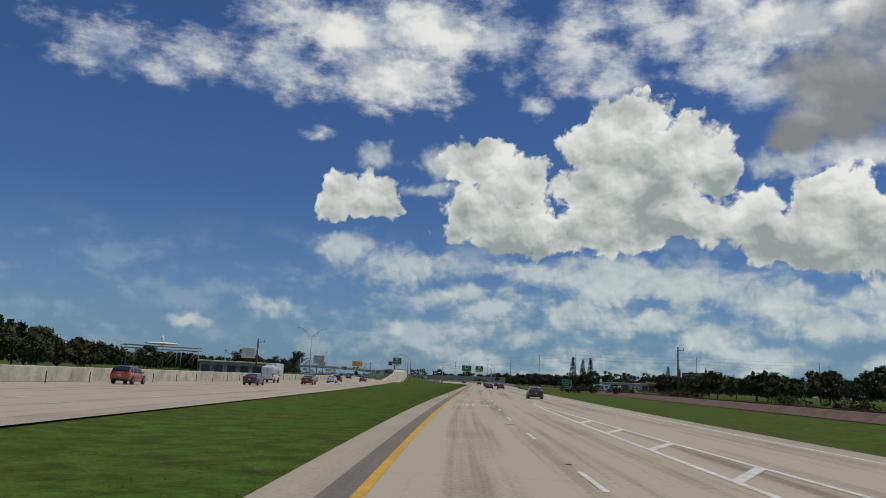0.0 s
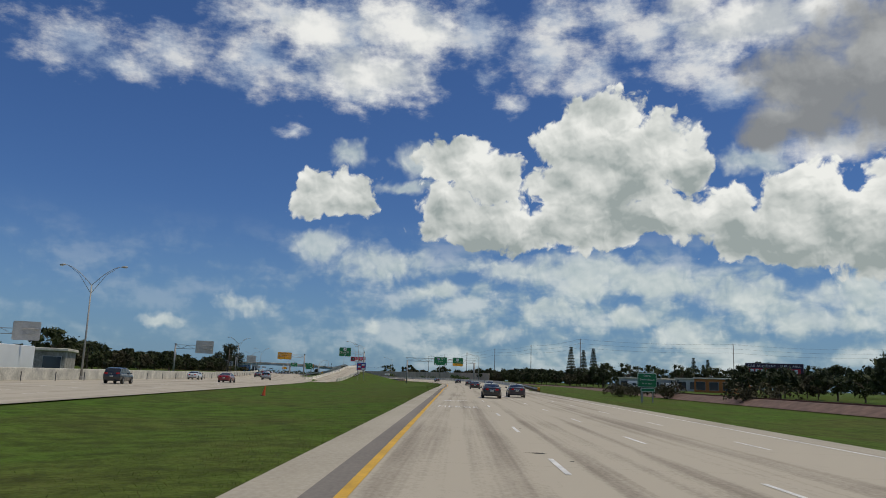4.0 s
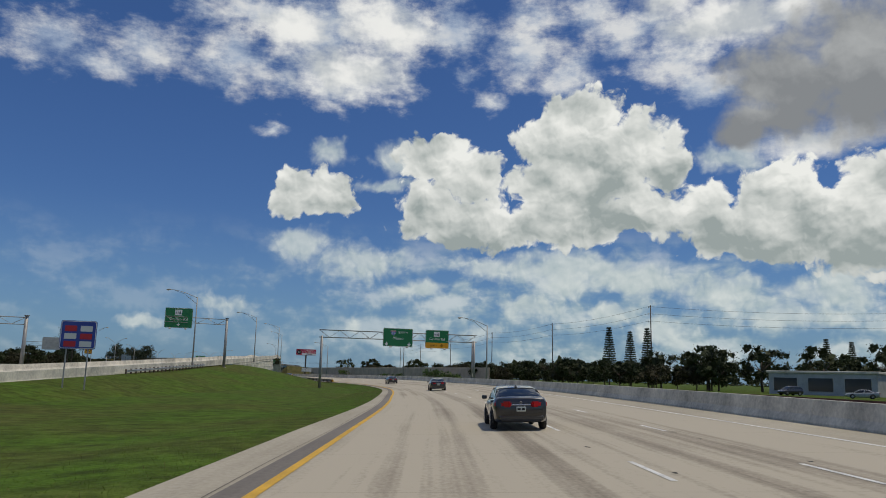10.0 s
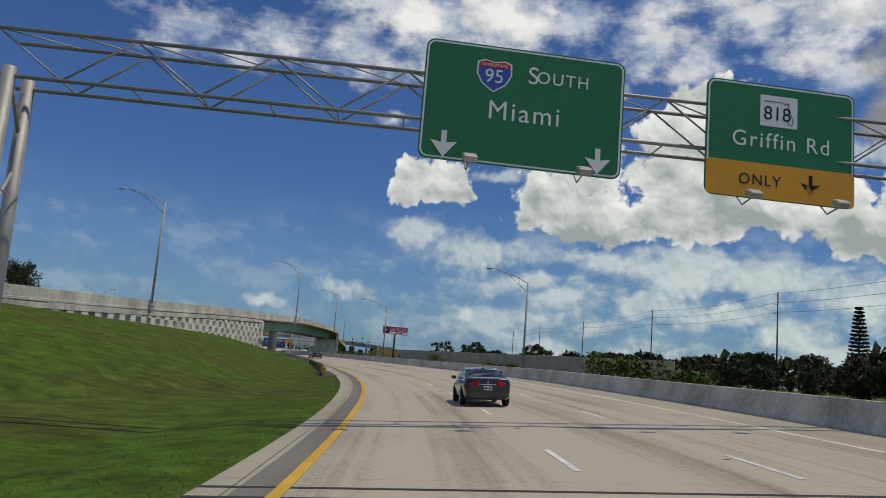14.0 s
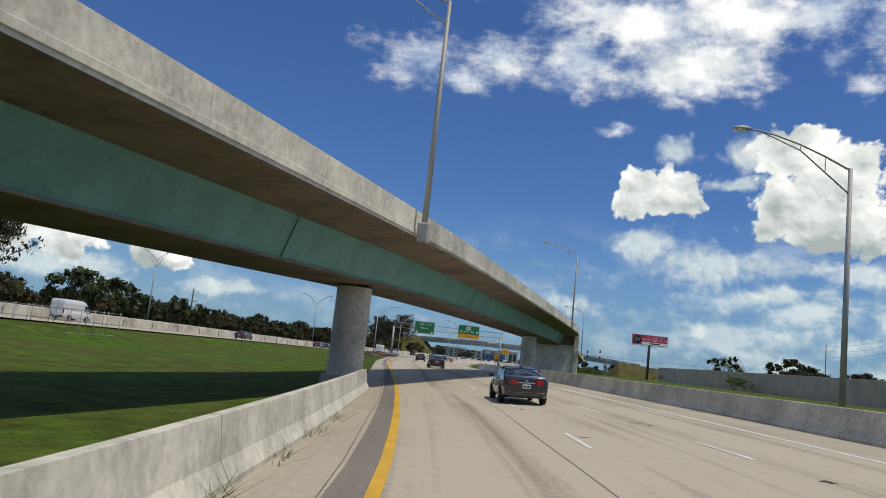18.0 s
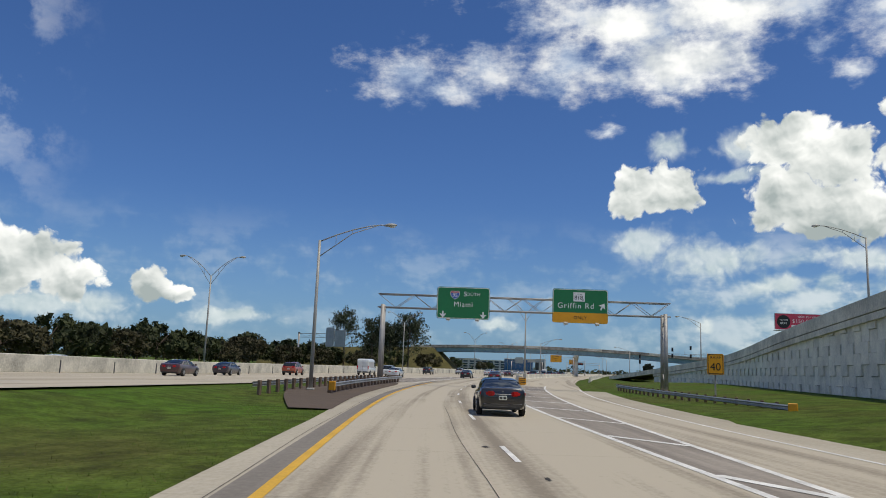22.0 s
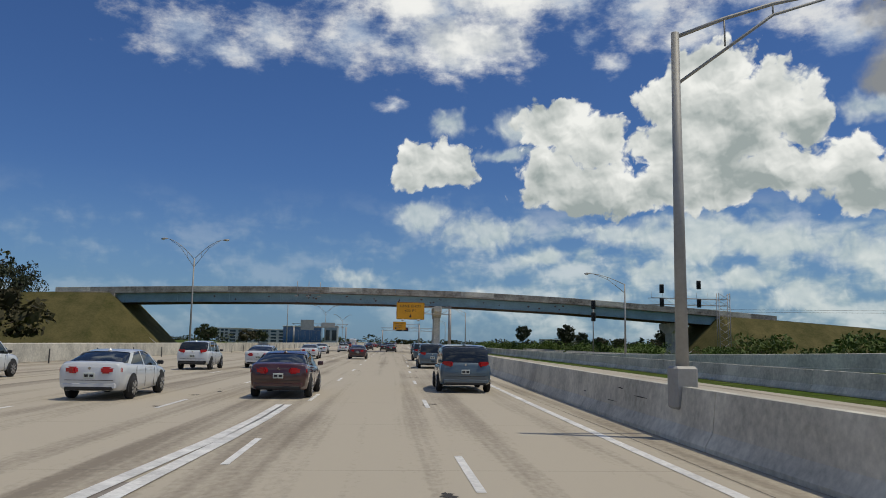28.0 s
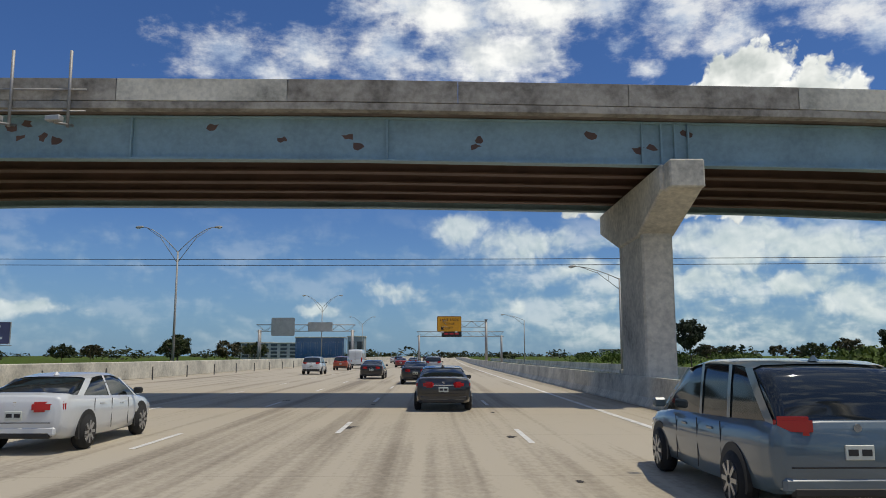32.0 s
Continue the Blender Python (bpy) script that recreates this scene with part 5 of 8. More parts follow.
for x, y, z0, z1, hd in ((38.6, 429.6, 0.8, 10.7, 4), (27.2, 511, 0.8, 11.6, 17), (2.3, 573.5, 0.8, 11.5, 23), (-83.3, 914.2, 0.0, 9.6, 9), (-108, 1010, 0, 9.6, 9), (-120, 1100, 0, 9.6, 8)):
    street_lamp(x, y, z0, z1, hd)
p = road(854.8, nose(854.8))
street_lamp(p.x, p.y, 1.0, 8.5, 9, arms=(1,))
for x, y, z0, z1, hd in ((-10.5, 430, 2.6, 13.9, 0), (-11.3, 498, 4.6, 15.6, 0), (-14.4, 567.5, 6.75, 17.2, 8), (-23.4, 648, 8.1, 18.6, 18), (-37.2, 735, 5.8, 16.5, 12), (-56.4, 815, 2.4, 12.9, 16)):
    street_lamp(x, y, z0, z1, hd, label="tall lamp standing on the ramp parapet")
for x, y, z1, hd in ((-76.0, 693.0, 10.0, 20), (-45.2, 623.0, 9.3, 24)):
    street_lamp(x, y, -0.3, z1, hd, arms=(1,), label="aluminium street lamp on the grass verge")
street_lamp(-78.2, 756.0, 0.9, 10.0, 14, arms=(-1, 1), reach=3.2, rise=2.3, label="twin-armed lamp standing on the exit barrier")
for x, y, hd in ((-112, 727.5, 16), (-138.4, 912.5, 8), (-152, 1003, 8), (-163, 1090, 8), (-176, 1180, 8), (-125, 818, 10), (-93, 640, 16), (-71, 552, 14), (-57, 422, 12), (-35, 220, 0)):
    street_lamp(x, y, main_z(y), 12.2, hd, arms=(-1, 1), reach=3.6, rise=2.6, label="twin-armed lamp in the median")

# old mast with a sign seen from behind, beyond the median
cantilever("sign_cantilever", (-161, 828.5), 0.0, 9.4, (-143.5, 823.5), "weathered mast and arm over the opposite lanes", 0.28)
for ox, w_, h_, zc in ((-148.4, 3.0, 5.0, 8.4), (-144.9, 3.9, 4.3, 8.05)):
    panel_sign("highway_sign", w_, h_, M_SIGNBACK, M_SIGNBACK, pose(ox, 822.6 - (ox + 146) * 0.28, zc, 0, 0, -16), "bare aluminium rear side of a highway sign")


# ---- the overpass across the road ----
OP_A, OP_B = Vector((-182, 949.5)), Vector((-46, 968.4))       # its near face, from end to end
OP_DIR = (OP_B - OP_A).normalized()
OP_LEN = (OP_B - OP_A).length
OP_BACK = Vector((-OP_DIR.y, OP_DIR.x))
op_top = table((-40, 9.5), (0, 10.75), (25, 11.5), (45, 11.85), (60, 11.8), (78, 11.5), (97, 10.75), (125, 9.0), (137, 8.1), (170, 6.0))
OP_W = 10.4


def op_at(u, off, dz):
    """A place on the overpass: metres along it, back from its near face, and below its parapet's top."""
    p = OP_A + OP_DIR * u + OP_BACK * off
    return Vector((p.x, p.y, op_top(u) + dz))


def op_strip(name, material, u0, u1, section, parent, step=3.0, label=""):
    return strip(name, material, u0, u1, step, lambda u: section, lambda u, o, z: op_at(u, o, z), label, parent=parent)


over = thing("road_overpass", "old steel girder overpass with rust-stained concrete parapet", "bridge")
u = 2.0
while u < OP_LEN - 1:
    e = min(u + 6.2, OP_LEN)
    op_strip("parapet", M_STAIN if int(u / 6.2) % 4 else M_BRIDGE, u + 0.012, e - 0.012, [(0.28, -0.82), (0.05, -0.86), (0.0, -0.84), (0.0, -0.02), (0.05, 0.0), (0.22, 0.0), (0.25, -0.82)][::-1], over)
    op_strip("parapet", M_STAIN, u + 0.012, e - 0.012, [(OP_W - 0.25, -0.82), (OP_W - 0.22, 0.0), (OP_W, 0.0), (OP_W, -0.85)], over)
    u = e
op_strip("slab_edge", M_STAIN, 2, OP_LEN, [(0.06, -0.86), (-0.06, -0.9), (-0.06, -1.16), (0.3, -1.2)][::-1], over)
# slab underside, coloured dark for the shade below the deck
op_strip("slab_soffit", M_SHADED_BROWN, 2, OP_LEN, [(OP_W, -1.2), (0.25, -1.2)], over)
op_strip("deck", M_ASPHALT, -20, OP_LEN + 20, [(0.25, -0.8), (OP_W - 0.25, -0.8)], over)
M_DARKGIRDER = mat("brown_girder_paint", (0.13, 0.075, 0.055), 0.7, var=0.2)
for k in range(6):
    o = 0.75 + k * (OP_W - 1.5) / 5
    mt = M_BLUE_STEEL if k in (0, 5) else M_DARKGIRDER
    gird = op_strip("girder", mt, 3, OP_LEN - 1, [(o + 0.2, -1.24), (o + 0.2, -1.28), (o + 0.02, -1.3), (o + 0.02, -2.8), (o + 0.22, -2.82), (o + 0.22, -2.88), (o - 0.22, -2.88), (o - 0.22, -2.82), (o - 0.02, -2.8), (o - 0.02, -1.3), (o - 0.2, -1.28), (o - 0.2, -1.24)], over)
    if k == 0:
        rng = random.Random(8)
        u = 5
        while u < OP_LEN - 3:
            bm = bmesh.new()
            a = [op_at(u + du, o - 0.02 - dd, dz) for dz in (-1.3, -2.8) for du in (-0.03, 0.03) for dd in (0, 0.17)]
            v = [bm.verts.new(p) for p in a]
            for f in ((1, 3, 7, 5), (0, 1, 5, 4), (2, 6, 7, 3)):
                bm.faces.new([v[j] for j in f])
            part("web_stiffener", bm, mt, gird)
            u += 9.4
        for du in (-0.5, 0.0, 0.5):
            bm = bmesh.new()
            v = [bm.verts.new(op_at(72.0 + du + a, o - 0.02 - d, dz)) for dz in (-1.3, -2.8) for a in (-0.03, 0.03) for d in (0, 0.19)]
            for f in ((1, 3, 7, 5), (0, 1, 5, 4), (2, 6, 7, 3)):
                bm.faces.new([v[j] for j in f])
            part("bearing_stiffener", bm, mt, gird)
        # flaked paint on the web
        for j in range(26):
            uu, zz = rng.uniform(30, 100), rng.uniform(-2.4, -1.5)
            bm = bmesh.new()
            n = 9
            vs = []
            for t in range(n):
                r = rng.uniform(0.06, 0.2)
                p = op_at(uu + 1.5 * r * math.cos(2 * math.pi * t / n), o - 0.026, zz + r * math.sin(2 * math.pi * t / n))
                vs.append(bm.verts.new(p))
            bm.faces.new(vs)
            part("paint_flake", bm, M_DARKGIRDER, gird)


def op_pier(u, label):
    root = thing("overpass_pier", label, "pier")
    p = op_at(u, OP_W / 2, 0)
    rot = math.degrees(math.atan2(OP_DIR.y, OP_DIR.x))
    top = op_top(u) - 2.95
    m = pose(p.x, p.y, 0, 0, 0, rot)
    # hammerhead cap, deeper at its middle
    bm = bmesh.new()
    half = OP_W / 2 - 0.1
    prof = [(-half, top), (half, top), (half, top - 0.95), (1.6, top - 2.1), (-1.6, top - 2.1), (-half, top - 0.95)]
    vs = [[bm.verts.new((e * 0.75, y, z)) for y, z in prof] for e in (-1, 1)]
    bm.faces.new(vs[0])
    bm.faces.new(vs[1][::-1])
    for k in range(6):
        bm.faces.new((vs[0][k], vs[1][k], vs[1][(k + 1) % 6], vs[0][(k + 1) % 6]))
    bmesh.ops.recalc_face_normals(bm, faces=bm.faces)
    bmesh.ops.bevel(bm, geom=bm.edges[:], offset=0.06, segments=1, affect="EDGES")
    bm.transform(m)
    part("cap", bm, M_BRIDGE, root)
    for e in (-1, 1):
        bm = bevelled_box((-0.62, e * half - 0.75, top - 1.0), (0.62, e * half + 0.12, top + 0.02), 0.06)
        bm.transform(m)
        part("cap_end", bm, M_BRIDGE, root)
    bm = bevelled_box((-0.62, -1.9, -0.5), (0.62, 1.9, top - 1.6), 0.08)
    bm.transform(m)
    part("stem", bm, M_BRIDGE, root)
    bm = bevelled_box((-0.8, -2.2, -0.5), (0.8, 2.2, 0.9), 0.1)
    bm.transform(m)
    part("plinth", bm, M_BARRIER, root)
    for k in range(6):
        o = 0.75 + k * (OP_W - 1.5) / 5 - OP_W / 2
        bm = bevelled_box((-0.3, o - 0.22, top), (0.3, o + 0.22, top + 0.1), 0.02)
        bm.transform(m)
        part("bearing", bm, M_BLACK, root)


op_pier(72.0, "grey concrete hammerhead pier with a wide stem")
op_pier(118.5, "grey concrete hammerhead pier near the bank")
M_BANK = mat("dry_bank_grass", (0.10, 0.085, 0.035), 0.95, var=0.35, size=3.0, fine=3.0, bump=1.0, tint=(0.05, 0.055, 0.018), spec=0.1)
# end slopes with concrete paving, and their earth banks
for nm, u0, sg in (("slope_paving_west", 12.0, -1), ("slope_paving_east", 126.0, 1)):
    root = thing(nm, "stained concrete slope paving under the overpass end", "slope", kind="structure")
    top = op_top(u0) - 2.95
    run = top * 1.25
    nb, nr = 7, 5
    for i in range(nb):
        for j in range(nr):
            o0, o1 = -1.5 + (OP_W + 3) * i / nb + 0.02, -1.5 + (OP_W + 3) * (i + 1) / nb - 0.02
            a, b = j / nr + 0.006, (j + 1) / nr - 0.006
            bm = bmesh.new()
            vs = []
            for t, o in ((a, o0), (a, o1), (b, o1), (b, o0)):
                p = op_at(u0 - sg * run * (1 - t), o, 0)
                p.z = top * t
                vs.append(bm.verts.new(p))
            f = bm.faces.new(vs)
            r = bmesh.ops.extrude_face_region(bm, geom=[f])
            bmesh.ops.translate(bm, verts=[v for v in r["geom"] if isinstance(v, bmesh.types.BMVert)], vec=(0, 0, 0.1))
            bmesh.ops.recalc_face_normals(bm, faces=bm.faces)
            part("paving_slab", bm, M_BARRIER, root)
    # earth bank carrying the road on
    bm = bmesh.new()
    rows = []
    for k in range(9):
        uu = u0 - sg * run if k == 0 else u0 + sg * (k - 1) * 11.0
        zt = max(0.0, op_top(max(min(uu, OP_LEN + 30), -38)) - 0.95)
        zt = min(zt, top + 1.8) if k else 0.0
        rows.append([bm.verts.new((*(OP_A + OP_DIR * uu + OP_BACK * o), z)) for o, z in ((-1.6 - zt * 1.15, -0.4), (-1.0, zt), (OP_W + 1.0, zt), (OP_W + 1.6 + zt * 1.15, -0.4))])
    for ra, rb in zip(rows, rows[1:]):
        for j in range(3):
            bm.faces.new((ra[j], ra[j + 1], rb[j + 1], rb[j]))
    bmesh.ops.recalc_face_normals(bm, faces=bm.faces)
    part("earth_bank_" + ("west" if sg < 0 else "east"), bm, M_BANK, None, "dry brown-green bank carrying the crossing road", kind="structure")
    bm = bmesh.new()
    box(bm, (-0.5, -0.5, top - 0.4), (0.7, OP_W + 0.5, op_top(u0) - 1.2))
    rot = math.degrees(math.atan2(OP_DIR.y, OP_DIR.x))
    pp = OP_A + OP_DIR * u0
    bm.transform(pose(pp.x, pp.y, 0, 0, 0, rot))
    part("abutment_seat", bm, M_STAIN, root)
# bare steel uprights bolted to the parapet
root = thing("parapet_frame", "rusty steel uprights bolted to the overpass parapet", "steel frame")
for du in (-2.1, 0, 2.1):
    base = op_at(47.9 + du, -0.12, 0)
    tube("upright", [base + Vector((0, 0, -1.9)), base + Vector((0, -0.05, 0.95))], 0.06, M_GALV, root, 6)
    tube("outrigger", [base + Vector((0, 0.3, -1.75)), base + Vector((0.0, -0.75, -1.95))], 0.05, M_GALV, root, 6)
    bm = bevelled_box((-0.28, -0.14, -0.1), (0.28, 0.14, 0.1), 0.03)
    bm.transform(Matrix.Translation(base + Vector((0, -0.75, -1.82))))
    part("floodlight", bm, M_SIGNBACK, root)
for zz in (-1.3, -0.5):
    tube("rail", [op_at(45.2, -0.12, zz), op_at(50.6, -0.12, zz)], 0.035, M_GALV, root, 6)

# signal gantry with railway lights beyond the ramp
root = thing("railway_signal_gantry", "lattice gantry with black railway signals beside the overpass", "signal gantry")
for x, y in ((-61.6, 951.0), (-59.6, 951.6)):
    for e in (0, 1.4):
        tube("leg", [(x, y + e, -0.5), (x, y + e, 11.2)], 0.07, M_GALV, root, 6)
for k in range(9):
    z = 0.3 + k * 1.2
    tube("lacing", [(-61.6, 951.0, z), (-59.6, 951.6, z + 1.2)], 0.035, M_GALV, root, 5)
    tube("lacing", [(-59.6, 951.6, z), (-61.6, 951.0, z + 1.2)], 0.035, M_GALV, root, 5)
truss_beam(root, (-73.5, 948.5, 9.0), (-59.6, 951.6, 9.0), 1.1, 1.4, 9, 0.04)
for k in range(8):
    x = -73.5 + 13.9 * k / 7
    tube("rail_post", [(x, 948.3 + 0.22 * k / 7 * 14, 10.1), (x, 948.3 + 0.22 * k / 7 * 14, 11.1)], 0.025, M_GALV, root, 5)
for x, y, z in ((-71.8, 948.4, 11.6), (-65.3, 949.9, 12.4), (-71.8, 948.4, 9.3), (-65.3, 949.9, 9.3), (-83.5, 946, 8.6), (-83.5, 946, 6.6)):
    bm = bevelled_box((-0.35, -0.2, -0.75), (0.35, 0.2, 0.75), 0.08)
    bm.transform(Matrix.Translation((x, y - 0.3, z)))
    s_ = part("signal_head", bm, M_BLACK, root)
    for e in (-0.4, 0.15):
        bm = bmesh.new()
        bmesh.ops.create_cone(bm, cap_ends=False, segments=10, radius1=0.2, radius2=0.2, depth=0.3, matrix=Matrix.Translation((x, y - 0.62, z + e)) @ pose(0, 0, 0, 90))
        part("hood", bm, M_BLACK, s_)
tube("mast", [(-83.5, 946.1, -0.5), (-83.5, 946.1, 9.2)], 0.1, M_GALV, root, 8)

# ---- guardrails ----
def guardrail(place_line, s0, s1, label, posts_in=1, z=0.0, end_cap=False, ribs=2):
    """Ribbed steel beam on timber posts. place_line(s, sideways, height) gives places."""
    root = thing("guardrail", label, "guardrail", group="guardrails")
    prof = [(0.0, 0.42), (0.07, 0.47), (0.0, 0.53), (0.0, 0.58), (0.07, 0.64), (0.0, 0.70)]
    if ribs == 3:
        prof = [(0.0, 0.28), (0.02, 0.31), (0.09, 0.35), (0.09, 0.40), (0.01, 0.45), (0.01, 0.50), (0.09, 0.55), (0.09, 0.60), (0.01, 0.65), (0.01, 0.70), (0.09, 0.75), (0.09, 0.80), (0.0, 0.85)]
    n = max(1, int((s1 - s0) / 2.0))
    bm = bmesh.new()
    rings = [[bm.verts.new(place_line(s0 + (s1 - s0) * i / n, -posts_in * a, b + z)) for a, b in prof] for i in range(n + 1)]
    for a, b in zip(rings, rings[1:]):
        for j in range(len(prof) - 1):
            bm.faces.new((a[j], a[j + 1], b[j + 1], b[j]))
    part("beam", bm, M_RAIL, root)
    k = 0
    q = s0 + 0.5
    while q < s1:
        p = place_line(q, posts_in * 0.22, z)
        bm = bevelled_box((-0.09, -0.1, -0.5), (0.09, 0.1, 0.78), 0.015)
        h = Matrix.Translation(p)
        bm.transform(h)
        part("post", bm, M_WOOD, root)
        q += 1.9
    if end_cap:
        p = place_line(s0, -0.05 * posts_in, z)
        bm = bevelled_box((-0.22, -0.06, 0.25), (0.22, 0.06, 0.8), 0.03)
        bm.transform(Matrix.Translation(p + Vector((0, -0.1, 0))))
        part("end_marker", bm, M_AMBER, root, "amber end plate")
    return root


def off_line(tab):
    return lambda s, side, z: axis.at(s, tab(s) + side, bank(s) * tab(s) + z - 0.05)


guardrail(off_line(table((490, -4.2), (497, -4.0), (515, -3.75), (526, -3.35))), 490, 525.9, "dented three-ribbed zinc guardrail on timber posts before the barrier", -1, end_cap=True, ribs=3)
guardrail(off_line(table((709, -6.0), (725, -6.2), (750, -6.2))), 709, 749, "zinc guardrail with an amber end plate on a dirt verge", -1, end_cap=True)
guardrail(off_line(table((705, -9.7), (720, -9.2), (748, -8.8))), 705, 746, "weathered guardrail seen from behind its timber posts", 1)
guardrail(off_line(table((248, 14.6), (312, 15.3))), 262, 312, "zinc guardrail leading to the concrete barrier", 1, end_cap=True)
guardrail(off_line(table((700, 17.5), (750, 17.5))), 700, 748, "zinc guardrail at the foot of the sign bridge", 1, end_cap=True)
guardrail(lambda s, side, z: fly.at(s, FLY_HALF + 0.9 + side, z - 0.4), float(np.interp(395, fly.a[:, 1], fly.s)), float(np.interp(436, fly.a[:, 1], fly.s)), "guardrail along the foot of the climbing ramp", -1)

# crash cushion at the exit nose
p = road(756.8, 7.4)
root = thing("crash_cushion", "ribbed crash cushion with an amber striped nose", "crash cushion", at=pose(p.x, p.y, 0, 0, 0, axis.heading(757)))
for k in range(5):
    part("cushion_bay", bevelled_box((-0.42, k * 1.1 + 0.05, 0.1), (0.42, k * 1.1 + 1.05, 0.85), 0.05), M_RAIL, root)
part("nose_panel", bevelled_box((-0.45, -0.12, 0.08), (0.45, 0.02, 0.92), 0.06), M_AMBER, root, "amber nose panel")
for k in range(3):
    bm = bmesh.new()
    z = 0.2 + 0.25 * k
    bm.faces.new([bm.verts.new(v) for v in ((-0.4, -0.125, z), (0.4, -0.125, z + 0.12), (0.4, -0.125, z + 0.22), (-0.4, -0.125, z + 0.1))])
    part("nose_stripe", bm, M_BLACK, root)
for e in (-1, 1):
    part("side_rail", bevelled_box((e * 0.47 - 0.03, 0, 0.4), (e * 0.47 + 0.03, 5.6, 0.72), 0.02), M_RAIL, root)


# ---- utility poles and wires ----
M_POLE = mat("creosoted_pole", (0.09, 0.07, 0.055), 0.9, var=0.2, size=0.6, fine=8)


def utility_pole(x, y, h, arms=3, heading=0, label="tall dark utility pole with insulators"):
    root = thing("utility_pole", label, "utility pole", group="utility poles")
    tube("pole", [(x, y, -0.8), (x, y, h)], 0.24, M_POLE, root, 10, 0.15)
    m = pose(x, y, 0, 0, 0, heading)
    for k in range(arms):
        z = h - 0.8 - 2.3 * k
        tube("crossarm", [m @ Vector((0, 0, z)), m @ Vector((1.3, 0, z + 0.15))], 0.06, M_POLE, root, 6)
        tube("insulator", [m @ Vector((1.3, 0, z + 0.1)), m @ Vector((1.3, 0, z + 0.6))], 0.09, M_SIGNBACK, root, 8)
    return root


POLES = [(272, 519, 26), (189, 526, 26), (105.9, 533.8, 26), (92, 610, 25), (78, 685, 25), (64, 760, 24), (50, 835, 24), (38, 905, 24)]
for x, y, h in POLES:
    utility_pole(x, y, h, 3, 100)
utility_pole(54, 168, 11.5, 1, 0)
utility_pole(-37, 158, 8.4, 1, 0, "slim red-brown service pole beyond the main carriageway")
utility_pole(225, 420, 20, 2, 0)
utility_pole(230, 290, 18, 2, 0)
for x, y, h in ((-175, 700, 13), (-125, 690, 11), (-60, 420, 10), (-150, 560, 12)):
    utility_pole(x, y, h, 2, 20, "timber utility pole beyond the median")
wires = thing("overhead_wires", "thin black wires sagging between the utility poles", "wires")
for (x0, y0, h0), (x1, y1, h1) in zip(POLES, POLES[1:]):
    for k in range(3):
        pts = []
        for t in range(9):
            f = t / 8
            pts.append((x0 + (x1 - x0) * f + 1.3 * -0.17, y0 + (y1 - y0) * f + 1.28, (h0 + (h1 - h0) * f) - 0.3 - 2.3 * k - 4 * 1.1 * f * (1 - f)))
        tube("wire", pts, 0.035, M_BLACK, wires, 4)
for zz in (10.6, 11.2):
    tube("wire", [(-190 + 12 * k, 1000 + 1.0 * k, zz + 0.03 * (k - 8) ** 2 * 0.3) for k in range(17)], 0.03, M_BLACK, wires, 4)

# ---- billboards ----
def billboard(x, y, z_lo, w, h, heading, face, label, pole_r=0.45):
    m = pose(x, y, 0, 0, 0, heading)
    root = thing("billboard", label, "billboard", at=m)
    bm = bmesh.new()
    box(bm, (-w / 2, 0, z_lo), (w / 2, 0.35, z_lo + h))
    part("board", bm, M_SIGNBACK, root)
    bm = bmesh.new()
    box(bm, (-w / 2 + 0.1, -0.03, z_lo + 0.1), (w / 2 - 0.1, 0.01, z_lo + h - 0.1))
    part("poster", bm, face, root)
    bm = bmesh.new()
    box(bm, (-w / 2 - 0.3, -1.2, z_lo - 0.35), (w / 2 + 0.3, 0.4, z_lo - 0.22))
    part("catwalk", bm, M_GALV, root)
    for k in range(7):
        xx = -w / 2 + w * k / 6
        tube("bracket", [(xx, 0.3, z_lo + 0.3), (xx, -1.1, z_lo - 0.28)], 0.04, M_GALV, root, 5)
    tube("column", [(0, 0.5, -0.6), (0, 0.5, z_lo + h * 0.5)], pole_r, M_POLE, root, 14)
    return root


M_POSTER_DARK = mat("dark_poster", (0.045, 0.02, 0.045), 0.6, var=0.08)
M_POSTER_PINK = mat("crimson_poster", (0.55, 0.05, 0.10), 0.6, var=0.08)
r_ = billboard(139.8, 384.8, 5.6, 19.2, 5.6, -30, M_POSTER_DARK, "dark law advertisement billboard with a red band")
letters("CAR ACCIDENT - SLIP & FALL", 1.35, M_LEGEND, r_, pose(0, -0.04, 10.15))
bm = bmesh.new()
box(bm, (-8.6, -0.05, 7.4), (8.6, -0.028, 9.35))
part("red_band", bm, M_RED, r_)
for k in range(9):
    bm = bmesh.new()
    box(bm, (-8.0 + k * 1.8, -0.07, 7.7), (-6.7 + k * 1.8, -0.048, 9.05))
    part("number_bar", bm, M_LEGEND, r_)
bm = bmesh.new()
box(bm, (-6, -0.05, 6.4), (7, -0.03, 6.85))
part("text_bar", bm, M_SIGNBACK, r_)
r_ = billboard(-32.7, 869.5, 15.0, 14.9, 4.3, 18, M_POSTER_PINK, "crimson casino billboard on a single column", 0.55)
letters("NEW PLAYER OFFER", 0.85, M_LEGEND, r_, pose(2.3, -0.04, 18.45))
letters("$150 FREE PLAY", 1.5, M_LEGEND, r_, pose(2.2, -0.04, 17.3))
bm = bmesh.new()
box(bm, (-3.2, -0.045, 15.2), (7.3, -0.031, 16.3))
part("lower_band", bm, M_LEGEND, r_)
bm = bmesh.new()
box(bm, (0.0, -0.06, 15.5), (4.2, -0.046, 16.0))
part("name_bar", bm, M_BLACK, r_)
bm = bmesh.new()
bmesh.ops.create_circle(bm, cap_ends=True, segments=24, radius=1.75, matrix=pose(-5.2, -0.06, 17.1, 90))
part("badge", bm, M_BLACK, r_)
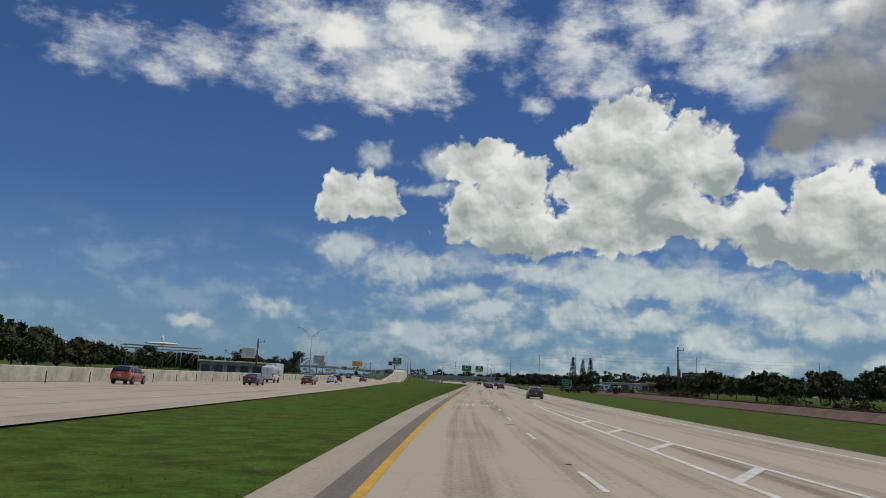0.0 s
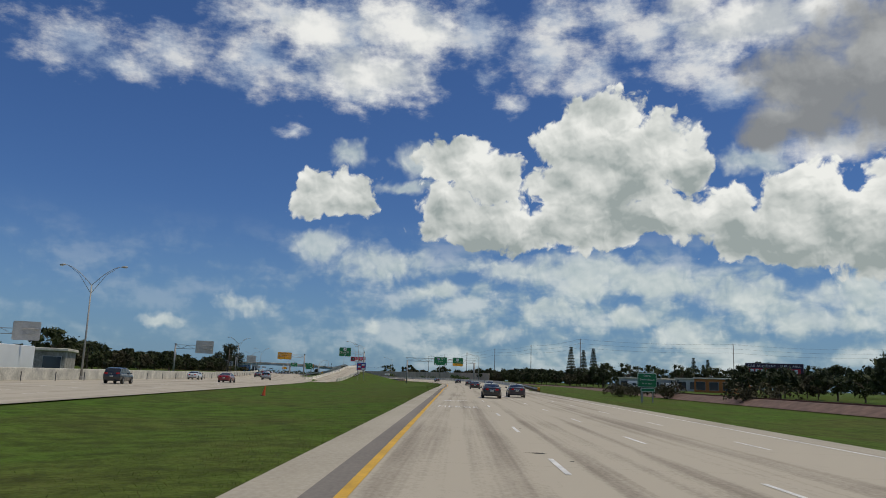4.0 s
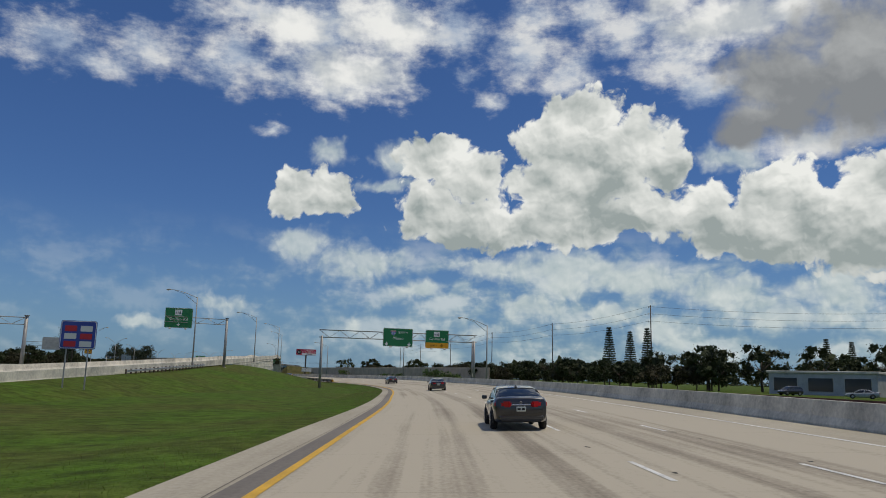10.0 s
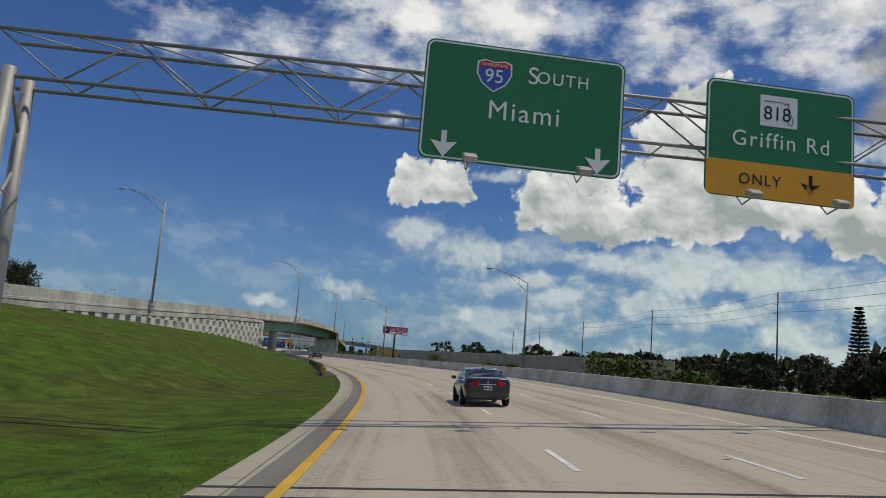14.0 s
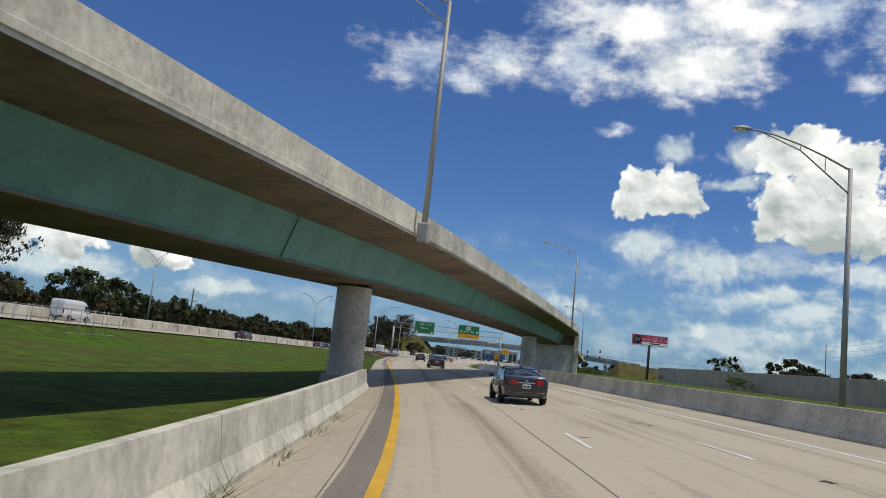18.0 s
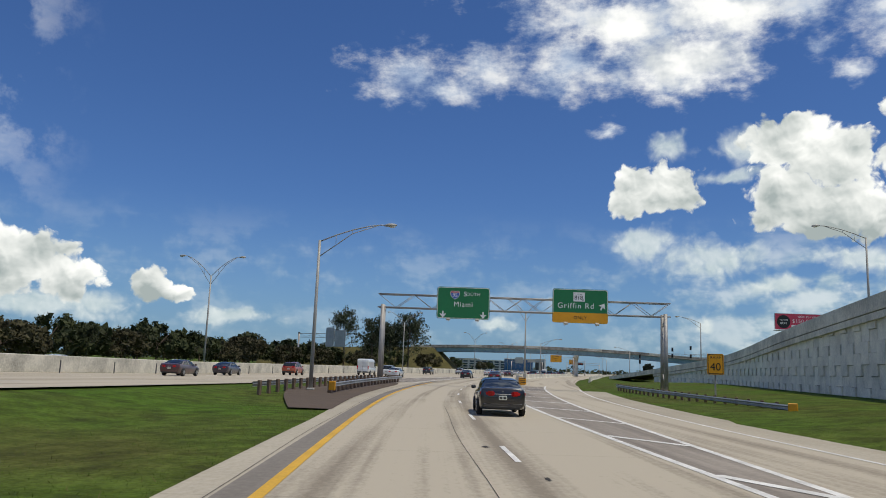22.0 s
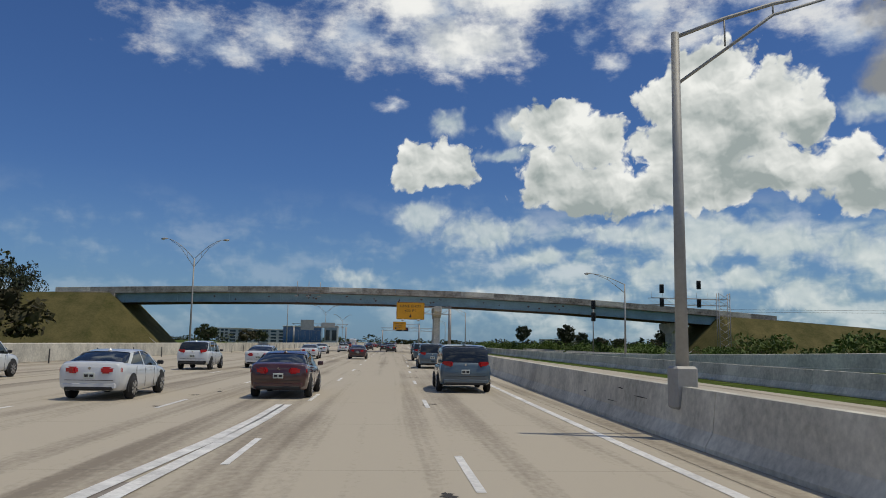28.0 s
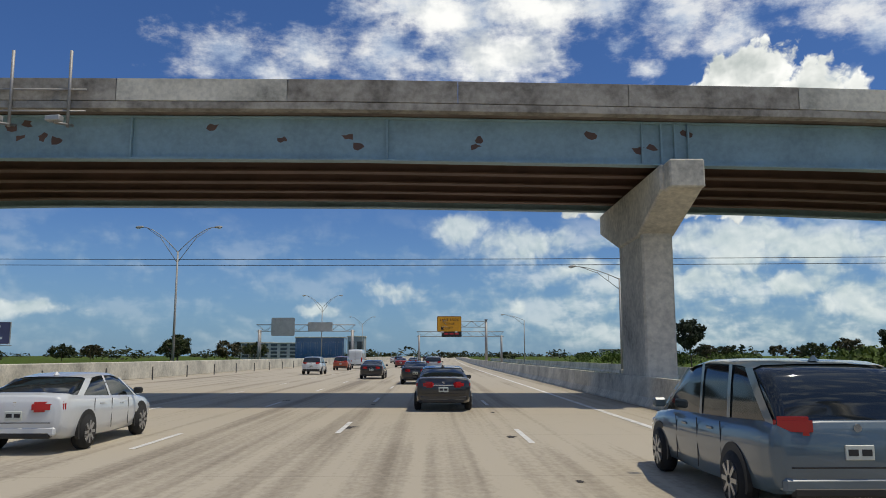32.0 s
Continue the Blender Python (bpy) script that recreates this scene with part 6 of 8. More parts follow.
letters("VOTED", 0.7, M_LEGEND, r_, pose(-5.2, -0.07, 17.5))
letters("BEST", 0.9, M_LEGEND, r_, pose(-5.2, -0.07, 16.7))
r_ = billboard(-232, 1075, 4.2, 13, 4.6, 12, mat("blue_grey_poster", (0.10, 0.10, 0.19), 0.6, var=0.1), "dark blue billboard beyond the overpass")
for z_, w_ in ((7.6, 9), (6.4, 7.5), (5.2, 10)):
    bm = bmesh.new()
    box(bm, (-w_ / 2, -0.05, z_), (w_ / 2, -0.03, z_ + 0.5))
    part("text_bar", bm, M_LEGEND, r_)

# ---- sound wall, railway, far buildings ----
M_BROWN_WALL = mat("brown_sound_wall", (0.54, 0.43, 0.33), 0.9, var=0.15, size=4, fine=3)
root = thing("sound_wall", "long brown rendered wall beyond the road", "wall", kind="structure")
wall_pts = [(62, 585), (42.7, 633.2), (15, 715), (-8, 775), (-25.1, 829.2)]
for (x0, y0), (x1, y1) in zip(wall_pts, wall_pts[1:]):
    d = Vector((x1 - x0, y1 - y0, 0))
    n = int(d.length / 6)
    ang = math.degrees(math.atan2(d.y, d.x))
    for k in range(n):
        q = Vector((x0, y0, 0)) + d * (k / n)
        bm = bevelled_box((0.02, -0.15, -0.8), (d.length / n - 0.02, 0.15, 5.7), 0.03)
        bm.transform(pose(q.x, q.y, 0, 0, 0, ang))
        part("wall_panel", bm, M_BROWN_WALL, root)
M_BALLAST = mat("rust_stained_ballast", (0.16, 0.10, 0.075), 0.95, var=0.3, size=1.5, fine=8, bump=0.6)
rail_off = table((-200, 47), (200, 46), (330, 42), (450, 46), (560, 62), (620, 80))
strip("railway_bed", M_BALLAST, -200, 600, 8, lambda s: [(rail_off(s) - 4.5, -0.5), (rail_off(s) - 2.2, 0.45), (rail_off(s) + 2.2, 0.45), (rail_off(s) + 4.5, -0.5)], axis.at, "rusty brown railway embankment parallel to the road", category="railway")
M_RUST = mat("rusty_rail", (0.14, 0.06, 0.04), 0.7, 0.3, var=0.2)
for o in (-0.75, 0.75):
    strip("rail", M_RUST, -200, 600, 8, lambda s: [(rail_off(s) + o - 0.06, 0.44), (rail_off(s) + o - 0.06, 0.62), (rail_off(s) + o + 0.06, 0.62), (rail_off(s) + o + 0.06, 0.44)], axis.at, "rusty steel rail", category="rail")


def building(name, x, y, w, d, h, heading, wall, label, rows=1, cols=4, roof=0.4, glass=None, door=False):
    """A flat-roofed building with set-in windows on its front, which looks along -y."""
    root = thing(name, label, "building", at=pose(x, y, -0.6, 0, 0, heading))
    bm = bmesh.new()
    box(bm, (-w / 2, 0, 0), (w / 2, d, h))
    part("wall_shell", bm, wall, root)
    part("roof", bevelled_box((-w / 2 - roof, -roof, h), (w / 2 + roof, d + roof, h + 0.5), 0.08), M_BRIDGE, root)
    for i in range(cols):
        for j in range(rows):
            cw, ch = w / cols, (h - 0.6) / rows
            x0, z0 = -w / 2 + cw * (i + 0.16), 0.5 + ch * (j + 0.2)
            f = part("window_frame", bevelled_box((x0 - 0.08, -0.1, z0 - 0.08), (x0 + cw * 0.68 + 0.08, 0.02, z0 + ch * 0.6 + 0.08), 0.02), M_SIGNBACK, root)
            bm = bmesh.new()
            box(bm, (x0, -0.13, z0), (x0 + cw * 0.68, -0.09, z0 + ch * 0.6))
            part("pane", bm, glass or M_PANE, f)
    return root


M_PANE = mat("dark_window_glass", (0.03, 0.04, 0.05), 0.08, var=0.05, spec=0.8)
M_BLUE_GLASS = mat("blue_curtain_glass", (0.04, 0.11, 0.24), 0.1, var=0.1, spec=0.8)
M_STUCCO = mat("pale_stucco", (0.50, 0.49, 0.45), 0.9, var=0.12, size=3, fine=3)
M_STUCCO_G = mat("grey_stucco", (0.40, 0.42, 0.42), 0.9, var=0.15, size=3, fine=3)
building("warehouse", 113.5, 455, 22, 14, 5.2, -52, M_STUCCO_G, "grey low warehouse with roller doors and awnings", 1, 3)
building("warehouse", 131, 436, 18, 12, 5.6, -52, M_STUCCO, "pale low warehouse beyond the railway", 1, 3)
building("shop", 122, 395, 16, 12, 5.5, -52, mat("orange_wall", (0.45, 0.16, 0.04), 0.85, var=0.1), "orange and grey shop behind trees", 1, 3)
building("office_block", -236, 1330, 26, 18, 12, 10, M_BLUE_GLASS, "blue glass office block in the distance", 1, 7, glass=M_BLUE_GLASS)
building("office_block", -217, 1334, 9, 18, 12.5, 10, M_STUCCO_G, "grey wing of the distant office block", 1, 2)
building("warehouse", 12, 1130, 60, 20, 6.5, 0, M_STUCCO, "long pale warehouse beyond the bushes", 1, 8)
building("hangar", -62, 248, 24, 14, 4.6, 16, M_STAIN, "long dull brown low building beyond the median", 1, 6)
for x_, y_, w_, h_ in ((-320, 1500, 60, 12), (-420, 1700, 40, 16), (-20, 1900, 50, 10)):
    building("distant_block", x_, y_, w_, 20, h_, 5, M_STUCCO, "pale distant building on the skyline", 4, 8)
# steel roof frame with a white aircraft-shaped sign, far to the left
root = thing("steel_canopy_frame", "open steel lattice frame carrying a white winged ornament", "steel frame", at=pose(-92, 265, 0, 0, 0, 30))
for i in range(5):
    for j in range(2):
        tube("column", [(-12 + 6 * i, 7 * j, -0.5), (-12 + 6 * i, 7 * j, 8.6)], 0.14, M_GALV, root, 6)
        if i < 4:
            tube("brace", [(-12 + 6 * i, 7 * j, 0.5), (-6 + 6 * i, 7 * j, 8.3)], 0.07, M_GALV, root, 5)
for j in range(2):
    for z in (7.6, 8.6):
        tube("beam", [(-13, 7 * j, z), (13, 7 * j, z)], 0.16, M_GALV, root, 6)
bm = bmesh.new()
bmesh.ops.create_uvsphere(bm, u_segments=14, v_segments=10, radius=1.0, matrix=pose(0, 3.5, 9.6) @ Matrix.Diagonal((6.0, 0.9, 0.5, 1)))
bmesh.ops.create_uvsphere(bm, u_segments=12, v_segments=8, radius=1.0, matrix=pose(0, 3.5, 10.4) @ Matrix.Diagonal((0.6, 0.6, 2.0, 1)))
part("winged_ornament", bm, M_LEGEND, root, "white winged ornament", smooth=True)


# ---- vehicles ----
M_TYRE = mat("tyre_rubber", (0.018, 0.018, 0.018), 0.85, var=0.1)
M_RIM = mat("alloy_rim", (0.45, 0.45, 0.46), 0.3, 0.9, var=0.05)
M_GLASS = mat("tinted_car_glass", (0.012, 0.016, 0.018), 0.05, var=0.02, spec=0.7)
M_TAIL = mat("red_tail_lamp", (0.42, 0.012, 0.015), 0.15, var=0.05, spec=0.6)
M_CHROME = mat("chrome_trim", (0.7, 0.7, 0.7), 0.12, 1.0, var=0.02)
M_PLASTIC = mat("black_trim_plastic", (0.02, 0.02, 0.02), 0.6, var=0.05)
M_PLATE = mat("number_plate_white", (0.55, 0.58, 0.52), 0.5, var=0.03)


def paint(name, c):
    return mat(name, c, 0.3, 0.0, var=0.03, size=1, fine=30, coat=1.0)


PAINTS = {"black": paint("black_car_paint", (0.008, 0.008, 0.010)), "white": paint("white_car_paint", (0.62, 0.64, 0.64)), "red": paint("red_car_paint", (0.20, 0.012, 0.015)),
          "plum": paint("dark_plum_car_paint", (0.022, 0.013, 0.026)), "blue": paint("steel_blue_car_paint", (0.075, 0.115, 0.145)), "silver": paint("silver_car_paint", (0.33, 0.34, 0.35)),
          "orange": paint("orange_car_paint", (0.36, 0.06, 0.015)), "maroon": paint("maroon_car_paint", (0.055, 0.012, 0.012))}
# stations along the car from tail to nose: place, underside, shoulder height, half width; then roof line: place, height
SHAPES = {
    "sedan": dict(body=[(-2.44, 0.50, 0.92, 0.74), (-2.38, 0.36, 1.05, 0.86), (-2.15, 0.27, 1.10, 0.91), (-1.3, 0.21, 1.04, 0.925), (0.0, 0.19, 0.98, 0.93), (1.2, 0.21, 0.93, 0.92), (1.85, 0.24, 0.85, 0.88), (2.28, 0.32, 0.74, 0.80), (2.44, 0.44, 0.62, 0.64)],
                  roof=[(-1.98, 1.09), (-1.55, 1.25), (-1.05, 1.40), (-0.45, 1.465), (0.15, 1.455), (0.5, 1.39), (0.95, 1.18), (1.38, 0.97)], roofw=0.60, wheel=(1.42, 0.335)),
    "suv": dict(body=[(-2.22, 0.55, 1.02, 0.80), (-2.16, 0.40, 1.12, 0.90), (-1.9, 0.32, 1.13, 0.93), (-1.0, 0.27, 1.10, 0.94), (0.0, 0.25, 1.07, 0.945), (1.1, 0.27, 1.04, 0.93), (1.75, 0.30, 0.97, 0.90), (2.1, 0.38, 0.84, 0.82), (2.26, 0.5, 0.7, 0.66)],
                roof=[(-2.16, 1.12), (-2.0, 1.42), (-1.8, 1.62), (-1.2, 1.70), (-0.2, 1.72), (0.35, 1.66), (0.8, 1.40), (1.25, 1.06)], roofw=0.68, wheel=(1.34, 0.36)),
    "minivan": dict(body=[(-2.54, 0.52, 0.98, 0.84), (-2.48, 0.36, 1.08, 0.94), (-2.2, 0.28, 1.10, 0.97), (-1.2, 0.22, 1.06, 0.98), (0.0, 0.2, 1.03, 0.985), (1.2, 0.22, 1.0, 0.97), (1.9, 0.26, 0.92, 0.93), (2.4, 0.36, 0.78, 0.82), (2.54, 0.48, 0.64, 0.66)],
                    roof=[(-2.46, 1.08), (-2.34, 1.40), (-2.15, 1.66), (-1.6, 1.76), (-0.4, 1.78), (0.3, 1.70), (0.95, 1.38), (1.6, 0.99)], roofw=0.74, wheel=(1.5, 0.34)),
    "van": dict(body=[(-3.0, 0.6, 1.15, 0.98), (-2.96, 0.5, 1.3, 1.0), (-2.6, 0.42, 1.3, 1.02), (-1.0, 0.36, 1.28, 1.03), (0.6, 0.36, 1.26, 1.03), (1.7, 0.38, 1.22, 1.0), (2.5, 0.42, 1.1, 0.96), (2.85, 0.5, 0.95, 0.86), (3.0, 0.6, 0.8, 0.7)],
                roof=[(-2.99, 1.3), (-2.97, 2.5), (-2.8, 2.68), (-1.0, 2.72), (0.6, 2.70), (1.2, 2.55), (1.9, 1.95), (2.5, 1.2)], roofw=0.86, wheel=(1.75, 0.36)),
}


def loft(rings):
    bm = bmesh.new()
    vs = [[bm.verts.new(p) for p in r] for r in rings]
    n = len(rings[0])
    for a, b in zip(vs, vs[1:]):
        for k in range(n - 1):
            bm.faces.new((a[k], a[k + 1], b[k + 1], b[k]))
    bm.faces.new(vs[0])
    bm.faces.new(vs[-1][::-1])
    bmesh.ops.remove_doubles(bm, verts=bm.verts, dist=0.0005)
    bmesh.ops.recalc_face_normals(bm, faces=bm.faces)
    return bm


def fine(stations, n):
    a = np.array(stations, float)
    t = np.linspace(0, len(a) - 1, n)
    k = np.arange(len(a))
    # smooth the station tables a little
    return np.stack([np.interp(t, k, a[:, c]) for c in range(a.shape[1])], 1)


CAR_CACHE = {}


def car_mesh(kind, colour, label, tail="wide", chrome=False):
    sh = SHAPES[kind]
    root = thing({"sedan": "sedan_car", "suv": "suv_car", "minivan": "minivan", "van": "cargo_van"}[kind], label, "van" if kind == "van" else "car")
    body_m = PAINTS[colour]
    rings = []
    for y, zb, zt, w in fine(sh["body"], 33):
        half = [(w * 0.82, zb), (w * 0.95, zb + 0.06), (w * 0.985, zb + (zt - zb) * 0.32), (w, zb + (zt - zb) * 0.58), (w * 0.985, zb + (zt - zb) * 0.82), (w * 0.93, zt - 0.02), (w * 0.84, zt + 0.015), (w * 0.4, zt + 0.035)]
        rings.append([(-x, y, z) for x, z in half] + [(x, y, z) for x, z in half[::-1]] + [(-half[0][0], y, half[0][1])])
    body = part("body", loft(rings), body_m, root, smooth=True)
    yb, wb = np.array([b[0] for b in sh["body"]]), np.array([b[3] for b in sh["body"]])
    zb_ = np.array([b[2] for b in sh["body"]])
    rl = fine(sh["roof"], 25)
    rings, top = [], []
    zmax = max(r[1] for r in sh["roof"])
    rw = sh["roofw"]

    def cab_half(y, z):
        base_w, base_z = np.interp(y, yb, wb) * 0.90, np.interp(y, yb, zb_) - 0.03
        k = max(0.0, (z - base_z) / max(0.05, zmax - base_z))
        wt = base_w + (rw * 1.12 - base_w) * min(1, k)
        return [(base_w, base_z), (base_w + (wt - base_w) * 0.55, base_z + (z - base_z) * 0.6), (wt, z - 0.07 * min(1, k)), (wt * 0.86, z - 0.015), (wt * 0.4, z)]

    for y, z in rl:
        half = cab_half(y, z)
        rings.append([(-x, y, q) for x, q in half] + [(x, y, q) for x, q in half[::-1]])
    solid = kind == "van"
    cab = part("cabin", loft(rings), body_m if solid else M_GLASS, root, "" if solid else "dark tinted windows", smooth=True)
    # roof skin and pillars, a little proud of the glass
    y0 = next(y for y, z in rl if z > zmax * (0.955 if kind != "sedan" else 0.955))
    y1 = next(y for y, z in rl[::-1] if z > zmax * 0.95)
    bm = bmesh.new()
    rows = []
    for y in np.linspace(y0 - 0.05, y1 + 0.08, 9):
        z = np.interp(y, rl[:, 0], rl[:, 1])
        half = cab_half(y, z)[2:]
        rows.append([bm.verts.new((sx * x * 1.012, y, q + 0.014)) for sx, pts in ((-1, half), (1, half[::-1])) for x, q in pts])
    for a, b in zip(rows, rows[1:]):
        for k in range(len(a) - 1):
            bm.faces.new((a[k], a[k + 1], b[k + 1], b[k]))
    if not solid:
        part("roof", bm, body_m, root, smooth=True)
    else:
        bm.free()

    def pillar(ya, yb_, width):
        for e in (-1, 1):
            bm = bmesh.new()
            lo, hi = cab_half(ya, np.interp(ya, rl[:, 0], rl[:, 1])), cab_half(yb_, np.interp(yb_, rl[:, 0], rl[:, 1]))
            za, zb2 = lo[0][1], hi[2][1] + 0.02
            mid = [(e * (lo[0][0] + 0.012), ya, za), (e * (0.5 * (lo[0][0] + hi[2][0]) + 0.02), (ya + yb_) / 2, (za + zb2) / 2), (e * (hi[2][0] + 0.012), yb_, zb2)]
            vs = [[bm.verts.new((x, y + dy, z)) for x, y, z in mid] for dy in (-width / 2, width / 2)]
            for k in range(2):
                bm.faces.new((vs[0][k], vs[0][k + 1], vs[1][k + 1], vs[1][k]))
            part("pillar", bm, body_m, root, smooth=True)

    yr, yf = rl[0][0], rl[-1][0]
    if not solid:
        pillar(yr + 0.34 if kind == "sedan" else yr + 0.12, y0 + 0.02, 0.30 if kind == "sedan" else 0.22)
        pillar(-0.22, -0.3, 0.09)
        pillar(yf - 0.12, y1 + 0.02, 0.09)
        if kind in ("suv", "minivan"):
            pillar(-1.2, -1.25, 0.1)
    else:
        for e in (-1, 1):
            bm = bmesh.new()
            bm.faces.new([bm.verts.new((e * x, y, z)) for x, y, z in ((1.0, 1.15, 1.45), (1.0, 2.15, 1.45), (0.95, 1.75, 2.05), (0.94, 1.15, 2.2))])
            part("side_window", bm, M_GLASS, root)
    # wheels
    wy, wr = sh["wheel"]
    for sy in (-1, 1):
        for sx in (-1, 1):
            wx = np.interp(sy * wy, yb, wb)
            bm = bmesh.new()
            bmesh.ops.create_cone(bm, cap_ends=True, segments=24, radius1=wr + 0.075, radius2=wr + 0.075, depth=0.06, matrix=pose(sx * (wx - 0.022), sy * wy, wr + 0.03, 0, 90, 0))
            for v in bm.verts:
                v.co.z = max(v.co.z, 0.22)
            part("wheel_arch", bm, M_PLASTIC, root)
            cx = sx * (wx - 0.07)
            bm = bmesh.new()
            bmesh.ops.create_cone(bm, cap_ends=True, segments=28, radius1=wr, radius2=wr, depth=0.22, matrix=pose(cx, sy * wy, wr, 0, 90, 0))
            bmesh.ops.bevel(bm, geom=[e for e in bm.edges if len(e.link_faces) == 2 and abs(e.calc_face_angle(0)) > 1], offset=0.03, segments=2, affect="EDGES")
            ty = part("wheel", bm, M_TYRE, root, "black tyre", smooth=True)
            bm = bmesh.new()
            bmesh.ops.create_cone(bm, cap_ends=True, segments=24, radius1=wr * 0.68, radius2=wr * 0.68, depth=0.02, matrix=pose(cx + sx * 0.112, sy * wy, wr, 0, 90, 0))
            part("rim", bm, M_PLASTIC, ty)
            bm = bmesh.new()
            for k in range(8):
                pos = len(bm.verts)
                vs = box(bm, (-0.012, -0.028, 0.05), (0.012, 0.028, wr * 0.66))
                bmesh.ops.transform(bm, matrix=pose(cx + sx * 0.125, sy * wy, wr, 0, 0, 0) @ Matrix.Rotation(2 * math.pi * k / 8, 4, "X"), verts=vs)
            part("spokes", bm, M_RIM, ty, "alloy spokes", kind="stuff")
    # tail: lamps, plate, bumper, trim
    y_t, (zbt, ztt, w_t) = sh["body"][0][0], sh["body"][1][1:]
    lamp_z = ztt - 0.17 if kind in ("sedan",) else ztt - 0.02
    for e in (-1, 1):
        if kind in ("sedan",):
            bm = bevelled_box((-0.29, -0.06, -0.095), (0.29, 0.16, 0.095), 0.04, 2)
            bm.transform(pose(e * (w_t - 0.24), y_t + 0.045, lamp_z, 0, 0, e * 24))
        elif kind == "van":
            bm = bevelled_box((-0.08, -0.03, -0.3), (0.08, 0.1, 0.3), 0.03)
            bm.transform(pose(e * (w_t - 0.08), y_t + 0.0, 1.25))
        else:
            bm = bevelled_box((-0.2, -0.05, -0.10), (0.2, 0.14, 0.10), 0.04, 2)
            bm.transform(pose(e * (w_t - 0.25), y_t + 0.045, lamp_z, 0, 0, e * 22))
        part("tail_lamp", bm, M_TAIL, root, "red tail lamp")
        bm = bevelled_box((-0.22, -0.1, -0.06), (0.22, 0.1, 0.06), 0.04)
        bm.transform(pose(e * (sh["body"][-2][3] - 0.2), sh["body"][-2][0] - 0.03, sh["body"][-2][2] - 0.06, 0, 0, -e * 35))
        part("headlamp", bm, M_CHROME, root)
        bm = bevelled_box((-0.1, -0.05, -0.07), (0.1, 0.06, 0.07), 0.03)
        my = rl[-1][0] - 0.42
        bm.transform(pose(e * (np.interp(my, yb, wb) + 0.07), my, np.interp(my, yb, zb_) + 0.1))
        part("wing_mirror", bm, M_PLASTIC if colour in ("white", "silver") else body_m, root)
        for hy in (0.25, -0.75):
            bm = bevelled_box((-0.012, -0.1, -0.018), (0.012, 0.1, 0.018), 0.008)
            bm.transform(pose(e * (np.interp(hy, yb, wb) * 0.99), hy, np.interp(hy, yb, zb_) - 0.16))
            part("door_handle", bm, M_CHROME if chrome else body_m, root)
        if kind != "van":
            bm = bmesh.new()
            for sy in (0.62, -0.28, -1.12):
                x = e * (np.interp(sy, yb, wb) * 0.994 + 0.004)
                box(bm, (min(x, x - e * 0.01), sy - 0.006, 0.32), (max(x, x - e * 0.01), sy + 0.006, np.interp(sy, yb, zb_) - 0.06))
            part("door_gaps", bm, M_PLASTIC, root)
    bm = bevelled_box((-w_t * 0.9, -0.05, -0.09), (w_t * 0.9, 0.14, 0.09), 0.04)
    bm.transform(pose(0, y_t + 0.04, zbt + 0.07))
    part("rear_bumper", bm, M_PLASTIC if kind in ("suv", "van") else body_m, root)
    if kind != "van":
        bm = bevelled_box((-w_t * 0.8, -0.02, -0.06), (w_t * 0.8, 0.12, 0.06), 0.03)
        bm.transform(pose(0, y_t + 0.0, zbt + 0.0))
        part("rear_valance", bm, M_PLASTIC, root, "black lower valance")
        bm = bmesh.new()
        box(bm, (-w_t * 0.8, y_t - 0.006, ztt - 0.47), (w_t * 0.8, y_t + 0.05, ztt - 0.455))
        part("boot_gap", bm, M_PLASTIC, root)
    bm = bevelled_box((-0.16, -0.012, -0.08), (0.16, 0.012, 0.08), 0.008)
    pz = ztt - 0.33 if kind == "sedan" else (ztt - 0.3 if kind != "van" else 0.62)
    bm.transform(pose(0, y_t - 0.012 + (0.0 if pz < 0.9 else 0.02), pz))
    pl = part("number_plate", bm, M_PLATE, root, "pale number plate with dark bars")
    bm = bmesh.new()
    for e in (-1, 1):
        box(bm, (e * 0.075 - 0.055, y_t - 0.028, pz - 0.035), (e * 0.075 + 0.055, y_t - 0.022, pz + 0.035))
    part("plate_bars", bm, M_PLASTIC, pl)
    if chrome:
        bm = bevelled_box((-0.5, -0.015, -0.014), (0.5, 0.015, 0.014), 0.006)
        bm.transform(pose(0, y_t + 0.0, lamp_z - 0.02))
        part("chrome_strip", bm, M_CHROME, root)
    bm = bmesh.new()
    bmesh.ops.create_cone(bm, cap_ends=True, segments=14, radius1=0.045, radius2=0.045, depth=0.02, matrix=pose(0, y_t + (0.0 if kind != "sedan" else 0.01), lamp_z + (0.05 if kind == "sedan" else -0.02), 90))
    part("badge", bm, M_CHROME, root)
    if kind != "van":
        for e in (-1, 1):
            bm = bevelled_box((-0.09, -0.02, -0.03), (0.09, 0.03, 0.03), 0.015)
            bm.transform(pose(e * w_t * 0.62, y_t + 0.03, zbt - 0.02))
            part("exhaust", bm, M_CHROME, root)
        bm = bmesh.new()
        bmesh.ops.create_cone(bm, cap_ends=True, segments=6, radius1=0.07, radius2=0.01, depth=0.07, matrix=pose(0, y0 + 0.12, np.interp(y0 + 0.12, rl[:, 0], rl[:, 1]) + 0.05))
        part("antenna_fin", bm, body_m, root)
    else:
        for e in (-1, 1):
            bm = bmesh.new()
            box(bm, (e * 0.46 - 0.36, y_t - 0.006, 1.55), (e * 0.46 + 0.36, y_t + 0.02, 2.2))
            part("rear_window", bm, PAINTS[colour], root)
        bm = bmesh.new()
        box(bm, (-0.008, y_t - 0.012, 0.7), (0.008, y_t + 0.02, 2.55))
        part("door_gap", bm, M_PLASTIC, root)
    return root


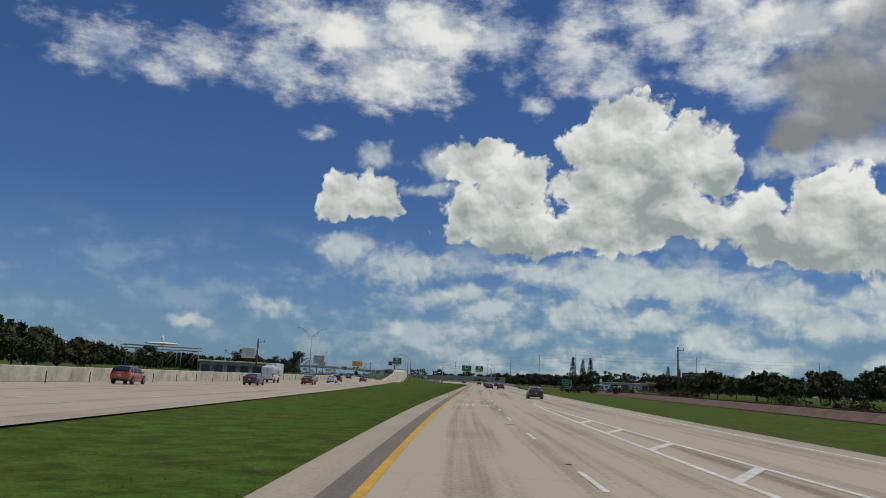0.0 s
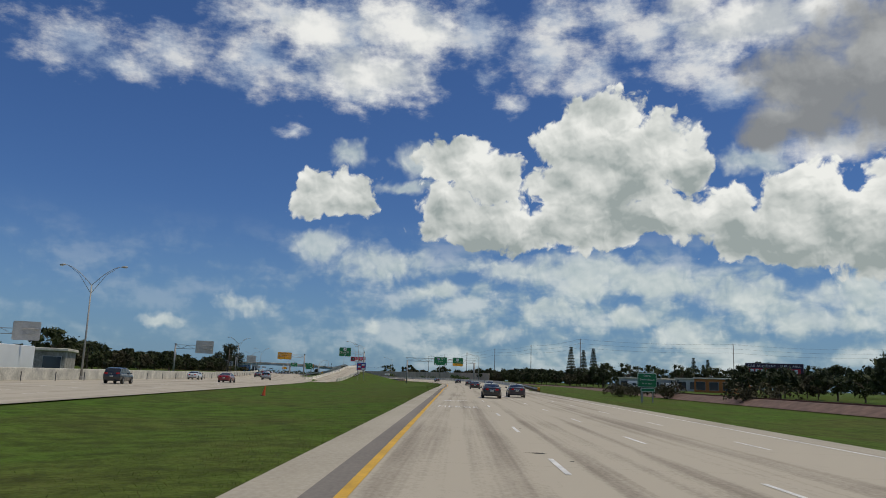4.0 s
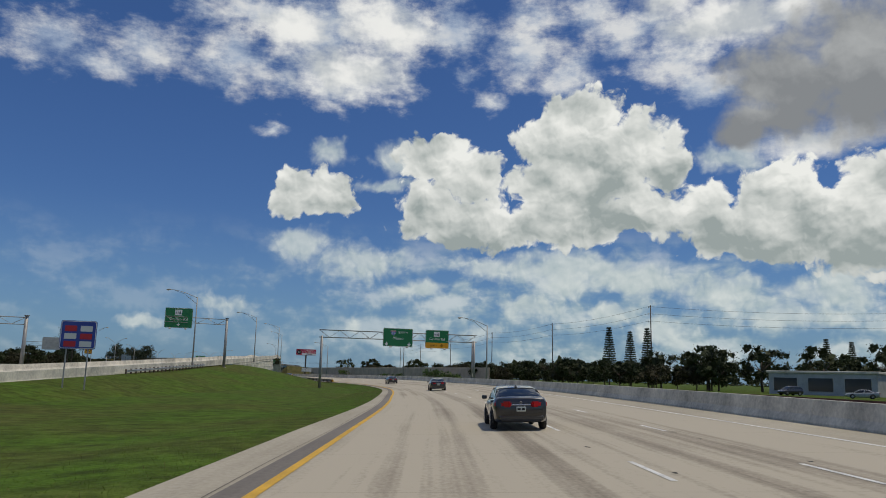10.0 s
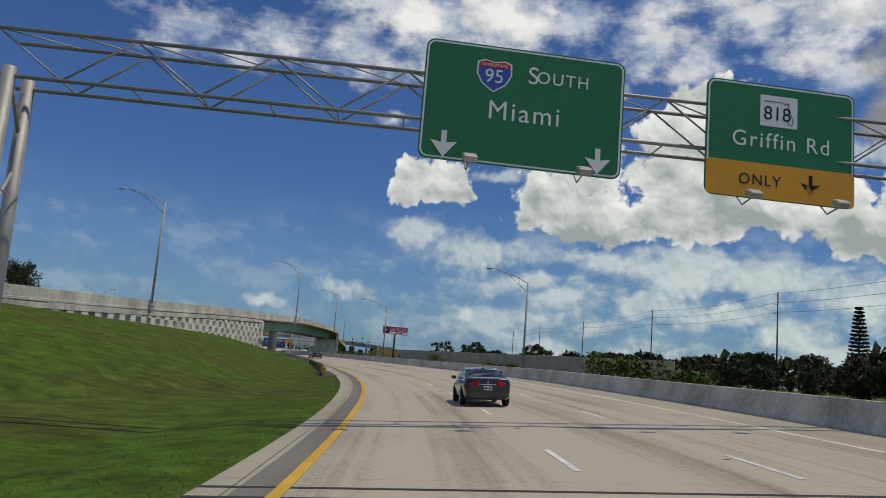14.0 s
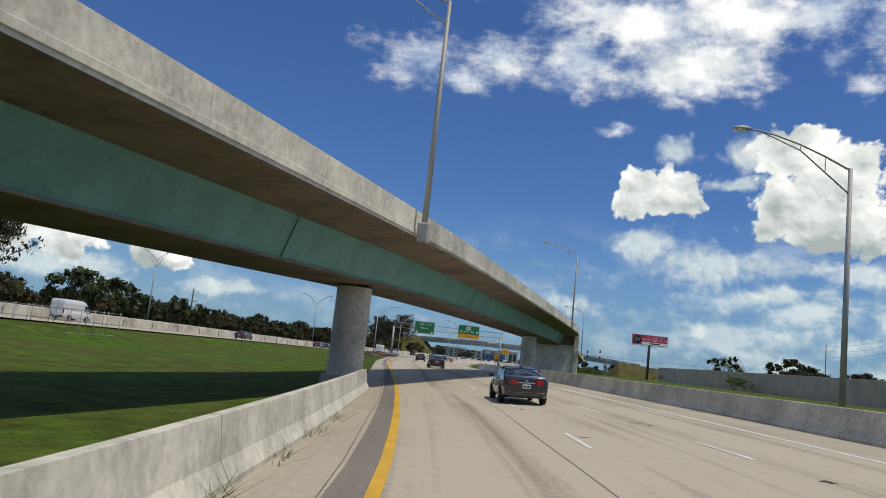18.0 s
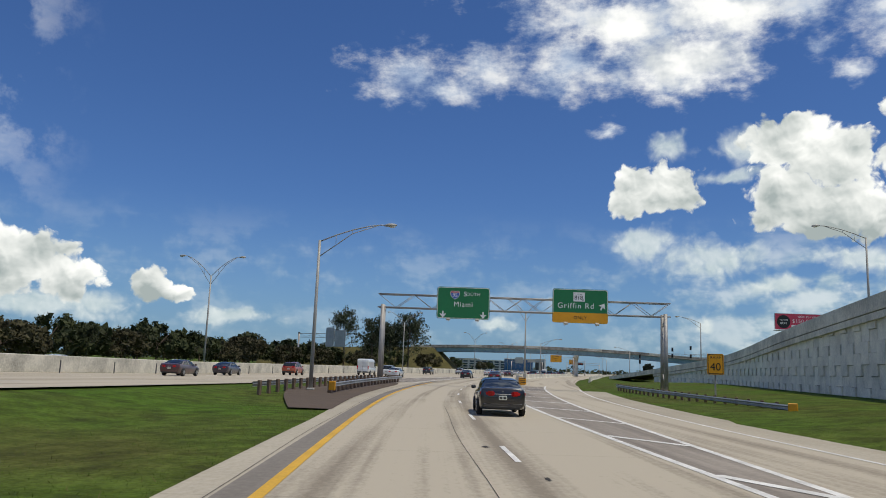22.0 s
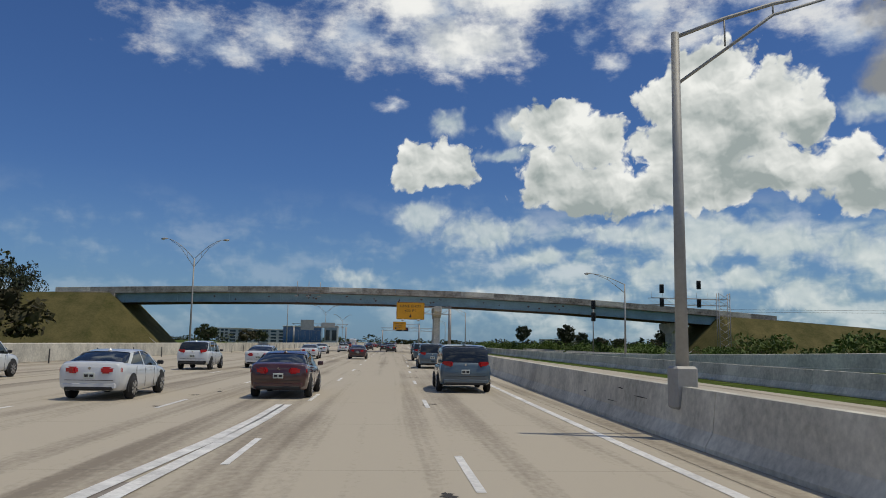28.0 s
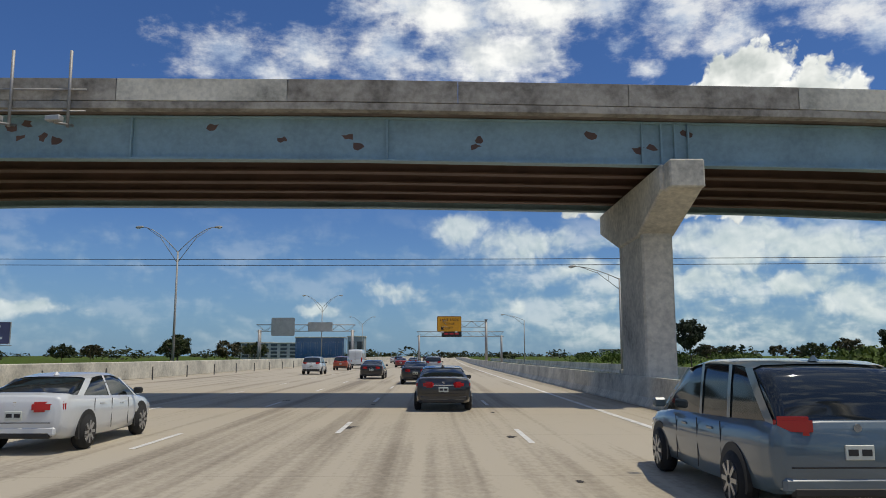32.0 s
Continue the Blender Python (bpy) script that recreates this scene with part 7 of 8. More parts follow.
def put_car(kind, colour, p, heading, label, lean=0.0, **kw):
    key = (kind, colour, label)
    m = pose(p.x, p.y, p.z + 0.004, 0, 0, heading) @ pose(0, 0, 0, 0, -math.degrees(math.atan(lean)), 0)
    if key in CAR_CACHE:
        return copy_thing(CAR_CACHE[key], m)
    c = car_mesh(kind, colour, label, **kw)
    c.matrix_world = m
    CAR_CACHE[key] = c
    return c


def on_road(kind, colour, s, off, label, **kw):
    put_car(kind, colour, road(s, off), axis.heading(s), label, bank(s), **kw)


def on_main(kind, colour, x, y, label, **kw):
    i = int(np.argmin((main.a[:, 0] - x) ** 2 + (main.a[:, 1] - y) ** 2))
    put_car(kind, colour, Vector((x, y, main_z(y) - 0.02)), main.heading(main.s[i]), label, **kw)


BLK, ALT = "glossy black luxury sedan with a chrome tail strip", "dark plum sedan with a chrome badge strip"
on_road("sedan", "black", 198.6, 3.4, BLK, chrome=True)
on_road("sedan", "plum", 287.5, 6.6, ALT, chrome=True)
on_road("sedan", "black", 982.5, 0.5, BLK, chrome=True)
on_road("sedan", "white", 971.8, -7.7, "white sedan with a dark glass roof and red lamps")
on_road("minivan", "blue", 965.8, 4.7, "steel blue minivan with tinted rear windows")
on_road("suv", "white", 1031, -11.6, "white crossover with tinted tail window")
on_road("sedan", "black", 1017, -4.6, "plain black sedan in flowing traffic")
on_road("sedan", "black", 1006, -0.9, "plain black sedan in flowing traffic")
on_road("van", "white", 1066, -11.0, "white high-roof cargo van with blank sides")
on_road("suv", "orange", 1052, -11.4, "orange small crossover in flowing traffic")
on_road("sedan", "red", 1075, -5.0, "dark red sedan in flowing traffic")
on_road("suv", "silver", 1040, 0.2, "silver grey crossover in flowing traffic")
on_road("sedan", "plum", 97.5, 8.3, "dark plum sedan in the outer lane")
on_road("sedan", "plum", 206.8, 6.5, "dark plum sedan beside a black one", chrome=True)
for s, o in ((264.5, 3.0), (330.0, 3.1), (395.0, 3.2), (456.0, 3.2)):
    on_road("sedan", "black", s, o, BLK, chrome=True)
on_road("sedan", "maroon", 782.0, 2.9, "dark maroon sedan after the exit")
on_road("sedan", "black", 800.0, -3.6, "plain black sedan in flowing traffic")
on_road("sedan", "maroon", 866.5, -3.2, "dark maroon sedan before the overpass")
on_road("sedan", "maroon", 922.0, -3.2, "dark maroon sedan before the overpass")
# parked beyond the railway
for kd, cl, x, y, hd, lb in (("van", "white", 84, 338, 60, "white parked van beyond the railway"), ("sedan", "white", 80, 350, 100, "white sedan parked beyond the railway"), ("suv", "silver", 86, 366, 80, "silver parked crossover in a yard"),
                             ("sedan", "black", 90, 384, 110, "dark sedan parked in a yard"), ("suv", "white", 95, 402, 95, "white crossover parked by a warehouse"), ("sedan", "silver", 98, 418, 60, "silver sedan parked by a warehouse"),
                             ("suv", "black", 96, 436, 100, "dark crossover parked by a warehouse"), ("sedan", "white", 74, 330, 60, "white sedan parked beyond the railway")):
    put_car(kd, cl, Vector((x, y, ground_z(x, y))), hd, lb)
mh = thing("motorhome", "white motorhome with dark swoosh parked in a yard", "motorhome", at=pose(82, 358, ground_z(82, 358), 0, 0, 75))
part("body", bevelled_box((-1.2, -3.9, 0.5), (1.2, 2.4, 3.1), 0.12, 2), M_LEGEND, mh)
part("cab", bevelled_box((-1.1, 2.4, 0.45), (1.1, 4.0, 1.9), 0.25, 2), M_LEGEND, mh)
part("cab_over", bevelled_box((-1.18, 2.3, 1.95), (1.18, 3.6, 3.05), 0.2, 2), M_LEGEND, mh)
for e in (-1, 1):
    for y0 in (-3.2, -1.2, 0.9):
        part("window", bevelled_box((e * 1.2 - 0.03, y0, 1.7), (e * 1.2 + 0.03, y0 + 1.2, 2.4), 0.02), M_PANE, mh)
    part("stripe", bevelled_box((e * 1.2 - 0.02, -3.7, 1.05), (e * 1.2 + 0.02, 2.2, 1.25), 0.01), M_PLASTIC, mh)
    for y0 in (-2.2, 3.1):
        bm = bmesh.new()
        bmesh.ops.create_cone(bm, cap_ends=True, segments=18, radius1=0.4, radius2=0.4, depth=0.25, matrix=pose(e * 1.0, y0, 0.4, 0, 90, 0))
        part("wheel", bm, M_TYRE, mh)
for s, o, lb in ((575.0, 4.3, "black sedan leaving the bridge shade"), (635.0, 4.0, "black sedan in the second lane"), (695.5, 3.0, "black sedan before the exit gore")):
    on_road("sedan", "black", s, o, lb, chrome=True)
on_road("sedan", "white", 865.0, -8.4, "white sedan beside the painted gore")
on_road("suv", "white", 888.0, -11.5, "white crossover before the overpass")
on_road("minivan", "blue", 870.5, 3.1, "steel blue minivan near the exit barrier")
on_road("sedan", "white", 920.5, -8.1, "white sedan nearing the overpass")
on_road("minivan", "blue", 919.5, 3.5, "steel blue minivan near the concrete barrier")
on_road("sedan", "white", 953.0, -9.8, "white sedan passing under the overpass edge")
on_road("minivan", "blue", 951.0, 5.2, "steel blue minivan by the barrier")
on_road("sedan", "white", 892.5, -8.4, "white sedan in the middle of the flow")
on_road("minivan", "blue", 896.5, 3.2, "steel blue minivan with tinted windows")
for k, (s, o, kd, cl) in enumerate(((1100, -4, "sedan", "black"), (1120, -8, "suv", "silver"), (1150, -11, "sedan", "white"), (1160, -0.3, "sedan", "red"), (1190, -4, "suv", "black"), (1230, -8, "sedan", "silver"), (1270, -1, "suv", "white"))):
    on_road(kd, cl, s, o, {"black": "plain black " , "silver": "silver grey ", "white": "plain white ", "red": "dark red "}[cl] + {"sedan": "sedan in distant traffic", "suv": "crossover in distant traffic"}[kd])
for x, y, kd, cl, lb in ((-24.5, 99, "sedan", "maroon", "dark maroon sedan on the main carriageway"), (-28, 128, "van", "white", "white high-roof cargo van with blank sides"), (-21.5, 127, "sedan", "red", "dark red sedan in flowing traffic"),
                         (-31, 74, "suv", "orange", "orange small crossover in flowing traffic"), (-22, 165, "sedan", "white", "plain white sedan in flowing traffic"), (-28, 178, "sedan", "silver", "silver grey sedan in flowing traffic"), (-25, 205, "suv", "black", "plain black crossover in flowing traffic"),
                         (-21, 240, "sedan", "red", "dark red sedan in flowing traffic"), (-31.5, 262, "sedan", "white", "plain white sedan in flowing traffic"), (-25, 300, "suv", "silver", "silver grey crossover in flowing traffic"), (-35, 345, "sedan", "black", "plain black sedan in flowing traffic"), (-39, 380, "sedan", "red", "dark red sedan in flowing traffic"),
                         (-58, 500, "suv", "white", "white crossover with tinted tail window"), (-66, 548, "suv", "orange", "orange small crossover in flowing traffic"), (-77, 596, "sedan", "red", "dark red sedan in flowing traffic"), (-80, 612, "van", "white", "white high-roof cargo van with blank sides"), (-84, 655, "sedan", "black", "plain black sedan in flowing traffic"),
                         (-106, 700, "sedan", "white", "white sedan with a dark glass roof and red lamps"), (-97.5, 706, "sedan", "maroon", "dark maroon sedan on the main carriageway"), (-103.5, 721, "sedan", "plum", "dark plum sedan in flowing traffic"),
                         (-105.5, 738, "suv", "orange", "orange small crossover in flowing traffic"), (-108, 765, "van", "white", "white high-roof cargo van with blank sides"), (-104.3, 766, "minivan", "white", "white minivan beside a white sedan"), (-99, 757, "sedan", "white", "white sedan with a dark glass roof and red lamps"),
                         (-117, 815, "suv", "black", "plain black crossover in flowing traffic"), (-121.5, 850, "suv", "white", "white crossover with tinted tail window")):
    on_main(kd, cl, x, y, lb)

# lorry heading the other way behind the median wall
root = thing("box_lorry", "white articulated lorry beyond the median wall", "lorry", at=pose(-44.5, 215, 0, 0, 0, 180))
part("trailer", bevelled_box((-1.3, -9.5, 1.2), (1.3, 2.2, 4.1), 0.05), M_LEGEND, root)
part("cab", bevelled_box((-1.25, 2.7, 0.6), (1.25, 5.4, 3.6), 0.3, 3), M_LEGEND, root)
part("windscreen", bevelled_box((-1.05, 5.3, 2.0), (1.05, 5.45, 3.0), 0.05), M_GLASS, root)
for y in (-8.5, -7.2, 1.0, 4.6):
    for e in (-1, 1):
        bm = bmesh.new()
        bmesh.ops.create_cone(bm, cap_ends=True, segments=20, radius1=0.5, radius2=0.5, depth=0.3, matrix=pose(e * 1.05, y, 0.5, 0, 90, 0))
        part("wheel", bm, M_TYRE, root)


# ---- vegetation ----
def leaf_mat(name, c, c2):
    m = mat(name, c, 0.7, var=0.3, size=3.0, fine=2.5, tint=c2, spec=0.25, rnd=0.18)
    b = m.node_tree.nodes["Principled BSDF"]
    b.inputs["Subsurface Weight"].default_value = 0.0
    return m


M_LEAF = leaf_mat("dark_broad_leaves", (0.044, 0.054, 0.018), (0.018, 0.021, 0.009))
M_LEAF_B = leaf_mat("brownish_leaves", (0.062, 0.056, 0.025), (0.027, 0.023, 0.012))
M_LEAF_L = leaf_mat("light_bush_leaves", (0.085, 0.125, 0.025), (0.035, 0.055, 0.012))
M_NEEDLE = leaf_mat("grey_green_needles", (0.045, 0.055, 0.028), (0.018, 0.022, 0.012))
M_BARK = mat("grey_brown_bark", (0.10, 0.075, 0.055), 0.95, var=0.3, size=0.5, fine=8, bump=0.5)


def quads_mesh(name, quads, material):
    """Many loose leaf faces as one mesh; quads: (n, 4, 3)."""
    q = np.asarray(quads, float)
    n = len(q)
    me = bpy.data.meshes.new(name)
    me.vertices.add(n * 4)
    me.vertices.foreach_set("co", q.reshape(-1))
    me.loops.add(n * 4)
    me.loops.foreach_set("vertex_index", np.arange(n * 4))
    me.polygons.add(n)
    me.polygons.foreach_set("loop_start", np.arange(n) * 4)
    me.polygons.foreach_set("loop_total", np.full(n, 4))
    me.update(calc_edges=True)
    me.materials.append(material)
    return me


def leaf_cloud(rng, centres, radii, per, size, droop=0.0, core=0):
    """Leaf faces scattered in lumps round the given centres."""
    out = []
    for c, r in zip(centres, radii):
        d = rng.normal(size=(per, 3))
        d /= np.linalg.norm(d, axis=1)[:, None]
        p = c + d * (r * rng.uniform(0.55, 1.05, (per, 1))) * np.array([1, 1, 0.75])
        a = rng.normal(size=(per, 3))
        a[:, 2] -= droop
        a /= np.linalg.norm(a, axis=1)[:, None]
        b = np.cross(a, rng.normal(size=(per, 3)))
        b /= np.linalg.norm(b, axis=1)[:, None]
        s = size * rng.uniform(0.6, 1.4, (per, 1))
        out.append(np.stack([p - a * s, p - b * s * 0.45, p + a * s, p + b * s * 0.45], 1))
        if core:        # denser foliage inside each lump
            p, s = c + rng.normal(size=(core, 3)) * r * 0.22, r * rng.uniform(0.35, 0.6, (core, 1))
            a, b = a[:core], b[:core]
            out.append(np.stack([p - a * s, p - b * s, p + a * s, p + b * s], 1))
    return np.concatenate(out)


def limbs(root, runs):
    """Trunk and limbs, grown together, as one part; runs: (points, thick, thin)."""
    verts, faces = [], []
    for pts, r, r2 in runs:
        n, base = len(pts), len(verts)
        for i, p in enumerate(pts):
            p = Vector(p)
            d = (Vector(pts[min(i + 1, n - 1)]) - Vector(pts[max(i - 1, 0)])).normalized()
            side = d.cross(Vector((0.3, 1, 0))).normalized()
            up = side.cross(d)
            rr = r + (r2 - r) * i / (n - 1)
            verts += [tuple(p + (side * math.cos(k * math.pi / 3) + up * math.sin(k * math.pi / 3)) * rr) for k in range(6)]
        for i in range(n - 1):
            for k in range(6):
                a = base + i * 6
                faces.append((a + k, a + (k + 1) % 6, a + 6 + (k + 1) % 6, a + 6 + k))
    me = bpy.data.meshes.new("trunk")
    me.from_pydata(verts, [], faces)
    me.materials.append(M_BARK)
    for p in me.polygons:
        p.use_smooth = True
    ob = new("trunk", me)
    ob.parent = root
    return ob


def broad_tree(seed, h, spread, material, label, name="tree", lumps=46, per=44, leaf=0.25):
    rng = np.random.default_rng(seed)
    root = thing(name, label, "tree", group="roadside trees")
    trunk = [(0, 0, -0.4), (0.1, 0.05, h * 0.2), (-0.1, 0.15, h * 0.42)]
    runs = [(trunk, h * 0.028, h * 0.018)]
    centres, radii = [], []
    n_l = 6
    for k in range(n_l):
        a = 2 * math.pi * k / n_l + rng.uniform(-0.4, 0.4)
        e = np.array([math.cos(a) * spread * rng.uniform(0.45, 0.75), math.sin(a) * spread * rng.uniform(0.45, 0.75), h * rng.uniform(0.6, 0.85)])
        runs.append(([trunk[-1], tuple(e * [0.5, 0.5, 0.8]), tuple(e)], h * 0.014, h * 0.004))
    limbs(root, runs)
    for k in range(lumps):
        d = rng.normal(size=3)
        d /= np.linalg.norm(d)
        rr = rng.uniform(0.45, 1.0) ** 0.6
        c = np.array([d[0] * spread * rr, d[1] * spread * rr, h * 0.6 + d[2] * h * 0.36 * rr])
        if c[2] < h * 0.18:
            c[2] = h * rng.uniform(0.18, 0.4)
        centres.append(c)
        radii.append(spread * rng.uniform(0.18, 0.34))
    ob = new("crown", quads_mesh("crown", leaf_cloud(rng, centres, radii, per, leaf, 0.0, 5), material))
    ob.parent = root
    return root


def casuarina(seed, h, spread, label):
    """Tall feathery tree with drooping sprays on rising limbs."""
    rng = np.random.default_rng(seed)
    root = thing("casuarina_tree", label, "tree", group="feathery trees")
    runs = [([(0, 0, -0.4), (0.2, 0, h * 0.5), (0.1, 0.1, h * 0.95)], h * 0.02, h * 0.004)]
    centres, radii = [], []
    for k in range(36):
        t = rng.uniform(0.22, 0.98)
        a = rng.uniform(0, 2 * math.pi)
        ln = spread * (1.1 - t * 0.75) * rng.uniform(0.6, 1.1)
        p0 = np.array([0.1, 0, h * t * 0.92])
        p1 = p0 + [math.cos(a) * ln, math.sin(a) * ln, ln * 0.7]
        runs.append(([tuple(p0), tuple((p0 + p1) / 2 + [0, 0, 0.1]), tuple(p1)], 0.07, 0.02))
        for f in (0.5, 0.75, 1.0):
            centres.append(p0 + (p1 - p0) * f)
            radii.append(spread * 0.15)
    limbs(root, runs)
    ob = new("crown", quads_mesh("crown", leaf_cloud(rng, centres, radii, 22, 0.26, 1.2), M_NEEDLE))
    ob.parent = root
    return root


def norfolk_pine(h, label):
    """Narrow conifer in even tiers."""
    rng = np.random.default_rng(9)
    root = thing("norfolk_pine", label, "tree", group="tall conifers")
    limbs(root, [([(0, 0, -0.4), (0, 0, h * 0.6), (0, 0, h)], h * 0.013, 0.03)])
    centres, radii = [], []
    for k in range(18):
        t = 0.3 + 0.68 * k / 17
        ln = h * 0.12 * (1.15 - t)
        for j in range(6):
            a = 2 * math.pi * j / 6 + k * 0.5
            for f in (0.45, 0.8, 1.1):
                centres.append(np.array([math.cos(a) * ln * f, math.sin(a) * ln * f, h * t + 0.25 * f]))
                radii.append(0.42)
    ob = new("crown", quads_mesh("crown", leaf_cloud(rng, centres, [0.4] * len(radii), 24, 0.30), M_NEEDLE))
    ob.parent = root
    return root


def palm(h, label, fan=False):
    rng = np.random.default_rng(4)
    root = thing("palm_tree", label, "palm", group="palms")
    limbs(root, [([(0, 0, -0.3), (0.15, 0, h * 0.5), (0.1, 0, h)], 0.18, 0.13)])
    for k in range(16):
        a = 2 * math.pi * k / 16 + rng.uniform(-0.15, 0.15)
        ln, lift = 2.4 * rng.uniform(0.85, 1.1), rng.uniform(-0.3, 1.1)
        quads = []
        for j in range(12):
            t = (j + 0.5) / 12
            p = np.array([math.cos(a) * ln * t, math.sin(a) * ln * t, h + lift * t * 1.4 - 2.0 * t * t])
            sd = np.array([-math.sin(a), math.cos(a), -0.35]) * 0.62 * (1 - abs(t - 0.45))
            al = np.array([math.cos(a), math.sin(a), 0]) * 0.07
            for e in (-1, 1):
                s2 = sd * [e, e, 1]
                quads.append(np.stack([p - al, p + al, p + al + s2 + [0.1 * math.cos(a), 0.1 * math.sin(a), 0], p + s2 * 0.95]))
        ob = new("frond", quads_mesh("frond", np.array(quads), M_LEAF))
        ob.parent = root
    return root


def shrub(seed, h, spread, material, label, per=40):
    rng = np.random.default_rng(seed)
    root = thing("bush", label, "bush", group="roadside bushes")
    centres = [np.array([rng.normal() * spread * 0.5, rng.normal() * spread * 0.5, h * rng.uniform(0.25, 0.8)]) for _ in range(22)]
    ob = new("foliage", quads_mesh("foliage", leaf_cloud(rng, centres, [spread * rng.uniform(0.16, 0.3) for _ in centres], per, 0.2), material))
    ob.parent = root
    limbs(root, [([(0, 0, -0.2), (math.cos(k * 1.6) * spread * 0.3, math.sin(k * 1.6) * spread * 0.3, h * 0.6)], 0.05, 0.02) for k in range(4)]).name = "stems"
    return root


def spread_out(proto, spots, rng, lo=0.8, hi=1.25):
    """The first spot takes the thing itself; the others take copies."""
    for k, (x, y) in enumerate(spots):
        s = rng.uniform(lo, hi)
        m = pose(x, y, ground_z(x, y) - 0.05, 0, 0, rng.uniform(0, 360))
        if k == 0:
            proto.matrix_world = m
            proto.scale = (s, s, s)
        else:
            c = copy_thing(proto, m)
            c.scale = (s, s, s * rng.uniform(0.9, 1.12))


rng = random.Random(12)
KINDS = [broad_tree(1, 7.4, 4.6, M_LEAF, "dark green broadleaf tree with a rounded crown"), broad_tree(2, 6.6, 4.4, M_LEAF_B, "olive brown broadleaf tree with gaps in its crown"),
         broad_tree(3, 8.4, 5.0, M_LEAF, "tall dark broadleaf tree"), broad_tree(4, 6.2, 4.0, M_LEAF_B, "low spreading roadside tree"), broad_tree(5, 7.3, 5.4, M_LEAF, "wide dark oak-like tree")]
spots = [[] for _ in KINDS]
# belt beyond the railway on the outer side
s = -120
while s < 640:
    for row, base in ((0, 64), (1, 84)):
        o = base + rng.uniform(-7, 7) + max(0, (s - 430) * 0.16)
        p = axis.at(s + rng.uniform(-4, 4), o)
        if 318 < p.y < 480 and 50 < p.x < 150 and p.x - 62 < 0.72 * (p.y - 290):
            continue
        if abs(p.x - 139) < 14 and abs(p.y - 375) < 14:
            continue
        spots[rng.randrange(5)].append((p.x, p.y))
    s += 9.5
# belt beyond the median on the inner side
y = -60.0
while y < 900:
    for row, base in ((0, -58), (1, -76)):
        xo = main_x(y) + base + rng.uniform(-6, 6) + (10 if y > 560 else 0)
        if (140 < y < 285 and row == 0) or 215 < y < 262:
            continue
        spots[rng.randrange(5)].append((xo, y + rng.uniform(-3, 3)))
    y += 14.0 if y < 450 else 11.0
for k, (x_, y_) in enumerate(((-150, 868), (-158, 862), (-164, 874), (-145, 884), (-170, 860), (-196, 948), (-188, 955), (-205, 960))):
    spots[k % 5].append((x_, y_))
# clumps beyond the sound wall and behind the overpass
for _ in range(24):
    yy = rng.uniform(600, 860)
    spots[rng.randrange(5)].append((float(np.interp(yy, [585, 633, 715, 775, 829, 860], [62, 42.7, 15, -8, -25.1, -30])) + rng.uniform(14, 60), yy))
for _ in range(14):
    spots[rng.randrange(5)].append((rng.uniform(-330, -215), rng.uniform(940, 1250)))
for _ in range(12):
    spots[rng.randrange(5)].append((rng.uniform(-60, 90), rng.uniform(1150, 1420)))
for proto, sp in zip(KINDS, spots):
    spread_out(proto, [p for p in sp if not (35 < p[0] < 92 and 100 < p[1] < 330)], rng, 0.8, 1.15)
spread_out(broad_tree(11, 12.5, 6.5, M_LEAF, "large open-crowned tree above the sound wall", lumps=30, per=52), [(-2, 845), (16, 800), (150, 500), (128, 478), (137, 466), (146, 456), (152, 440), (154, 420), (144, 404), (140, 390), (120, 492), (111, 505), (152, 378), (104, 488), (96, 500)], rng, 0.85, 1.1)
spread_out(casuarina(21, 13.5, 6.6, "tall feathery tree with drooping grey-green sprays"), [(-155, 875), (-160, 872), (-151, 881), (-157, 879), (-149, 876), (-167, 866), (-194, 958), (-201, 952), (-190, 944), (-100, 612), (-104, 618)], rng, 1.1, 1.3)
spread_out(casuarina(22, 6.5, 3.2, "young feathery tree beyond the exit lane"), [(-85, 985), (-78, 1020), (-63, 985), (-58, 1000), (-92, 1060), (-50, 990)], rng, 0.8, 1.2)
pine_spots = [(125.3, 640.3, 26.5), (131, 628, 24), (135.3, 618.2, 25), (180, 560, 19), (187, 556, 18)]
np_ = norfolk_pine(26.0, "tall narrow conifer rising above the trees")
for k, (x, y, h) in enumerate(pine_spots):
    o = np_ if k == 0 else copy_thing(np_, pose(x, y, -0.4, 0, 0, 40 * k))
    o.matrix_world = pose(x, y, -0.4, 0, 0, 40 * k)
    o.scale = (h / 26.0 * 1.15, h / 26.0 * 1.15, h / 26.0)
spread_out(palm(7.5, "slim palm with arching fronds"), [(-130, 705), (-100, 110), (-108, 128), (-112, 90), (-95, 140), (-160, 690), (110, 500), (-66, 300)], rng, 0.85, 1.25)
spread_out(shrub(31, 2.8, 3.2, M_LEAF_L, "light green roadside bush"), [tuple(axis.at(s_, o_)[:2]) for s_, o_ in [(905 + 7 * k, 33 + (k * 37 % 23)) for k in range(34)]] + [(38, 480), (34, 488), (30, 640), (24, 655), (48, 640), (-17, 812), (-20, 822), (0, 740), (4, 760)], rng, 0.8, 1.35)
spread_out(shrub(32, 2.6, 3.6, M_LEAF_B, "spiky brown-green palmetto clump", 60), [(49.5, 268), (53, 274), (56, 262), (60, 300), (63, 190), (70, 150), (60, 110), (58, 230)], rng, 0.9, 1.3)
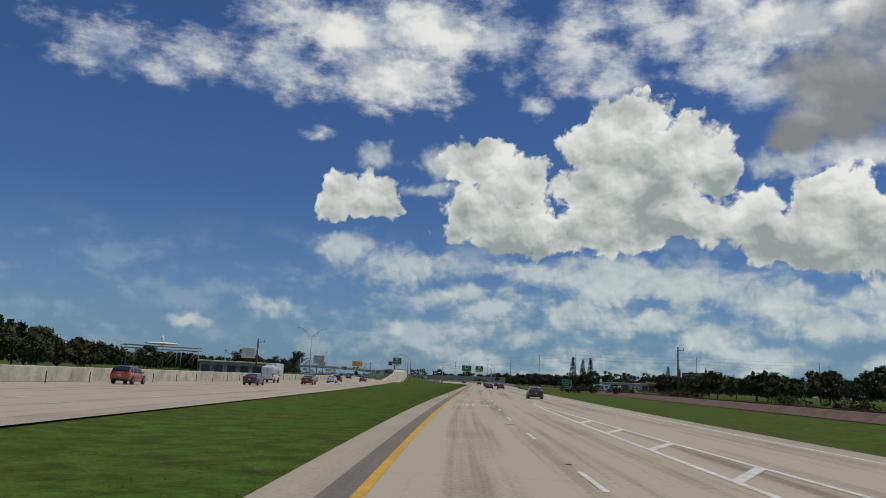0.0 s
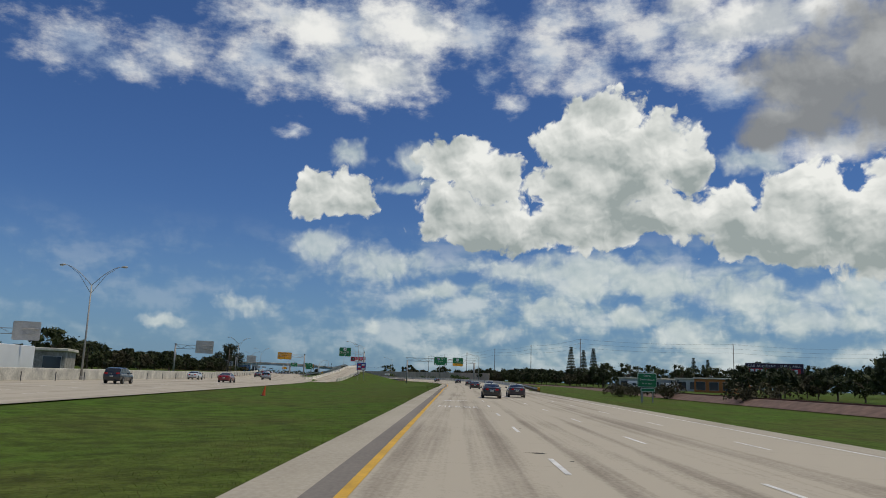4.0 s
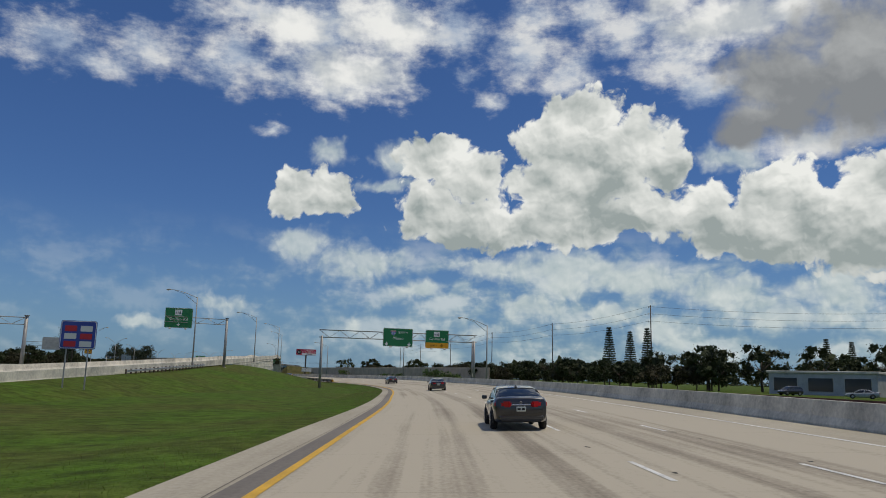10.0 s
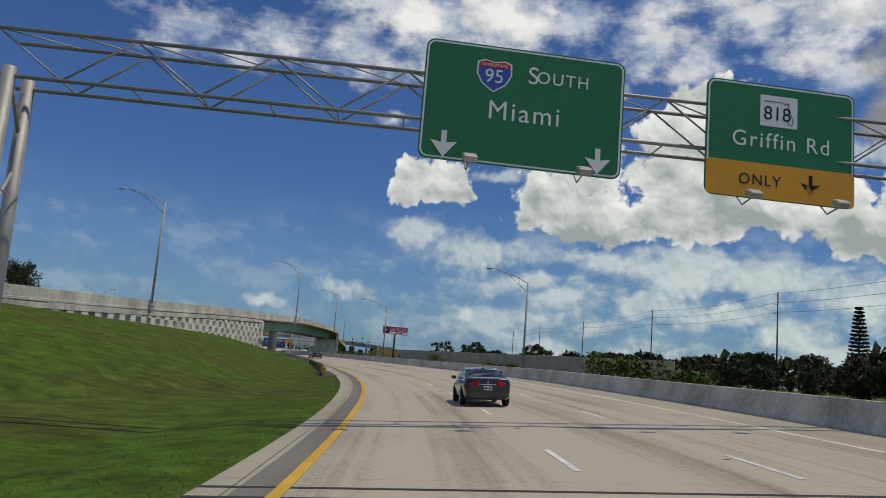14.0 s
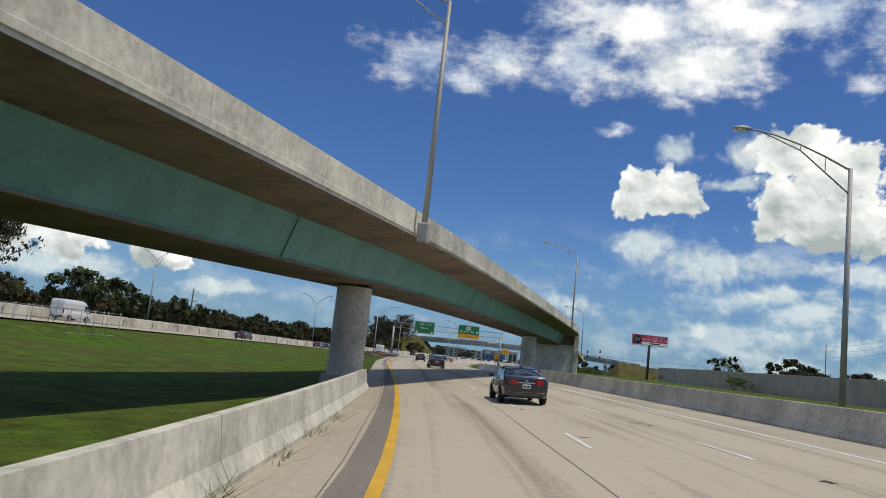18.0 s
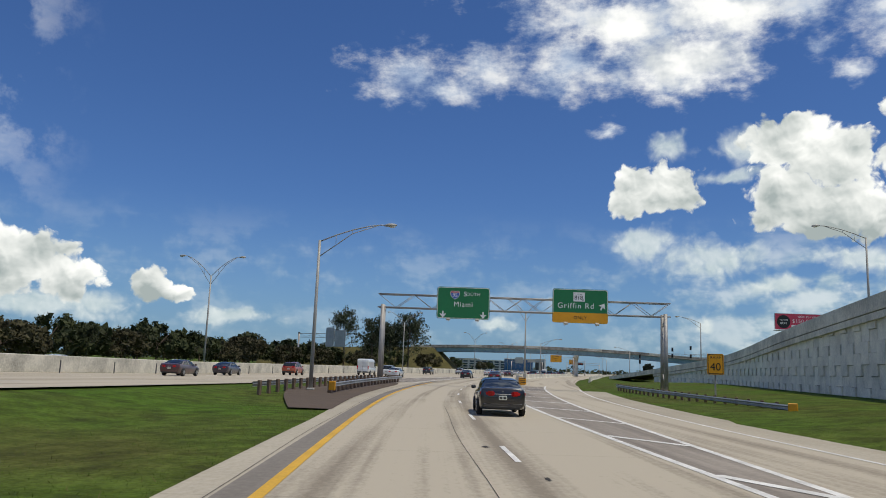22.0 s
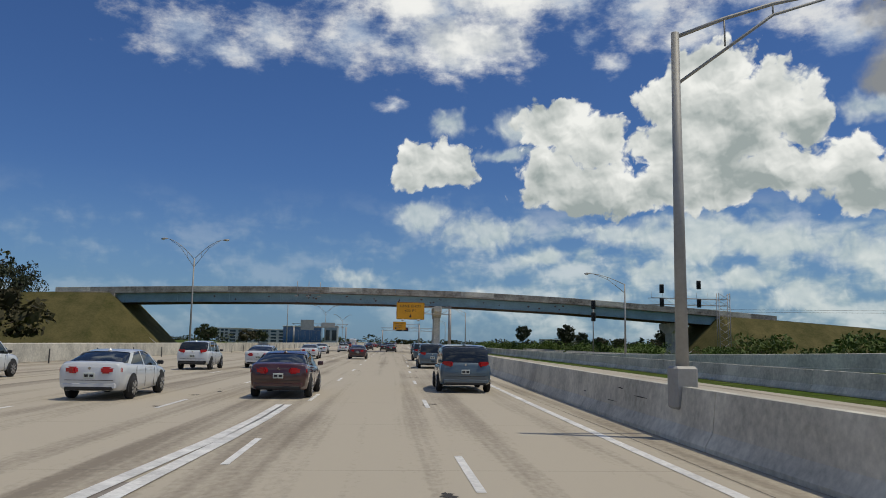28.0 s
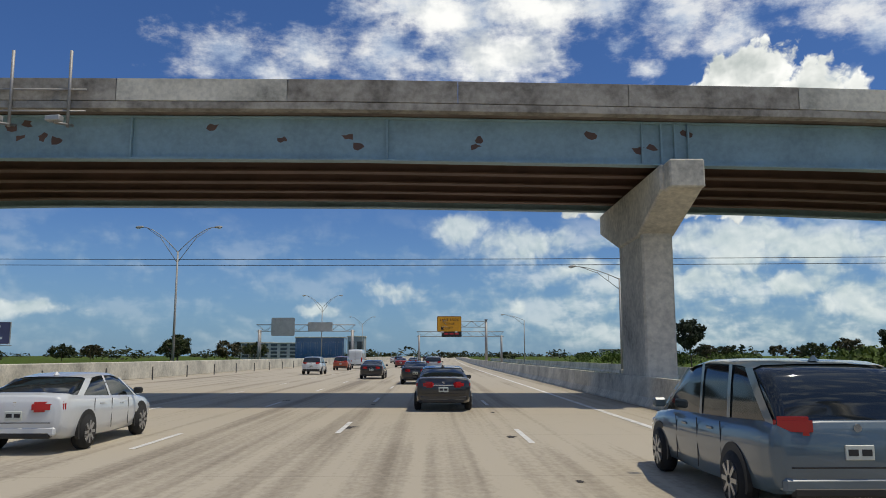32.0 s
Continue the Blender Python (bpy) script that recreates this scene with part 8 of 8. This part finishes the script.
# the deeper belts of trees, joined
rngn = np.random.default_rng(41)
centres, radii = [], []
for k in range(1000):
    if k % 2:
        p = axis.at(rngn.uniform(-140, 700), rngn.uniform(122, 190))
        x, y = p.x, p.y
    else:
        y = rngn.uniform(-80, 905)
        x = main_x(y) - rngn.uniform(78, 150)
    h = rngn.uniform(7.5, 12.0) if k % 2 else rngn.uniform(5.5, 9.0)
    for j in range(5):
        centres.append(np.array([x + rngn.normal() * 2.2, y + rngn.normal() * 2.2, h * rngn.uniform(0.35, 0.9)]))
        radii.append(rngn.uniform(1.5, 2.6))
belt = new("tree_belt", quads_mesh("tree_belt", leaf_cloud(rngn, centres, radii, 46, 0.42, 0.0, 6), M_LEAF))
tagged(belt, "deep belt of dark trees behind the first rows", "trees", kind="stuff")
# distant woods on the horizon
rngn = np.random.default_rng(77)
centres, radii = [], []
for k in range(520):
    a = radians(rngn.uniform(-62, 62))
    d = rngn.uniform(900, 2600)
    centres.append(np.array([-60 + math.sin(a) * d, 550 + math.cos(a) * d, rngn.uniform(1, 5)]))
    radii.append(rngn.uniform(7, 14))
woods = new("distant_woods", quads_mesh("distant_woods", leaf_cloud(rngn, centres, radii, 60, 2.4) * np.array([1, 1, 0.62]), M_LEAF))
tagged(woods, "hazy dark belt of far woods", "woods", kind="stuff")

# grass blades along the verges
def grass_field(name, spots, label, material, hmin, hmax, seed):
    r = np.random.default_rng(seed)
    n = len(spots)
    p = np.array(spots)
    a = r.uniform(0, 2 * np.pi, n)
    w = r.uniform(0.004, 0.010, n)
    h = r.uniform(hmin, hmax, n)
    dx, dy = np.cos(a) * w, np.sin(a) * w
    lx, ly = r.normal(0, 1.1, n) * h, r.normal(0, 1.1, n) * h
    q = np.empty((n, 4, 3))
    q[:, 0] = np.stack([p[:, 0] - dx, p[:, 1] - dy, p[:, 2] - 0.03], 1)
    q[:, 1] = np.stack([p[:, 0] + dx, p[:, 1] + dy, p[:, 2] - 0.03], 1)
    q[:, 2] = np.stack([p[:, 0] + dx * 0.2 + lx, p[:, 1] + dy * 0.2 + ly, p[:, 2] + h], 1)
    q[:, 3] = np.stack([p[:, 0] - dx * 0.2 + lx, p[:, 1] - dy * 0.2 + ly, p[:, 2] + h], 1)
    return tagged(new(name, quads_mesh(name, q, material)), label, "grass", kind="stuff")


M_BLADE = mat("grass_blades", (0.070, 0.122, 0.018), 0.8, var=0.3, size=5, fine=1.2, tint=(0.040, 0.060, 0.012), spec=0.15)
M_DRY = mat("dry_grass_blades", (0.13, 0.11, 0.05), 0.85, var=0.3, size=4, fine=1.5, tint=(0.07, 0.06, 0.025), spec=0.1)
pts, dry = [], []
rg = np.random.default_rng(5)
for _ in range(110000):
    s = rg.uniform(5, 700)
    d = rg.exponential(3.5)
    if d > 18 or 519 < s < 578 and d < 0.7:
        continue
    o = left_edge(s) - 0.05 - d
    p = axis.at(s, o)
    if p.x < main_x(p.y) + 1.8 or (p.y > 330 and p.x < fly_x(p.y) + FLY_HALF + 0.8 and p.y < 545):
        continue
    (pts if rg.uniform() > 0.12 else dry).append((p.x, p.y, ground_z(p.x, p.y, s, o)))
for _ in range(16000):
    s = rg.uniform(0, 310)
    o = right_edge(s) + 0.1 + rg.exponential(6.0)
    p = axis.at(s, o)
    if o < 38:
        (pts if rg.uniform() > 0.45 else dry).append((p.x, p.y, ground_z(p.x, p.y, s, o)))
for _ in range(9000):
    s = rg.uniform(672, 820)
    o = right_edge(s) + 0.2 + rg.exponential(5.0)
    p = axis.at(s, o)
    if p.x < fly_x(p.y) - FLY_HALF - 0.4:
        pts.append((p.x, p.y, ground_z(p.x, p.y, s, o)))
grass_field("verge_grass", pts, "short green verge grass", M_BLADE, 0.012, 0.055, 3)
grass_field("dry_grass", dry, "dry straw-coloured grass tufts", M_DRY, 0.02, 0.10, 4)
# weeds at the barrier foot
weeds = [tuple(road(s_, left_bar(s_) + 0.32 + rg.uniform(0, 0.25))) for s_ in rg.uniform(520, 565, 900) if math.sin(s_ * 1.7) > 0.1]
grass_field("barrier_weeds", weeds, "weeds growing at the barrier foot", M_BLADE, 0.06, 0.3, 6)


# ---- wear and markings on the pavement ----
def road_word(txt, s, off, wide, long):
    """Stretched lettering painted on the lane."""
    root = thing("road_lettering", "worn white word painted on the lane", "road marking")
    o = letters(txt, 1.0, M_WHITE, root, Matrix(), "painted_word", depth=0.0)
    co = np.array([v.co[:] for v in o.data.vertices])
    xs, zs = co[:, 0], co[:, 2]
    xs = (xs - (xs.min() + xs.max()) / 2) / (xs.max() - xs.min()) * wide
    zs = (zs - zs.min()) / (zs.max() - zs.min()) * long
    for v, x, z in zip(o.data.vertices, xs, zs):
        v.co = road(s + z, off + x, 0.012)
    return root


def merge_arrow(s, off):
    root = thing("road_arrow", "worn white merge arrow painted on the lane", "road marking")
    bm = bmesh.new()
    pts = [(-1.15, 0.3), (-0.3, 1.7), (-0.28, 1.25), (0.95, 2.4), (1.15, 1.5), (0.3, 0.9), (-0.1, 0.75), (-0.08, 0.2)]
    bm.faces.new([bm.verts.new(road(s + b, off + a, 0.012)) for a, b in pts])
    bmesh.ops.recalc_face_normals(bm, faces=bm.faces)
    part("arrow", bm, M_WHITE, root)


road_word("MERGE", 58.5, 0.95, 2.6, 2.6)
road_word("MERGE", 169.5, 0.1, 2.6, 2.6)
merge_arrow(73, 0.6)
merge_arrow(183, -0.2)
merge_arrow(118, 0.4)
# dark cracked patches, spalls and tar at the joints
M_TAR = mat("tar_patch", (0.045, 0.04, 0.036), 0.9, var=0.3, size=0.4, fine=12)
spalls = thing("pavement_spalls", "dark broken spots and tar patches in the concrete", "pavement damage", kind="structure")
rg = np.random.default_rng(15)


def spall(s, off, ls, lo, place=road):
    n = 19
    bm = bmesh.new()
    bm.faces.new([bm.verts.new(place(s + ls * math.sin(2 * math.pi * k / n) * rg.uniform(0.25, 1.1), off + lo * math.cos(2 * math.pi * k / n) * rg.uniform(0.25, 1.1), 0.006)) for k in range(n)])
    bmesh.ops.recalc_face_normals(bm, faces=bm.faces)
    part("spall", bm, M_TAR, spalls)


for line, s0, s1 in ((line_b, 250, 990), (line_c, 255, 650), (line_a, 20, 200)):
    s = s0
    while s < s1:
        spall(s + rg.uniform(-2, 2), line(s) + rg.uniform(-0.5, 0.5), rg.uniform(0.06, 0.28), rg.uniform(0.05, 0.2))
        if rg.uniform() < 0.4:
            spall(s + 1.0, line(s) + rg.uniform(-0.4, 0.4), 0.15, 0.35)
        s += rg.uniform(5, 14)
for k in range(26):
    s = rg.uniform(860, 990)
    spall(s, rg.choice([-2.1, -5.8, 1.5]) + rg.uniform(-0.4, 0.4), rg.uniform(0.08, 0.4), rg.uniform(0.08, 0.25))
# wide transverse joints before and after the embankment
for s in (434.5, 435.3):
    bm = bmesh.new()
    for k in range(12):
        a, b = left_edge(s) + (right_edge(s) - left_edge(s)) * k / 12, left_edge(s) + (right_edge(s) - left_edge(s)) * (k + 1) / 12
        bm.faces.new([bm.verts.new(road(s + e, o, 0.007)) for e, o in ((-0.07, a), (-0.07, b), (0.07, b), (0.07, a))])
    part("joint", bm, M_TAR, spalls)
# long tar seams along the lanes
for line, d, s0, s1 in ((line_b, -0.9, 500, 700), (line_c, -3.0, 735, 790), (yellow, -0.72, 300, 760), (line_c, 0.45, 735, 900)):
    strip("seam", M_TAR, s0, s1, 3, lambda s: [(line(s) + d - 0.007 + 0.04 * math.sin(s * 0.31), 0.0065), (line(s) + d + 0.007 + 0.04 * math.sin(s * 0.31), 0.0065)], road, parent=spalls)
# two thick tar joints inside the merging gore's edge
for d in (0.42, 0.78):
    strip("seam", M_TAR, 742, 806, 3, lambda s: [(gore_l(s) + d - 0.04 + 0.03 * math.sin(s * 0.4), 0.0068), (gore_l(s) + d + 0.04 + 0.03 * math.sin(s * 0.4), 0.0068)], road, parent=spalls)
# long dark stain across the gore
for s, o, ls, lo in ((768, -8.4, 0.5, 2.6), (776, -9.6, 0.35, 1.2), (760.5, -10.5, 0.4, 0.9)):
    spall(s, o, ls, lo)
# scrapes on the exit barrier
M_SCUFF = mat("black_scuff", (0.03, 0.028, 0.025), 0.9, var=0.3, size=0.3, fine=15)
scuffs = thing("barrier_scuffs", "black tyre scuffs on the barrier face", "scuffs", kind="structure")
for k in range(26):
    s, n = rg.uniform(775, 960), 9
    z = rg.uniform(0.42, 0.85)
    ln, hh = rg.uniform(0.2, 1.1), rg.uniform(0.006, 0.02)
    o = lambda zz: -0.1 - 0.22 * (1 - (zz - 0.33) / 0.72) * 0.48 - 0.012
    bm = bmesh.new()
    ring = []
    for t in range(n):
        zz = min(1.0, max(0.36, z + hh * math.sin(2 * math.pi * t / n) * rg.uniform(0.4, 1.2)))
        ring.append(bm.verts.new(road(s + ln * math.cos(2 * math.pi * t / n) / 2, nose(s) + o(zz), zz)))
    bm.faces.new(ring)
    part("scuff", bm, M_SCUFF, scuffs)
# bare earth by the guardrails
M_DIRT = mat("bare_brown_earth", (0.085, 0.06, 0.04), 0.95, var=0.3, size=1.5, fine=6, bump=0.6, tint=(0.07, 0.05, 0.033))
strip("dirt_verge", M_DIRT, 694, 752, 3, lambda s: [(float(np.interp(s, (694, 705, 715, 752), (-5.5, -8.0, -10.0, -10.5))), 0.02), (max(-6.6, left_edge(s) + 0.1) if s < 745 else -6.6, 0.014)], road, "bare brown earth and litter by the guardrail", category="verge")
strip("dirt_verge_wall", M_DIRT, 490, 526, 3, lambda s: [(left_edge(s) - 1.3, 0.03), (left_edge(s) + 0.15, 0.006)], road, "bare earth under the guardrail", category="verge")
# litter on the shoulder
for s, o, w, c in ((541, -2.2, 0.5, M_LEGEND), (507.5, -2.9, 0.25, M_LEGEND), (528, -2.2, 0.3, M_RED), (551, -1.7, 0.35, M_YELLOW), (509, -2.5, 0.2, M_LEGEND), (537, -2.0, 0.6, M_SIGNBACK)):
    bm = bmesh.new()
    bmesh.ops.create_icosphere(bm, subdivisions=2, radius=w / 2)
    for v in bm.verts:
        v.co.z = max(0, v.co.z) * 0.75
        v.co.x *= 1.4 + 0.4 * math.sin(v.co.y * 19)
    p = road(s, o, 0.0)
    ob = part("litter", bm, c)
    ob.matrix_world = Matrix.Translation(p)
    tagged(ob, "crumpled litter lying on the shoulder", "litter")
# traffic cone on the grass
p = axis.at(187, -17.0)
root = thing("traffic_cone", "orange traffic cone fallen on the grass", "cone", at=pose(p.x, p.y, ground_z(p.x, p.y), 0, 8, 0))
bm = bmesh.new()
bmesh.ops.create_cone(bm, cap_ends=True, segments=16, radius1=0.17, radius2=0.03, depth=0.85, matrix=pose(0, 0, 0.45))
part("cone_body", bm, mat("cone_orange", (0.6, 0.09, 0.02), 0.6), root)
part("cone_base", bevelled_box((-0.24, -0.24, 0), (0.24, 0.24, 0.05), 0.02), M_PLASTIC, root)
# chain-link enclosure on the inner field
root = thing("wire_enclosure", "small chain-link enclosure on the grass field", "fence")
cx, cy = -58.0, 590.0
for a, b in (((-4, -3), (4, -3)), ((4, -3), (4, 3)), ((4, 3), (-4, 3)), ((-4, 3), (-4, -3))):
    for t in range(4):
        x, y = cx + a[0] + (b[0] - a[0]) * t / 4, cy + a[1] + (b[1] - a[1]) * t / 4
        tube("post", [(x, y, -0.5), (x, y, 2.3)], 0.04, M_GALV, root, 6)
    for z in (0.2, 1.2, 2.2):
        tube("rail", [(cx + a[0], cy + a[1], z), (cx + b[0], cy + b[1], z)], 0.025, M_GALV, root, 5)
